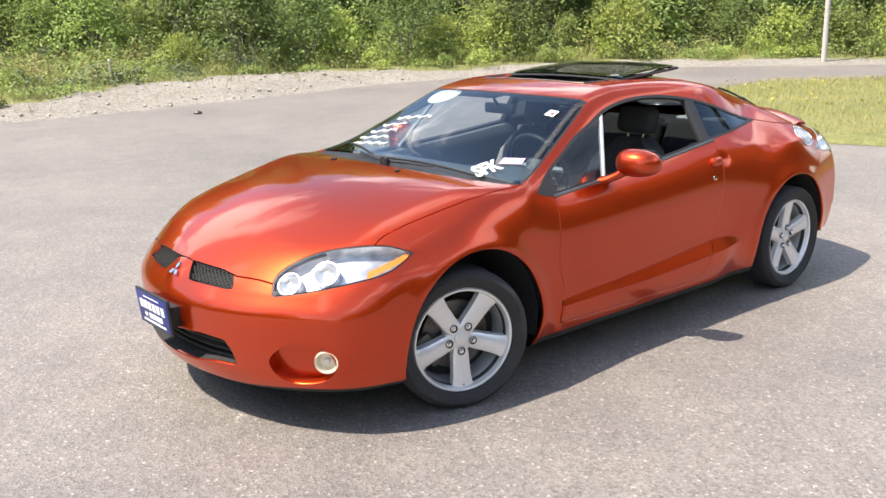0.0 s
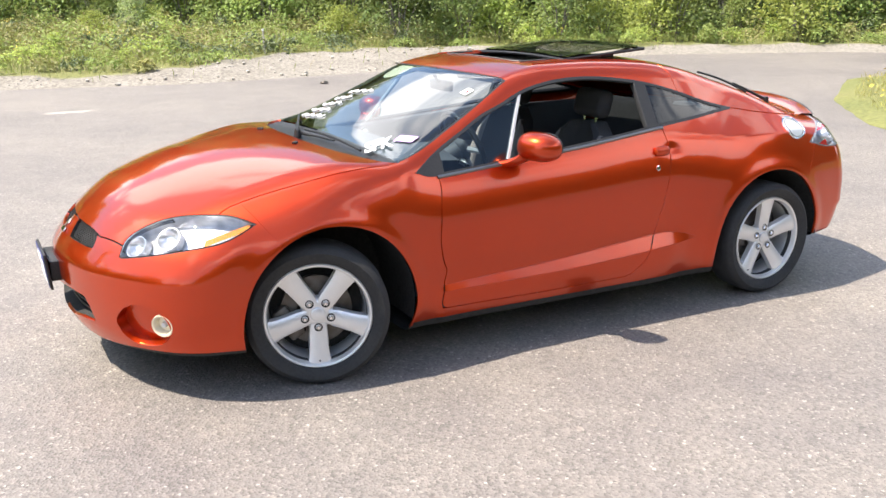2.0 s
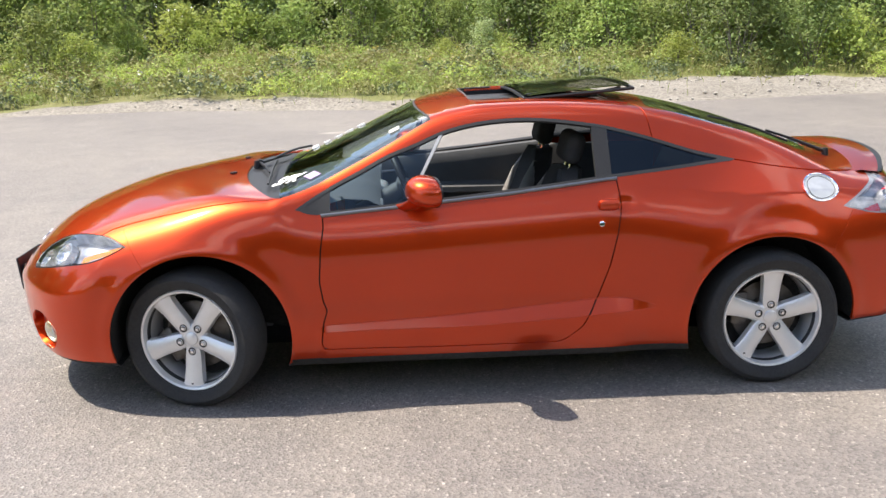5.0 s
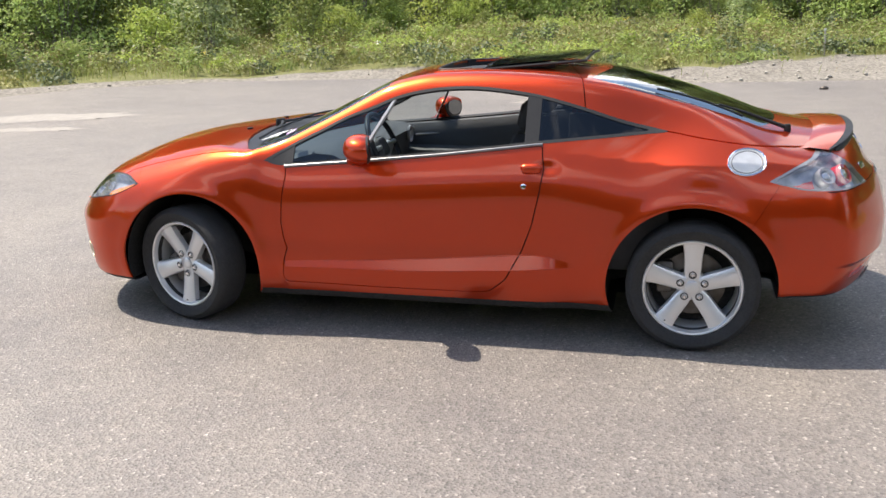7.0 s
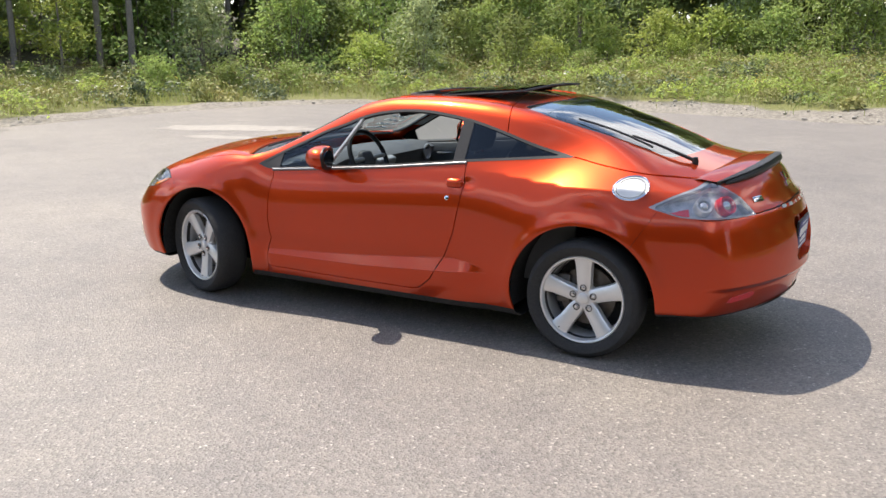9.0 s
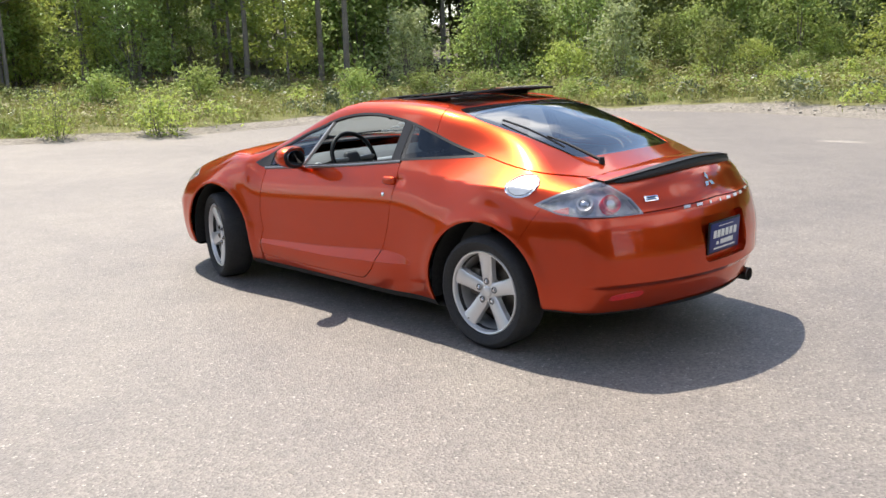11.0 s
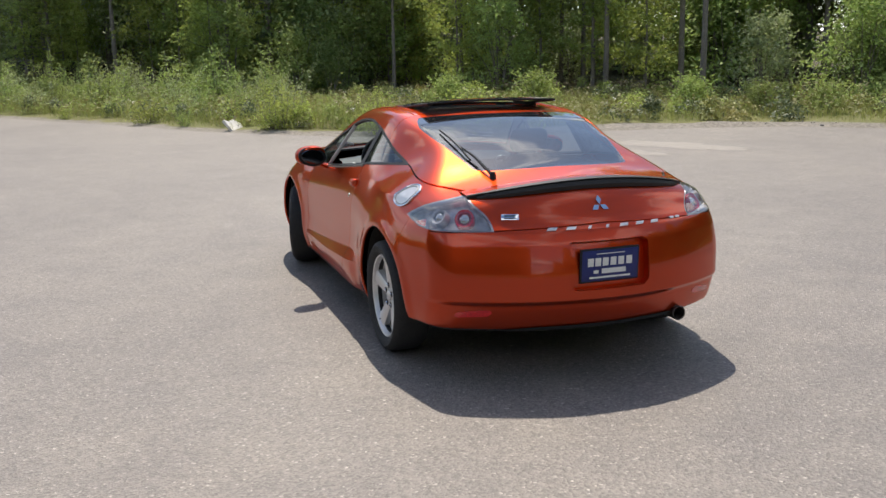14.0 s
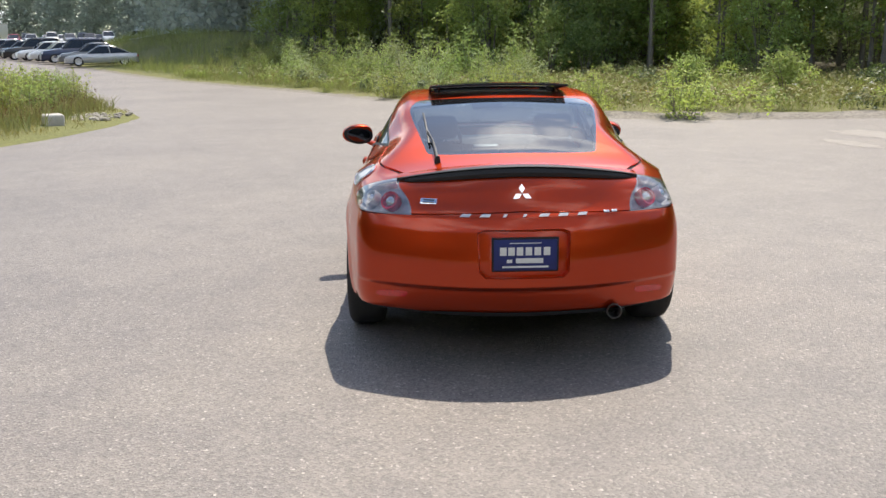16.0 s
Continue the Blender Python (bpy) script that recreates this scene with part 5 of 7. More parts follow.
# model script on the bumper's shoulder, as plain bright bars
for k in range(7):
    y = 0.272 - k * 0.0925
    m = seat_on(rear_at(y, 0.782), lift=0.001)
    part("badge_bar", bm_prism([(-0.028, -0.008), (0.018, -0.008), (0.028, 0.008), (-0.016, 0.008)] if k not in (2, 3) else [(-0.011, -0.008), (0.003, -0.008), (0.013, 0.008), (-0.001, 0.008)], 0.004, axis=2, bevel=0.0012), FUEL_CAP, coupe, "bright badge bar", at=m)
for k, y in enumerate((-0.405, -0.445)):
    part("badge_bar", slab(0.03, 0.013, 0.004, 0.001), FUEL_CAP, coupe, "bright badge bar", at=seat_on(rear_at(y, 0.785), lift=0.001))
m = seat_on(rear_at(0.445, 0.838), lift=0.001)
badge = part("trim_badge", slab(0.085, 0.030, 0.004, 0.002), CHROME, hatch, "small bright trim badge", at=m)
for k in (-0.006, 0.006):
    part("badge_bar", slab(0.055, 0.005, 0.0015), BLACK, hatch, "dark badge bar", at=m @ Matrix.Translation((0, k, 0.0042)))


def plate(m, parent):
    """A blue dealer plate in a black frame; its writing is shown as plain white bars."""
    holder = part("plate_frame", bm_box((0.318, 0.168, 0.012), (0, 0, 0), 0.004), BLACK, parent, "black plate frame", at=m)
    part("plate", slab(0.300, 0.150, 0.003, 0.001), PLATE_BLUE, holder, "blue dealer plate", at=Matrix.Translation((0, 0, 0.006)))
    marks = [(x, 0.018, 0.031, 0.040) for x in (-0.105, -0.066, -0.026, 0.016, 0.058, 0.102)]
    marks += [(-0.075, -0.030, 0.026, 0.016), (0.020, -0.028, 0.130, 0.024), (0.0, -0.058, 0.22, 0.009), (0.0, 0.058, 0.15, 0.004)]
    for x, y, w, h in marks:
        part("plate_bar", slab(w, h, 0.0012), WHITE, holder, "white bar", at=Matrix.Translation((x, y, 0.0092)))
    return holder


plate(Matrix.Translation((-2.182, -0.006, 0.602)) @ Matrix(((0, 0, -1), (-1, 0, 0), (0, 1, 0))).to_4x4() @ Matrix.Rotation(radians(3), 4, "X"), coupe)
plate(Matrix.Translation((2.236, -0.012, 0.462)) @ Matrix(((0, 0, 1), (1, 0, 0), (0, 1, 0))).to_4x4() @ Matrix.Rotation(radians(6), 4, "X") @ Matrix.Diagonal((1, 0.95, 1, 1)), coupe)
part("plate_bracket", bm_box((0.06, 0.28, 0.09), (2.198, -0.012, 0.46), 0.008), BLACK, coupe, "black plate bracket")

GRILLE_GREY = material("grille_plastic", (0.018, 0.016, 0.015), 0.55, second=(0.012, 0.011, 0.01), scale=20)
# upper grille: a lattice of thin dark bars behind each opening, and the centre bulge
for side in (1, -1):
    bm = bmesh.new()
    for way in (1, -1):
        for c in np.arange(-0.8, 1.2, 0.025):
            u = np.arange(0.04, 0.40, 0.006)
            w = 0.60 + (u - c) * 0.55 if way > 0 else 0.67 - (u - c) * 0.55
            ok = np.flatnonzero(inside(GRILLE, u, w) < 0.004)
            if len(ok) > 1:
                run = [(front_at(u[i], w[i])[0] - 0.018, side * u[i], w[i]) for i in (ok[0], ok[len(ok) // 2], ok[-1])]
                bm_tube(run if len(ok) > 2 else [run[0], run[2]], 0.0024, 4, bm=bm)
    part("grille_mesh", bm, GRILLE_GREY, coupe, "black honeycomb grille mesh")
for k, z in enumerate((0.315, 0.345, 0.375)):
    pts = []
    for y in np.linspace(-0.39, 0.39, 24):
        q = front_at(y, z)
        pts.append((q[0] - 0.055, y, z))
    part("intake_slat", bm_tube(pts, 0.006, 6), BLACK, coupe, "black intake slat")

FOG_BOWL = material("warm_lamp_bowl", (0.85, 0.78, 0.60), 0.3, 0.3, second=(0.8, 0.7, 0.5), scale=30)
# lamps
for side in (1, -1):
    flip = Matrix.Diagonal((1, side, 1, 1))
    q = Vector(meet((1.5, 0.45, 0.355), Vector((0.366, 0.288, 0.0))))
    m = flip @ seat_on(np.array(q), lift=-0.032)
    fog = part("fog_lamp", bm_lathe([(0.0, 0.004), (0.030, 0.004), (0.040, 0.030), (0.046, 0.032), (0.048, 0.020), (0.040, -0.02), (0, -0.02)], 28), FOG_BOWL, coupe, "round pale fog lamp", at=m @ Matrix.Rotation(math.pi / 2, 4, "X"))
    part("fog_lens", bm_lathe([(0.0, 0.040), (0.02, 0.0385), (0.035, 0.034), (0.041, 0.028)], 28), LENS, fog, "clear round lens")
    part("fog_bulb", bm_lathe([(0.0, 0.024), (0.010, 0.020), (0.013, 0.008), (0.012, 0.0)], 14), WHITE, fog, "white bulb")
    for x, y, z, r, mat, text in ((1.905, 0.575, 0.650, 0.044, LAMP_CHROME, "chrome lamp bowl"), (1.80, 0.665, 0.690, 0.048, LAMP_CHROME, "chrome lamp bowl")):
        q = np.array([x, y, z])
        q = meet((1.3, 0.3, z - 0.05), q - np.array([1.3, 0.3, z - 0.05]))
        m = flip @ seat_on(q, lift=-0.05) @ Matrix.Rotation(math.pi / 2, 4, "X")
        bowl = part("lamp_bowl", bm_lathe([(0.0, 0.0), (r * 0.5, 0.004), (r * 0.85, 0.018), (r, 0.036), (r * 1.08, 0.036), (r * 1.1, 0.0)], 28), mat, coupe, text, at=m)
        part("bulb", bm_lathe([(0.0, 0.03), (r * 0.22, 0.024), (r * 0.26, 0.0)], 12), WHITE, bowl, "clear bulb")
    bm = bmesh.new()
    loops = []
    for a in np.linspace(-0.645, -0.492, 8):
        col = []
        for u in (0.15, 0.5, 0.85):
            lo_z = float(np.interp(a, [-0.645, -0.5], [0.664, 0.722]))
            hi_z = float(np.interp(a, [-0.645, -0.5], [0.700, 0.752]))
            z = lo_z + (hi_z - lo_z) * u
            y0 = 0.82
            q = meet((1.25, 0.35, z), ((y0 - a / HALF) - 1.25, y0 - 0.35, 0))
            n = normals(np.array([q]))[0]
            q = q - n * 0.012
            col.append(bm.verts.new((q[0], side * q[1], q[2])))
        loops.append(col)
    for a, b in zip(loops, loops[1:]):
        for k in range(2):
            bm.faces.new((a[k], a[k + 1], b[k + 1], b[k]))
    part("turn_signal", bm, AMBER, coupe, "amber side lamp")
    # tail lamp insides
    for x, y, z, r, mat, text in ((-1.955, 0.655, 0.838, 0.046, TAIL_RED, "round red tail lamp"), (-1.83, 0.73, 0.840, 0.040, TAIL_CHROME, "chrome lamp bowl")):
        q = meet((-1.4, 0.3, z - 0.04), np.array([x, y, z]) - np.array([-1.4, 0.3, z - 0.04]))
        m = flip @ seat_on(q, lift=-0.040) @ Matrix.Rotation(math.pi / 2, 4, "X")
        ring = part("tail_lamp", bm_lathe([(r * 0.62, 0.012), (r * 0.75, 0.030), (r, 0.034), (r * 1.08, 0.022), (r * 1.08, -0.01)], 30), mat, coupe, text, at=m)
        part("lamp_core", bm_lathe([(0.0, 0.034), (r * 0.35, 0.031), (r * 0.6, 0.022), (r * 0.72, 0.012)], 22), LAMP_CHROME, ring, "bright lamp core")
    bm = bmesh.new()
    loops = []
    for u in np.linspace(0, 1, 8):
        x = -1.665 - 0.15 * u
        col = []
        for z in (0.787, 0.787 + 0.035 * (0.25 + u * 0.75)):
            q = side_at(x, z) if x > -1.75 else meet((-1.45, 0.4, z), (x + 1.45, 0.43, 0))
            n = normals(np.array([q]))[0]
            q = q - n * 0.010
            col.append(bm.verts.new((q[0], side * q[1], q[2])))
        loops.append(col)
    for a, b in zip(loops, loops[1:]):
        bm.faces.new((a[0], a[1], b[1], b[0]))
    part("side_reflector", bm, RED_LENS, coupe, "red side reflector")

# dark lower valance between the rear corners
bm = bmesh.new()
loops = []
for y in np.linspace(-0.50, 0.50, 31):
    col = []
    for u in (0.0, 0.5, 1.0):
        z = 0.288 + u * 0.024 * (1 - (abs(y) / 0.52) ** 6)
        q = rear_at(y, z)
        col.append(bm.verts.new((q[0] - 0.007, y, z)))
    loops.append(col)
for a, b in zip(loops, loops[1:]):
    for k in range(2):
        bm.faces.new((a[k], a[k + 1], b[k + 1], b[k]))
part("rear_valance", bm, MATT, coupe, "dark lower valance")
# exhaust tail pipe
bm = bm_lathe([(0.036, 0.0), (0.038, 0.005), (0.035, 0.010), (0.031, 0.006), (0.030, -0.12), (0.035, -0.16), (0.037, -0.10)], 28, closed=True)
part("tail_pipe", bm, STEEL, coupe, "dull round tail pipe", at=pose(-2.105, -0.452, 0.292, 0, 0, 90))
part("tail_pipe_bore", bm_lathe([(0.0, -0.08), (0.031, -0.08), (0.031, -0.09)], 20), DARK, coupe, "dark pipe bore", at=pose(-2.105, -0.452, 0.292, 0, 0, 90))
part("silencer", bm_box((0.36, 0.56, 0.12), (-1.70, -0.25, 0.335), 0.05, 3), STEEL, coupe, "dull steel silencer")

# notices on the windscreen
bm = bmesh.new()
disc = [bm.verts.new(Vector(top_at(0.290 + 0.085 * math.cos(a), -0.395 + 0.115 * math.sin(a))) - Vector((0, 0, 0.010))) for a in np.linspace(0, 2 * math.pi, 30, endpoint=False)]
bm.faces.new(disc)
part("paper_disc", bm, material("pale_yellow_card", (0.80, 0.76, 0.55), 0.8, second=(0.76, 0.72, 0.5), scale=20), coupe, "pale round card behind the glass")
part("permit_sticker", slab(0.115, 0.055, 0.001), PURPLE, coupe, "lilac permit sticker", at=seat_on(top_at(0.742, 0.605), up=(-0.9, -0.33, 0.4), lift=0.002))
for k in range(3):
    part("sticker_bar", slab(0.09, 0.006, 0.0006), WHITE, coupe, "white bar", at=seat_on(top_at(0.742, 0.605), up=(-0.9, -0.33, 0.4), lift=0.0034) @ Matrix.Translation((0, 0.015 - 0.014 * k, 0)))
note = seat_on(top_at(0.372, 0.502), up=(-0.6, 0.1, 1), lift=0.002)
part("inspection_sticker", slab(0.055, 0.05, 0.001), WHITE, coupe, "white inspection sticker", at=note)
part("sticker_bar", slab(0.022, 0.02, 0.0006), RED_LENS, coupe, "red bar", at=note @ Matrix.Translation((0.008, -0.004, 0.0014)))
letters = bpy.data.curves.new("chalk_letters", "FONT")
letters.body, letters.size, letters.extrude, letters.shear, letters.space_character, letters.offset = "SFK", 0.085, 0.0008, 0.25, 1.0, 0.003
tmp = bpy.data.objects.new("tmp", letters)
scene.collection.objects.link(tmp)
bpy.context.view_layer.update()
text_me = bpy.data.meshes.new_from_object(tmp.evaluated_get(bpy.context.evaluated_depsgraph_get()))
bpy.data.objects.remove(tmp)
text_me.materials.append(WHITE)
ob = new("chalk_letters", text_me)
ob.parent = coupe
# slanted handwriting: the baseline climbs the glass, the strokes lean across it
foot, along, across = Vector(top_at(0.932, 0.575)), Vector(top_at(0.792, 0.577)), Vector(top_at(0.842, 0.462))
n = (along - foot).cross(across - foot).normalized()
n = n if n.z > 0 else -n
ob.matrix_basis = Matrix.Translation(foot + n * 0.003) @ Matrix(((along - foot) / 0.155, (across - foot) / 0.075, n)).transposed().to_4x4()
tagged(ob, "white chalk letters on the windscreen")
# rows of chalk writing too blurred to read, as plain wavering strokes
for row, (x0, y0, x1, y1) in enumerate(((0.545, -0.50, 0.53, -0.22), (0.615, -0.55, 0.60, -0.36), (0.68, -0.585, 0.655, -0.36), (0.74, -0.60, 0.72, -0.35), (0.80, -0.575, 0.785, -0.30))):
    pts = []
    n = int((y1 - y0) / 0.011)
    for k in range(n):
        u = k / (n - 1)
        swing = (0.017 if k % 2 else -0.017) * (0.55 + 0.45 * math.sin(2.3 * k + row))
        pts.append(Vector(top_at(x0 + (x1 - x0) * u + swing, y0 + (y1 - y0) * u)) + Vector((0.001, 0, 0.0025)))
    part("chalk_stroke", bm_tube(pts, 0.0032, 5), WHITE, coupe, "white chalk stroke")

# ---- the coupe: inside ----
def seat(y, rake=0.30):
    base = new("front_seat")
    base.parent = coupe
    base.matrix_basis = Matrix.Translation((0, y, 0))
    tagged(base, "charcoal cloth bucket seat with grey bolsters")
    cush = bm_box((0.50, 0.46, 0.16), (-0.02, 0, 0.44), 0.06, 4, Matrix.Rotation(radians(-8), 3, "Y"))
    part("cushion", cush, FABRIC, base)
    bm = bmesh.new()
    loops = []
    for u in np.linspace(0, 1, 9):
        z = 0.46 + 0.50 * u
        x = -0.27 - 0.17 * u
        half = 0.235 - 0.045 * u ** 2 if u < 0.8 else 0.20 - 0.10 * ((u - 0.8) / 0.2) ** 2
        thick = 0.11 - 0.045 * u
        line = [(-half, 0.035), (-half * 0.75, 0.05), (-half * 0.45, 0.005), (0, 0.0), (half * 0.45, 0.005), (half * 0.75, 0.05), (half, 0.035), (half, -thick * 0.6), (half * 0.7, -thick), (-half * 0.7, -thick), (-half, -thick * 0.6)]
        loops.append([bm.verts.new((x + d, w, z)) for w, d in line])
    for a, b in zip(loops, loops[1:]):
        for k in range(len(a)):
            bm.faces.new((a[k], a[(k + 1) % len(a)], b[(k + 1) % len(a)], b[k]))
    bm.faces.new(loops[0]), bm.faces.new(loops[-1])
    part("backrest", bm, FABRIC, base)
    part("headrest", bm_box((0.09, 0.25, 0.15), (-0.465, 0, 1.055), 0.04, 4, Matrix.Rotation(radians(-14), 3, "Y")), FABRIC, base)
    for s in (-1, 1):
        part("headrest_post", bm_tube([(-0.445, s * 0.05, 0.94), (-0.46, s * 0.05, 1.02)], 0.006, 8), CHROME, base)
        part("bolster", bm_tube([(-0.24, s * 0.20, 0.50), (-0.29, s * 0.212, 0.64), (-0.35, s * 0.20, 0.80), (-0.395, s * 0.165, 0.90)], [0.03, 0.042, 0.035, 0.015], 10), FABRIC_GREY, base, "grey cloth bolster")
    return base


seat(0.37), seat(-0.37)
rear = new("rear_seat")
rear.parent = coupe
part("rear_cushion", bm_box((0.42, 1.05, 0.18), (-0.92, 0, 0.50), 0.06, 3), FABRIC, rear)
for s in (-1, 1):
    part("rear_backrest", bm_box((0.14, 0.50, 0.46), (-1.17, s * 0.27, 0.76), 0.06, 3, Matrix.Rotation(radians(-24), 3, "Y")), FABRIC, rear)
    part("parcel_speaker", bm_lathe([(0.0, 0.010), (0.055, 0.008), (0.07, 0.012), (0.075, 0.0)], 24), WHITE, rear, "pale round speaker ring", at=pose(-1.43, s * 0.10 + 0.12, 0.955, 90))
part("parcel_shelf", bm_box((0.42, 1.12, 0.03), (-1.42, 0, 0.93), 0.01), FABRIC, coupe, "dark parcel shelf")
# dashboard with its hood, console and wheel
bm = bmesh.new()
loops = []
for y in np.linspace(-0.66, 0.66, 27):
    hump = 0.045 * math.exp(-((y - 0.37) / 0.17) ** 2)
    k = 1 - 0.25 * (abs(y) / 0.66) ** 3
    prof = [(0.98 * k + 0.02, 0.845), (0.80 * k, 0.885), (0.62, 0.885 + hump * 0.6), (0.50, 0.875 + hump), (0.44, 0.845 + hump * 0.8), (0.47, 0.76), (0.50, 0.62), (0.60, 0.45)]
    loops.append([bm.verts.new((x, y, z)) for x, z in prof])
for a, b in zip(loops, loops[1:]):
    for i in range(len(a) - 1):
        bm.faces.new((a[i], a[i + 1], b[i + 1], b[i]))
part("dashboard", bm, PLASTIC, coupe, "dark grey dashboard with an instrument hood")
part("centre_console", bm_box((0.75, 0.22, 0.20), (0.12, 0, 0.42), 0.04, 3), PLASTIC, coupe, "dark grey centre console")
part("centre_stack", bm_box((0.06, 0.20, 0.26), (0.47, 0, 0.72), 0.02, 3, Matrix.Rotation(radians(-20), 3, "Y")), SILVER, coupe, "silver centre stack")
for y in (-0.56, 0.58):
    part("air_vent", bm_lathe([(0.0, 0.0), (0.04, 0.0), (0.05, 0.012), (0.056, 0.0)], 24), SILVER, coupe, "silver round air vent", at=pose(0.445, y, 0.815, 0, 0, 90))
turn = pose(0.315, 0.37, 0.885, 0, 24, 0)
ring = [turn @ Vector((0, 0.178 * math.cos(a), 0.178 * math.sin(a))) for a in np.linspace(0, 2 * math.pi, 40, endpoint=False)]
wheel = part("steering_wheel", bm_tube(ring, 0.0145, 10, closed=True), BLACK, coupe, "black leather steering wheel")
part("wheel_boss", bm_box((0.05, 0.13, 0.11), (0, 0, 0), 0.03, 3), PLASTIC, wheel, "dark boss", at=turn @ Matrix.Translation((0.02, 0, 0)))
for a in (0, 180, 270):
    c, s_ = math.cos(radians(a)), math.sin(radians(a))
    part("wheel_spoke", bm_tube([turn @ Vector((0.01, 0.05 * c, 0.05 * s_)), turn @ Vector((0, 0.17 * c, 0.17 * s_))], 0.014, 8), SILVER, wheel, "silver spoke")
part("steering_column", bm_tube([turn @ Vector((0.02, 0, 0)), turn @ Vector((0.26, 0, -0.02))], 0.045, 14), PLASTIC, coupe, "dark steering column")
gear = part("gear_lever", bm_tube([(0.22, 0, 0.50), (0.20, 0, 0.62)], [0.015, 0.012], 10), BLACK, coupe, "black gear lever")
# door linings and the closed lower cabin
for side in (1, -1):
    bm = bmesh.new()
    loops = []
    for x in np.linspace(0.66, -0.56, 26):
        zt = float(np.interp(-x, [-0.69, -0.35, 0.10, 0.57], [0.842, 0.868, 0.908, 0.958]))
        y = side_at(x, zt)[1]
        prof = [(y - 0.022, zt), (y - 0.06, zt - 0.006), (y - 0.085, zt - 0.06), (y - 0.075, 0.72), (y - 0.115, 0.69), (y - 0.12, 0.66), (y - 0.07, 0.62), (y - 0.05, 0.30)]
        loops.append([bm.verts.new((x, side * py, pz)) for py, pz in prof])
    for a, b in zip(loops, loops[1:]):
        for i in range(len(a) - 1):
            bm.faces.new((a[i], a[i + 1], b[i + 1], b[i]))
    lining = part("door_lining", bm, PLASTIC, doors[side], "dark grey door lining")
    pts = [Vector((x, side * (side_at(x, 0.85)[1] - 0.088), 0.79 + 0.05 * math.sin((0.4 - x) * 1.6))) for x in np.linspace(0.45, -0.40, 16)]
    part("door_trim", bm_tube(pts, 0.008, 8), SILVER, doors[side], "silver door trim")
    part("inner_handle", bm_box((0.10, 0.02, 0.045), (0.30, side * (side_at(0.3, 0.8)[1] - 0.095), 0.815), 0.009), SILVER, doors[side], "silver inner handle")
part("cabin_floor", bm_box((1.62, 1.45, 0.03), (-0.03, 0, 0.27)), FABRIC, coupe, "dark carpet")
part("firewall", bm_box((0.03, 0.92, 0.55), (0.99, 0, 0.52)), PLASTIC, coupe, "dark bulkhead")
for side in (1, -1):
    part("quarter_lining", bm_box((0.62, 0.03, 0.60), (-0.86, side * 0.655, 0.64), 0.01), PLASTIC, coupe, "dark quarter lining")
g = cells.geometry(["roof"], (1, -1), -0.022, 0.0)
LINING = material("grey_headlining", (0.30, 0.295, 0.285), 0.95, second=(0.26, 0.255, 0.25), scale=20, fine=0.1, fine_scale=300)
mesh_object("headlining", g[0], [f[::-1] for f in g[1]], [[-c for c in n] for n in g[2]], LINING, coupe, "grey cloth headlining")
mirror = part("rear_view_mirror", bm_box((0.03, 0.22, 0.055), (0.24, 0, 1.150), 0.012), BLACK, coupe, "black rear-view mirror")
part("mirror_stem", bm_tube([(0.25, 0, 1.16), (0.285, 0, 1.205)], 0.008, 8), BLACK, mirror, "")
for side in (1, -1):
    part("sun_visor", bm_box((0.16, 0.36, 0.018), (0.12, side * 0.27, 1.212), 0.006, 2, Matrix.Rotation(radians(8), 3, "Y")), LINING, coupe, "grey sun visor")
# pressed creases above and below the wedge along the sill
for rise in (LEDGE_HIGH, LEDGE_LOW):
    line = [Vector(side_at(x, float(rise(np.array([x]))[0]))) for x in np.linspace(0.70, -0.75, 40)]
    for side in (1, -1):
        part("crease", bm_tube([(p.x, side * p.y, p.z) for p in line], [0.0008 + 0.0022 * min(1, k / 6, (39 - k) / 6) for k in range(40)], 8), PAINT, coupe, "pressed body crease")

# ---- growth ----
rng = np.random.default_rng(5)
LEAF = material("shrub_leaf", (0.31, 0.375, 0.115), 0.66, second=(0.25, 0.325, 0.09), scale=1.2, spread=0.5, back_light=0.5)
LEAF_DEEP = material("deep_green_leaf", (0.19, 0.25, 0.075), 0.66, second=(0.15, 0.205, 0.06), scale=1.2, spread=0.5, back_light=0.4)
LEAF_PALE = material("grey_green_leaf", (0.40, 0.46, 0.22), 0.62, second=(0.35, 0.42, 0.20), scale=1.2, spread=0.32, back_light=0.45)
# the haze of distance is mixed into this pale leaf colour
LEAF_HAZE_TINT = material("haze_tinted_far_leaf", (0.50, 0.545, 0.47), 0.7, second=(0.42, 0.46, 0.40), scale=0.3, spread=0.3, back_light=0.4)
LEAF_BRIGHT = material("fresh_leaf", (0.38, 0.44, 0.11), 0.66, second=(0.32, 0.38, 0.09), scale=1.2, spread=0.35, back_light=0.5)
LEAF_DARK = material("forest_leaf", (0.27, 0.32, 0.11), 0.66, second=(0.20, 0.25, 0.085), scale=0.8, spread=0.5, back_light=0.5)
NEEDLE = material("conifer_needle", (0.13, 0.17, 0.085), 0.6, second=(0.095, 0.13, 0.065), scale=1.0, spread=0.35, back_light=0.15)
BARK = material("grey_bark", (0.21, 0.19, 0.165), 0.95, second=(0.12, 0.105, 0.09), scale=7, fine=0.3, fine_scale=40, bump=0.8, bump_scale=30)
GRASS_BLADE = material("meadow_grass", (0.30, 0.33, 0.105), 0.6, second=(0.24, 0.275, 0.08), scale=0.7, spread=0.4, back_light=0.45)
LAWN = material("dry_lawn_grass", (0.37, 0.335, 0.10), 0.7, second=(0.28, 0.27, 0.08), scale=0.8, spread=0.4, back_light=0.4)
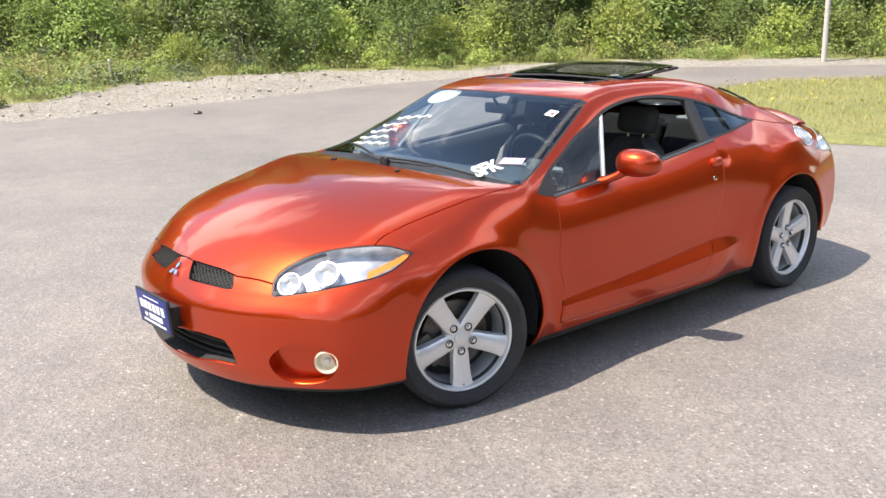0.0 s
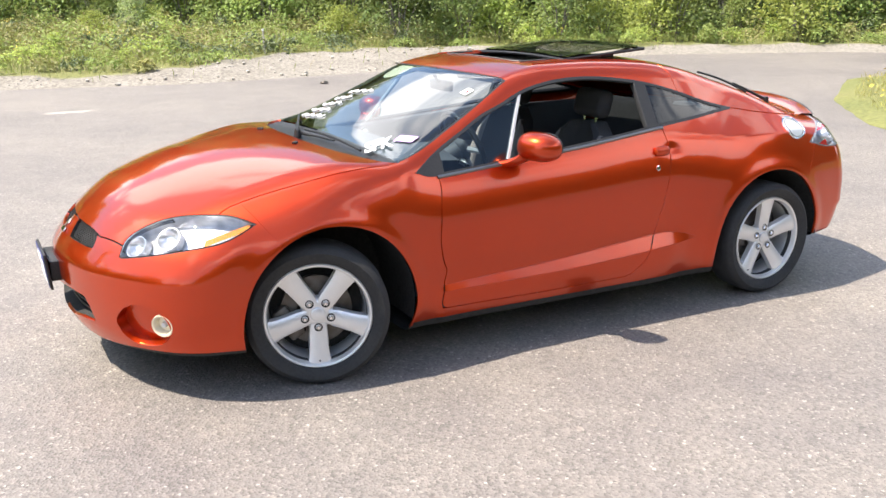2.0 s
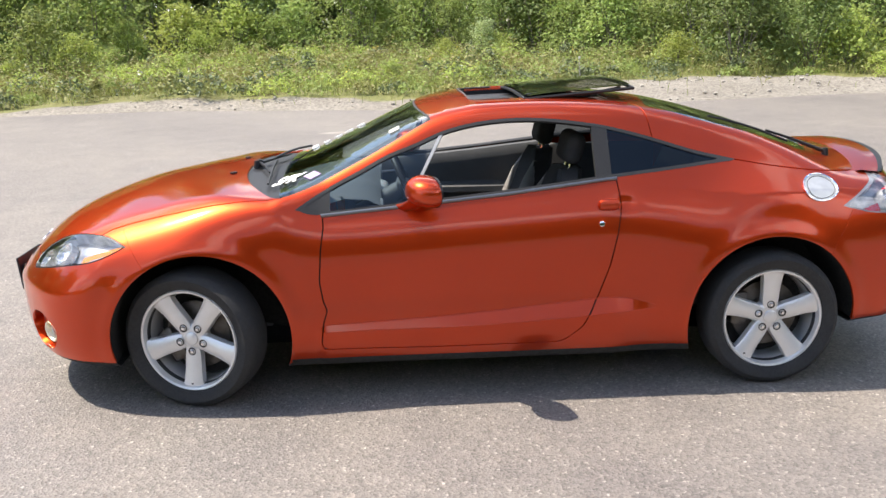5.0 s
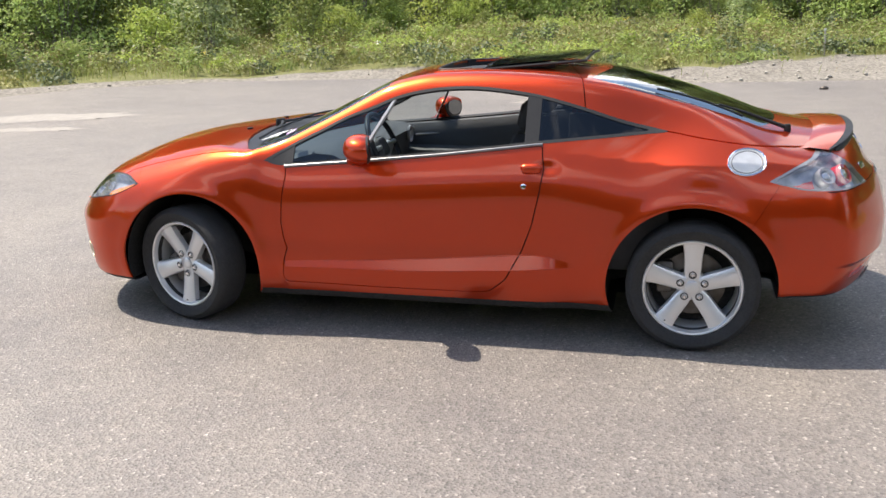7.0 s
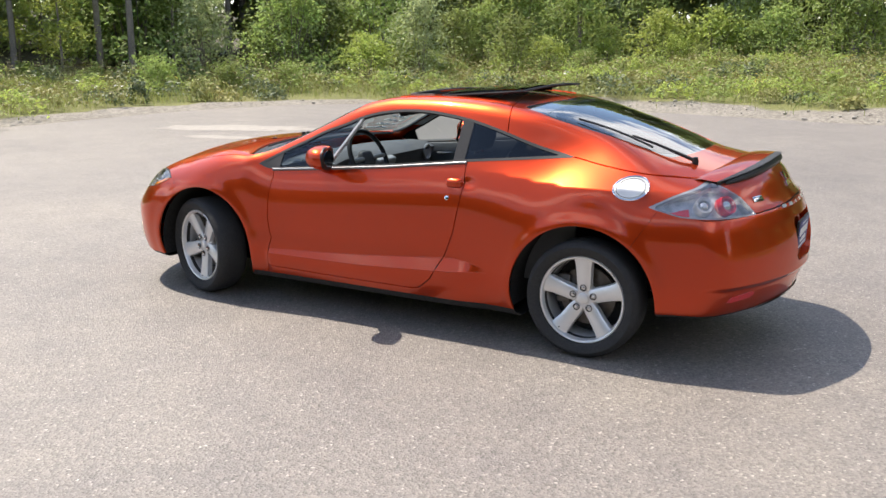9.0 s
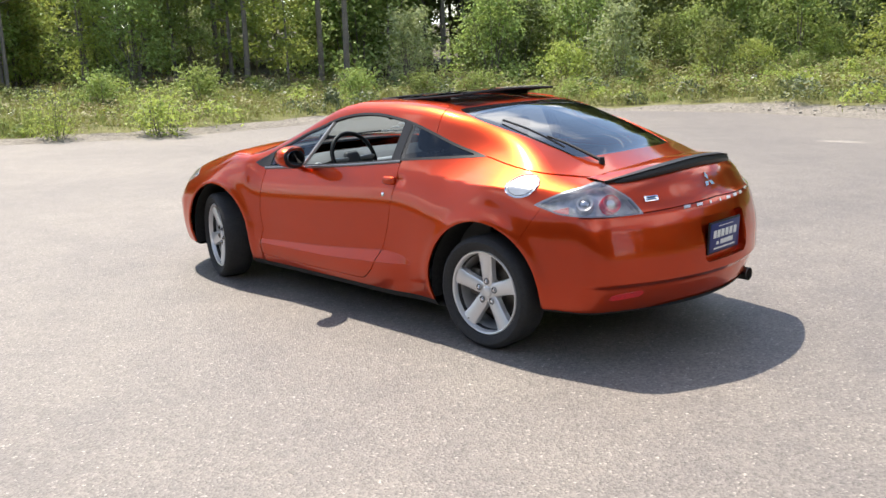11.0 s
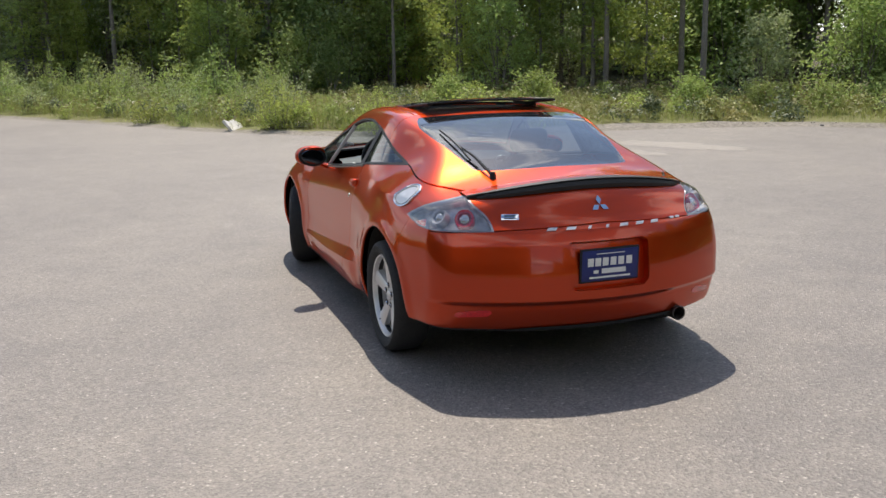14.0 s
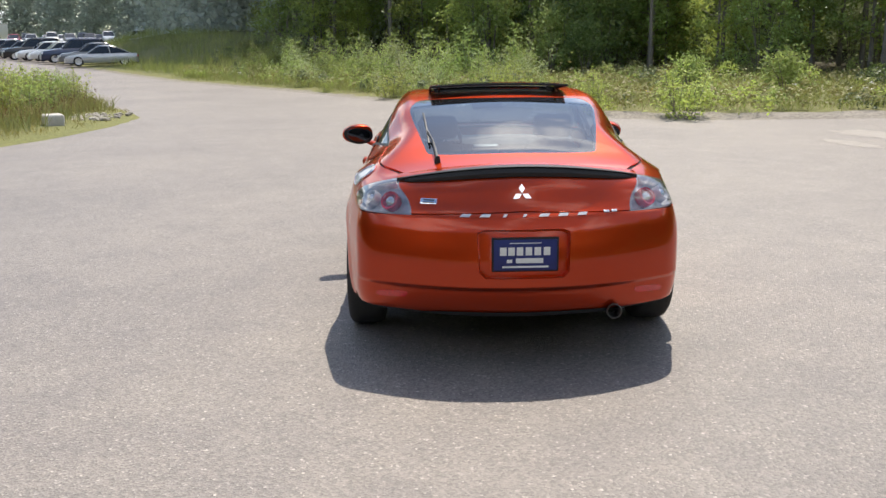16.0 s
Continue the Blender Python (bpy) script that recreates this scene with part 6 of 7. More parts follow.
STRAW = material("dry_grass", (0.42, 0.35, 0.16), 0.8, second=(0.24, 0.20, 0.09), scale=0.9, spread=0.3, back_light=0.25)
HEATH = material("low_heath_leaf", (0.23, 0.25, 0.085), 0.65, second=(0.29, 0.265, 0.095), scale=0.5, spread=0.4, back_light=0.25)
HEATHER = material("dark_heather_leaf", (0.13, 0.165, 0.075), 0.6, second=(0.10, 0.13, 0.06), scale=0.8, spread=0.35, back_light=0.2)
RUST = material("rusty_sorrel", (0.17, 0.075, 0.03), 0.8, second=(0.13, 0.08, 0.03), scale=1, spread=0.3)
BLOOM = material("yellow_bloom", (0.55, 0.42, 0.03), 0.7, second=(0.5, 0.36, 0.03), scale=5, spread=0.2)
WHITE_BLOOM = material("white_bloom", (0.62, 0.62, 0.56), 0.7, second=(0.5, 0.52, 0.45), scale=5, spread=0.2)


def diamonds(centres, size, up=0.15, narrow=0.5, out=None):
    """Leaves as bent diamonds about their centres: an array of (n, 4, 3)."""
    n = len(centres)
    face = rng.normal(size=(n, 3)) * 0.62 + (0 if out is None else np.asarray(out) * 0.5)
    face[:, 2] += 0.45 + up
    face /= np.linalg.norm(face, axis=1, keepdims=True) + 1e-9
    a = np.cross(face, rng.normal(size=(n, 3)))
    a /= np.linalg.norm(a, axis=1, keepdims=True) + 1e-9
    b = np.cross(face, a)
    s = (np.asarray(size) * (0.65 + 0.7 * rng.random(n)))[:, None]
    c = np.cross(a, b) * s * 0.12
    return np.stack([centres - a * s / 2, centres + b * s * narrow / 2 + c, centres + a * s / 2, centres - b * s * narrow / 2 + c], 1)


def blades(feet, tall, wide, lean=0.25):
    """Grass blades: narrow bent triangles standing on their feet, as (n, 4, 3)."""
    n = len(feet)
    h = (tall * (0.5 + 0.8 * rng.random(n)))[:, None]
    turn = rng.random(n) * 2 * np.pi
    side = np.stack([np.cos(turn), np.sin(turn), 0 * turn], -1) * (wide * (0.6 + 0.8 * rng.random(n)))[:, None]
    bend = np.concatenate([rng.normal(size=(n, 2)) * lean, np.ones((n, 1))], 1)
    mid = feet + bend * [0.45, 0.45, 1] * h * 0.55
    return np.stack([feet - side, mid - side * 0.2, feet + bend * h, mid + side], 1)


def leaf_mesh(name, quads):
    q = np.concatenate(quads) if isinstance(quads, list) else quads
    me = bpy.data.meshes.new(name)
    n = len(q)
    me.vertices.add(4 * n), me.loops.add(4 * n), me.polygons.add(n)
    me.vertices.foreach_set("co", q.reshape(-1))
    me.loops.foreach_set("vertex_index", np.arange(4 * n))
    me.polygons.foreach_set("loop_start", np.arange(n) * 4)
    me.update(calc_edges=True)
    return me


def leaves_on(ob_name, quads, mat, parent=None, label=""):
    me = leaf_mesh(ob_name, quads)
    me.materials.append(mat)
    ob = new(ob_name, me)
    ob.parent = parent
    return tagged(ob, label)


def make_shrub(height_m, spread_m, mat, label, clumps=46, each=48, leaf=0.12, upright=0.0, stem=1.0, puff=1.0):
    """A shrub: a few stems, and leaf clumps that fill an uneven dome down to the ground."""
    top = thing("shrub", label, "shrub")
    stems = bmesh.new()
    puffs = []
    for k in range(7):
        a = rng.random() * 2 * math.pi
        r = spread_m * (0.25 + 0.55 * rng.random())
        h = height_m * (0.55 + 0.45 * rng.random())
        end = Vector((r * math.cos(a), r * math.sin(a), h))
        path = [Vector((0.06 * math.cos(a), 0.06 * math.sin(a), -0.05)), end * 0.4 + Vector((0, 0, 0.1)), end * 0.75, end * 0.98]
        bm_tube(path, [0.022 * stem, 0.015 * stem, 0.010 * stem, 0.004 * stem], 5, bm=stems)
    part("stem", stems, BARK, top)
    for k in range(clumps):
        u = rng.random() ** 0.75
        a = rng.random() * 2 * math.pi
        z = height_m * (0.06 + 0.92 * u)
        lobe = 1 + 0.28 * math.sin(3 * a + k % 3) + 0.15 * rng.normal()
        r = spread_m * max(0.12, (1 - (u * (1 - 0.25 * upright)) ** 2.2)) * lobe * (0.45 + 0.55 * rng.random() ** 0.5)
        c = np.array([r * math.cos(a), r * math.sin(a), z])
        size = puff * (0.16 + 0.15 * rng.random())
        p = c + rng.normal(size=(each, 3)) * size * [1, 1, 0.75]
        p[:, 2] = np.maximum(p[:, 2], 0.02)
        puffs.append(diamonds(p, leaf, out=np.array([math.cos(a), math.sin(a), 0.5]) * 0.9))
    # loose sprays that break the outline
    for k in range(9):
        a = rng.random() * 2 * math.pi
        r0 = spread_m * (0.3 + 0.5 * rng.random())
        foot = np.array([r0 * math.cos(a), r0 * math.sin(a), height_m * (0.5 + 0.4 * rng.random())])
        tip = foot + np.array([0.25 * math.cos(a), 0.25 * math.sin(a), 0.25 + 0.3 * rng.random()])
        s = rng.random((22, 1))
        puffs.append(diamonds(foot + (tip - foot) * s + rng.normal(size=(22, 3)) * 0.035, leaf * 0.9))
    leaves_on("crown", puffs, mat, top)
    return top


def make_weed(height_m, spread_m, mat, label, stems=12, each=46, leaf=0.07):
    """A tall weed or sapling tuft: leaning stems of uneven height, leafy along their length."""
    top = thing("weed", label, "weed")
    stalks, puffs = bmesh.new(), []
    for k in range(stems):
        a, r0 = rng.random() * 2 * math.pi, spread_m * rng.random() ** 0.6
        h = height_m * (0.35 + 0.65 * rng.random() ** 1.2)
        foot = np.array([0.45 * r0 * math.cos(a), 0.45 * r0 * math.sin(a), -0.03])
        tip = np.array([r0 * math.cos(a), r0 * math.sin(a), h]) + np.append(rng.normal(size=2) * 0.08 * height_m, 0)
        bm_tube([Vector(foot), Vector((foot + tip) / 2 + [0, 0, 0.06 * h]), Vector(tip)], [0.006, 0.004, 0.002], 4, bm=stalks)
        u = rng.random((each, 1)) ** 0.75
        swell = 0.10 * height_m * (0.35 + 1.1 * (1 - u))
        puffs.append(diamonds(foot + (tip - foot) * u + rng.normal(size=(each, 3)) * swell * [1, 1, 0.5] + [0, 0, 0.05], leaf * (1.25 - 0.5 * u[:, 0]), up=0.3, narrow=0.42))
    tagged(part("stem", stalks, BARK, top), kind="stuff")
    leaves_on("crown", puffs, mat, top)
    return top


def make_tree(tall, mat, label, clear=2.0, reach=1.9, leaf=0.20, clumps=60, each=46, girth=0.13):
    """A tall woodland tree: tapered trunk, limbs, and leaf clumps round the limbs."""
    top = thing("tree", label, "tree")
    bm = bmesh.new()
    lean = rng.normal(size=2) * 0.02 * tall
    bm_tube([Vector((lean[0] * u * u + 0.05 * math.sin(5 * u), lean[1] * u * u, tall * u - 0.1)) for u in np.linspace(0, 1, 8)],
            [girth * (1.15 - 1.05 * u) for u in np.linspace(0, 1, 8)], 9, bm=bm)
    puffs = []
    for k in range(16):
        u = (clear + (tall - clear) * (k + rng.random()) / 16.5) / tall
        a = k * 2.4 + rng.random()
        L = reach * (1.15 - 0.75 * u) * (0.6 + 0.6 * rng.random())
        foot = Vector((lean[0] * u * u, lean[1] * u * u, tall * u))
        tip = foot + Vector((L * math.cos(a), L * math.sin(a), 0.3 * L))
        bm_tube([foot, foot.lerp(tip, 0.5) + Vector((0, 0, -0.06 * L)), tip], [girth * 0.35 * (1.2 - u), girth * 0.2 * (1.2 - u), 0.008], 5, bm=bm)
        for j in range(clumps // 16 + 1):
            s = 0.35 + 0.65 * rng.random()
            c = np.array(foot.lerp(tip, s)) + rng.normal(size=3) * 0.22
            puffs.append(diamonds(c + rng.normal(size=(each, 3)) * [0.18 * reach, 0.18 * reach, 0.12 * reach], leaf))
    part("trunk", bm, BARK, top, "grey-brown bark")
    leaves_on("crown", puffs, mat, top)
    return top


def make_conifer(tall, label):
    top = thing("tree", label, "tree")
    bm = bmesh.new()
    bm_tube([Vector((0.03 * math.sin(4 * u), 0, tall * u - 0.1)) for u in np.linspace(0, 1, 7)], [0.14 * (1.1 - u) + 0.01 for u in np.linspace(0, 1, 7)], 8, bm=bm)
    puffs = []
    for k in range(58):
        u = 0.16 + 0.82 * k / 58
        a = k * 2.399
        L = 1.75 * (1.02 - u) + 0.15
        foot = np.array([0, 0, tall * u])
        tip = foot + np.array([L * math.cos(a), L * math.sin(a), -0.22 * L])
        bm_tube([Vector(foot), Vector(tip)], [0.02, 0.005], 4, bm=bm)
        s = rng.random((46, 1)) ** 0.8
        side = np.array([-math.sin(a), math.cos(a), 0])
        p = foot + (tip - foot) * s + side * rng.normal(size=(46, 1)) * 0.22 * (1.1 - s) + rng.normal(size=(46, 3)) * 0.05
        puffs.append(diamonds(p, 0.20, narrow=0.28, out=(tip - foot) / L * 0.9))
    part("trunk", bm, BARK, top, "scaly grey-brown bark")
    leaves_on("crown", puffs, NEEDLE, top)
    return top


def grow(kinds, x, y, low=0.8, high=1.2, group=""):
    """Sets a copy of one of the kinds at a place, turned and sized by chance."""
    k = kinds[int(rng.integers(len(kinds)))]
    s = low + (high - low) * rng.random()
    m = Matrix.Translation((x, y, float(height(np.array([x]), np.array([y]))[0]) - 0.03)) @ Matrix.Rotation(rng.random() * 6.28, 4, "Z")
    ob = copy_thing(k, m)
    ob.scale = (s * (0.9 + 0.25 * rng.random()), s * (0.9 + 0.25 * rng.random()), s)
    if group:
        ob["group"] = group
    return ob


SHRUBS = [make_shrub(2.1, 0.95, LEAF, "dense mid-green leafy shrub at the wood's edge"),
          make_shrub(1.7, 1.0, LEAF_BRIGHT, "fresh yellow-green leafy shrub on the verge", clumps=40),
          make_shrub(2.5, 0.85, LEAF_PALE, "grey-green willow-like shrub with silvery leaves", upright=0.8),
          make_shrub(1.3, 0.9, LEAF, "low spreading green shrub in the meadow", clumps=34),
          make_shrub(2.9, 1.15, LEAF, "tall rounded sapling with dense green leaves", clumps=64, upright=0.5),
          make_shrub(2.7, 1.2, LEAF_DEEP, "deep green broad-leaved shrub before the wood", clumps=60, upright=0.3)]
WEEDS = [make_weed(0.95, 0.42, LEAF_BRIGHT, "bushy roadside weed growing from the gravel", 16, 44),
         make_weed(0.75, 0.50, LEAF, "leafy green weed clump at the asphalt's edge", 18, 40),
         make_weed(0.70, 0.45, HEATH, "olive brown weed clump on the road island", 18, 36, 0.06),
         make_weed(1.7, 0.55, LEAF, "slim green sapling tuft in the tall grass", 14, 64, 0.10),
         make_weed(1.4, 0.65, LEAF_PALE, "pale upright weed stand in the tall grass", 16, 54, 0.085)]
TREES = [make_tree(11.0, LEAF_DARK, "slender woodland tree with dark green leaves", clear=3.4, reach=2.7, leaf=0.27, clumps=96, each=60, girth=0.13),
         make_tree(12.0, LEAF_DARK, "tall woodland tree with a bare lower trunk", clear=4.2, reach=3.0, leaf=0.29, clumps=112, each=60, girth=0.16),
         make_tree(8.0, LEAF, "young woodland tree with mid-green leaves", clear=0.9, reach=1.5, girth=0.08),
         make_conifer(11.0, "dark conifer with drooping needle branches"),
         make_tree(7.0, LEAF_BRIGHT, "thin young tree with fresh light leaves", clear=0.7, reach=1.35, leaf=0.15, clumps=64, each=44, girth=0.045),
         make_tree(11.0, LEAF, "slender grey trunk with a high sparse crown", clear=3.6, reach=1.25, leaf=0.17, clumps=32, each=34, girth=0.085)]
line = np.array(EDGE)
steps_ = np.concatenate([[0], np.cumsum(np.hypot(*np.diff(line, axis=0).T))])


def on_edge(s, away):
    """A place along the wood's edge, s metres on and some metres behind it."""
    x, y = np.interp(s, steps_, line[:, 0]), np.interp(s, steps_, line[:, 1])
    x2, y2 = np.interp(s + 0.5, steps_, line[:, 0]), np.interp(s + 0.5, steps_, line[:, 1])
    x1, y1 = np.interp(s - 0.5, steps_, line[:, 0]), np.interp(s - 0.5, steps_, line[:, 1])
    L = math.hypot(x2 - x1, y2 - y1)
    return float(x + (y2 - y1) / L * away), float(y - (x2 - x1) / L * away)


total = float(steps_[-1])
wood_x = lambda s: float(np.interp(s, steps_, line[:, 0]))
s = 0.5
while s < total - 1:
    x = wood_x(s)
    open_wood = x > 16.5
    if not open_wood or rng.random() < 0.10:
        px, py = on_edge(s + rng.normal() * 0.3, rng.random() * 1.6 - 0.2)
        grow([SHRUBS[0], SHRUBS[5], SHRUBS[4]] if open_wood or x > 14 else [SHRUBS[5], SHRUBS[5], SHRUBS[0]] if x < -3 else SHRUBS[:3] + SHRUBS[4:5], px, py, 0.65, 1.25, "shrubs along the wood")
    if rng.random() < 0.45 and not open_wood and not -9 < x < 14:
        px, py = on_edge(s + rng.normal() * 0.5, -1.2 - 1.3 * rng.random())
        grow([SHRUBS[3], SHRUBS[1]], px, py, 0.6, 1.0, "shrubs along the wood")
    for away in (2.6, 4.4):
        if rng.random() < (0.2 if open_wood else 0.7 if away < 3 else 0.4):
            px, py = on_edge(s + rng.normal() * 0.5, away + 1.2 * rng.random())
            grow(SHRUBS if x > -3 else [SHRUBS[0], SHRUBS[4], SHRUBS[5], SHRUBS[5]], px, py, 0.9, 1.35 + 0.1 * away, "shrubs along the wood")
    s += 1.45
for row, (pitch, back) in enumerate(((2.6, 3.4), (2.8, 6.6), (3.2, 9.6), (3.2, 13.5))):
    s = 1.0 + row * 0.7
    while s < total - 1:
        # the wood stands back behind a bank of shrubs, but comes up to the grass beside the road
        bank = 3.0 * (1 - float(step((wood_x(s) - 16.0) / 4.0))) + 4.0 * math.exp(-((wood_x(s) - 12.5) / 4.5) ** 2)
        px, py = on_edge(s + rng.normal() * 0.4, back + bank + rng.normal() * 0.6)
        grow([TREES[2], TREES[4], TREES[4], TREES[3]] if wood_x(s) > 18 else TREES[:4] if row else [TREES[0], TREES[1], TREES[3], TREES[3]], px, py, 0.85, 1.08, "trees of the wood")
        s += pitch * (0.75 + 0.5 * rng.random()) * (2.5 if wood_x(s) > 17 else 1.0)
# thin young trees that catch the light among the trunks beside the road
for n in range(44):
    s = float(np.interp(17 + 26 * rng.random(), line[:, 0][-13:], steps_[-13:]))
    px, py = on_edge(s, 1.5 + 9.0 * rng.random())
    grow([TREES[4], TREES[4], TREES[2]], px, py, 0.6, 1.1, "trees of the wood")
for n in range(46):
    s = float(np.interp(18 + 30 * rng.random(), line[:, 0][-13:], steps_[-13:]))
    px, py = on_edge(s, 1.0 + 11.0 * rng.random())
    grow([TREES[5]], px, py, 0.8, 1.15, "trees of the wood")
# light saplings in the gaps of the wood
for n in range(46):
    px, py = on_edge(3 + (total - 6) * rng.random(), 3.0 + 6.5 * rng.random())
    grow([SHRUBS[1], SHRUBS[2], SHRUBS[4]], px, py, 1.0, 1.9, "saplings among the trees")
# lone saplings and bushes that stand clear of the wood
for kind, x, y, size in ((4, 15.8, -18.5, 1.08), (2, 17.4, -16.3, 1.0), (2, 12.2, -20.4, 1.0), (0, 9.8, -22.0, 0.95), (3, 14.0, -13.6, 0.6), (3, 15.4, -12.4, 0.7), (3, 13.2, -15.0, 0.55),
                         (5, -13.6, -18.6, 1.0), (5, -11.2, -20.0, 0.9), (5, -9.4, -20.6, 1.0), (5, -16.8, -17.2, 1.0), (1, -19.8, -15.4, 1.1), (3, 17.8, -9.0, 0.8), (3, 19.5, -7.0, 0.7)):
    k = SHRUBS[kind]
    ob = copy_thing(k, Matrix.Translation((x, y, float(height(np.array([x]), np.array([y]))[0]) - 0.03)) @ Matrix.Rotation(rng.random() * 6, 4, "Z"))
    ob.scale = (size,) * 3
# young saplings in the tall grass before the wood, and scattered bushes in the meadow
for n in range(120):
    x, y = 21 + 22 * rng.random(), -3.5 + 11.5 * rng.random()
    d = float(off_road(np.array([x]), np.array([y]))[0])
    w = float(inside(wood, np.array([x]), np.array([y]))[0])
    if d > 1.6 and 0 < w < 8 and float(inside(isle_b, np.array([x]), np.array([y]))[0]) > 0:
        grow([WEEDS[3], WEEDS[3], WEEDS[4]], x, y, 0.6, 1.3, "saplings in the tall grass")
for n in range(40):
    x, y = -12 + 26 * rng.random(), -31 + 9 * rng.random()
    w = float(inside(wood, np.array([x]), np.array([y]))[0])
    if 0 < w < 4 and float(off_road(np.array([x]), np.array([y]))[0]) > 5.5:
        grow([SHRUBS[0], SHRUBS[1], SHRUBS[2], SHRUBS[3], SHRUBS[3]], x, y, 0.35, 0.75, "bushes in the meadow")
for x, y, size in ((15.8, -1.4, 1.1), (13.6, -3.2, 1.15), (12.45, -4.8, 1.1), (16.3, -1.7, 1.0), (16.0, -1.3, 0.7), (18.6, 0.5, 0.6), (20.6, 1.3, 1.0), (18.2, -0.8, 0.8), (24.6, 3.6, 0.7), (9.6, 8.9, 0.9), (10.4, 9.4, 1.1), (14.4, 9.2, 1.05), (15.4, 9.0, 0.9), (14.9, 9.9, 1.2), (16.2, 9.9, 1.1), (11.6, 9.8, 1.2), (13.2, 10.2, 1.2), (12.4, 9.6, 1.0), (9.8, 10.2, 1.2), (17.2, 10.8, 1.2), (18.4, 11.2, 1.0), (13.9, 8.6, 0.8), (19.6, 12.2, 1.1), (11.0, 10.8, 1.3)):
    ob = copy_thing(WEEDS[2 if y > 6 and rng.random() < 0.8 else int(rng.integers(2))], Matrix.Translation((x, y, float(height(np.array([x]), np.array([y]))[0]) + (0.10 if y > 6 else -0.02))) @ Matrix.Rotation(rng.random() * 6, 4, "Z"))
    ob.scale = (size * (0.8 + 0.9 * rng.random()), size * (0.8 + 0.9 * rng.random()), size * (0.65 + 0.5 * rng.random()))
    ob["group"] = "weeds at the asphalt's edge"
for n in range(150):
    # a thicket of weeds over the road island
    x, y = 8.5 + 15 * rng.random(), 8.0 + 8 * rng.random()
    if float(inside(isle_b, np.array([x]), np.array([y]))[0]) < -0.75 and math.hypot(x - 14.0, (y - 7.5) * 2) > 1.4:
        ob = grow([WEEDS[2], WEEDS[2], WEEDS[0], WEEDS[1], WEEDS[1]], x, y, 0.75, 1.35, "weeds on the road island")
        ob.location.z = float(fall(x)) + 0.10
for k in SHRUBS + WEEDS + TREES:
    # the patterns themselves take a place at the back of the wood
    px, py = on_edge(12 + 0.052 * total * (SHRUBS + WEEDS + TREES).index(k), 5.6)
    k.matrix_basis = Matrix.Translation((px, py, float(height(np.array([px]), np.array([py]))[0]) - 0.03))

# far woods close the view behind the first rows, beyond the parked cars, and behind the camera
def woods_band(n, ends, depth, tall, leaf):
    """Leaf sprays filling a band of wood along a line, with crowns that swell and thin out."""
    ends = np.array(ends, float)
    run = np.concatenate([[0], np.cumsum(np.hypot(*np.diff(ends, axis=0).T))])
    s = rng.random(n) * run[-1]
    x, y = np.interp(s, run, ends[:, 0]), np.interp(s, run, ends[:, 1])
    way = np.gradient(ends, axis=0)
    wx, wy = np.interp(s, run, way[:, 0]), np.interp(s, run, way[:, 1])
    L = np.hypot(wx, wy)
    z = rng.random(n) ** 0.85 * tall
    swell = np.sin(s * 1.7 + 0.6 * np.sin(z * 0.9)) + np.sin(s * 0.61 + z * 0.35) + 0.8 * np.sin(z * 1.9 + s * 0.9)
    away = depth * (0.5 - 0.22 * swell + 0.35 * rng.normal(size=n))
    p = np.stack([x + wy / L * away, y - wx / L * away, z], -1)
    p[:, 2] += height(p[:, 0], p[:, 1])
    return diamonds(p, leaf, narrow=0.65)


behind = [on_edge(u, 11.5) for u in np.linspace(2, total - 2, 40) if wood_x(u) < 18]
glade = [on_edge(u, 15.0) for u in np.linspace(2, total - 2, 40) if wood_x(u) > 18]
# paler leaves here put the sun's backlight into the colour
tagged(leaves_on("far_woods", woods_band(70000, glade, 6.0, 12.0, 0.45), LEAF_PALE), "woods behind the slender roadside trees, backlight painted as paler leaves", "woods", kind="stuff")
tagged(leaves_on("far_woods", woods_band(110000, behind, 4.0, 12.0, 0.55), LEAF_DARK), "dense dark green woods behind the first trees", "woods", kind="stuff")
# woods round the car lot, their haze painted into the leaf colour
tagged(leaves_on("far_woods", woods_band(260000, [(50, 1), (58, 8), (66, 16), (80, 20), (110, 29), (160, 49), (178, 78), (165, 118)], 5.0, 21.0, 0.62), LEAF_HAZE_TINT),
       "grey-green woods round the parked cars, distance haze painted into the leaves", "woods", kind="stuff")
# unseen woods, added behind the camera and coloured dark to deepen reflections
tagged(leaves_on("far_woods", woods_band(190000, [(90, 112), (55, 70), (20, 62), (-20, 60), (-48, 40), (-48, 10)], 5.0, 21.0, 0.95), NEEDLE),
       "unseen dark woods behind the camera, added for the coupe's reflections", "woods", kind="stuff")


def scatter(n, box, keep):
    """Random places in a box (x0, y0, x1, y1) that pass keep(x, y)."""
    x, y = box[0] + (box[2] - box[0]) * rng.random(n), box[1] + (box[3] - box[1]) * rng.random(n)
    ok = keep(x, y)
    x, y = x[ok], y[ok]
    return np.stack([x, y, height(x, y)], -1)


meadow = lambda x, y: (off_road(x, y) > 0.25) & (rng.random(len(x)) > bare_ground(x, y) * 0.97) & (np.maximum(-inside(isle_a, x, y), -inside(isle_b, x, y)) < 0)
WIDE_BOX = (-30, -33, 48, 12)
meadow_wide = meadow
meadow = lambda x, y: meadow_wide(x, y) & (inside(wood, x, y) > -1.5)
feet = scatter(300000, WIDE_BOX, meadow)
feet = feet[rng.random(len(feet)) < np.clip(1.3 - np.hypot(feet[:, 0], feet[:, 1]) / 55, 0.3, 1)]
half = rng.random(len(feet)) < 0.88
tagged(leaves_on("meadow_grass", blades(feet[half], 0.27, 0.012), GRASS_BLADE), "rough green meadow grass on the verge", "grass", kind="stuff")
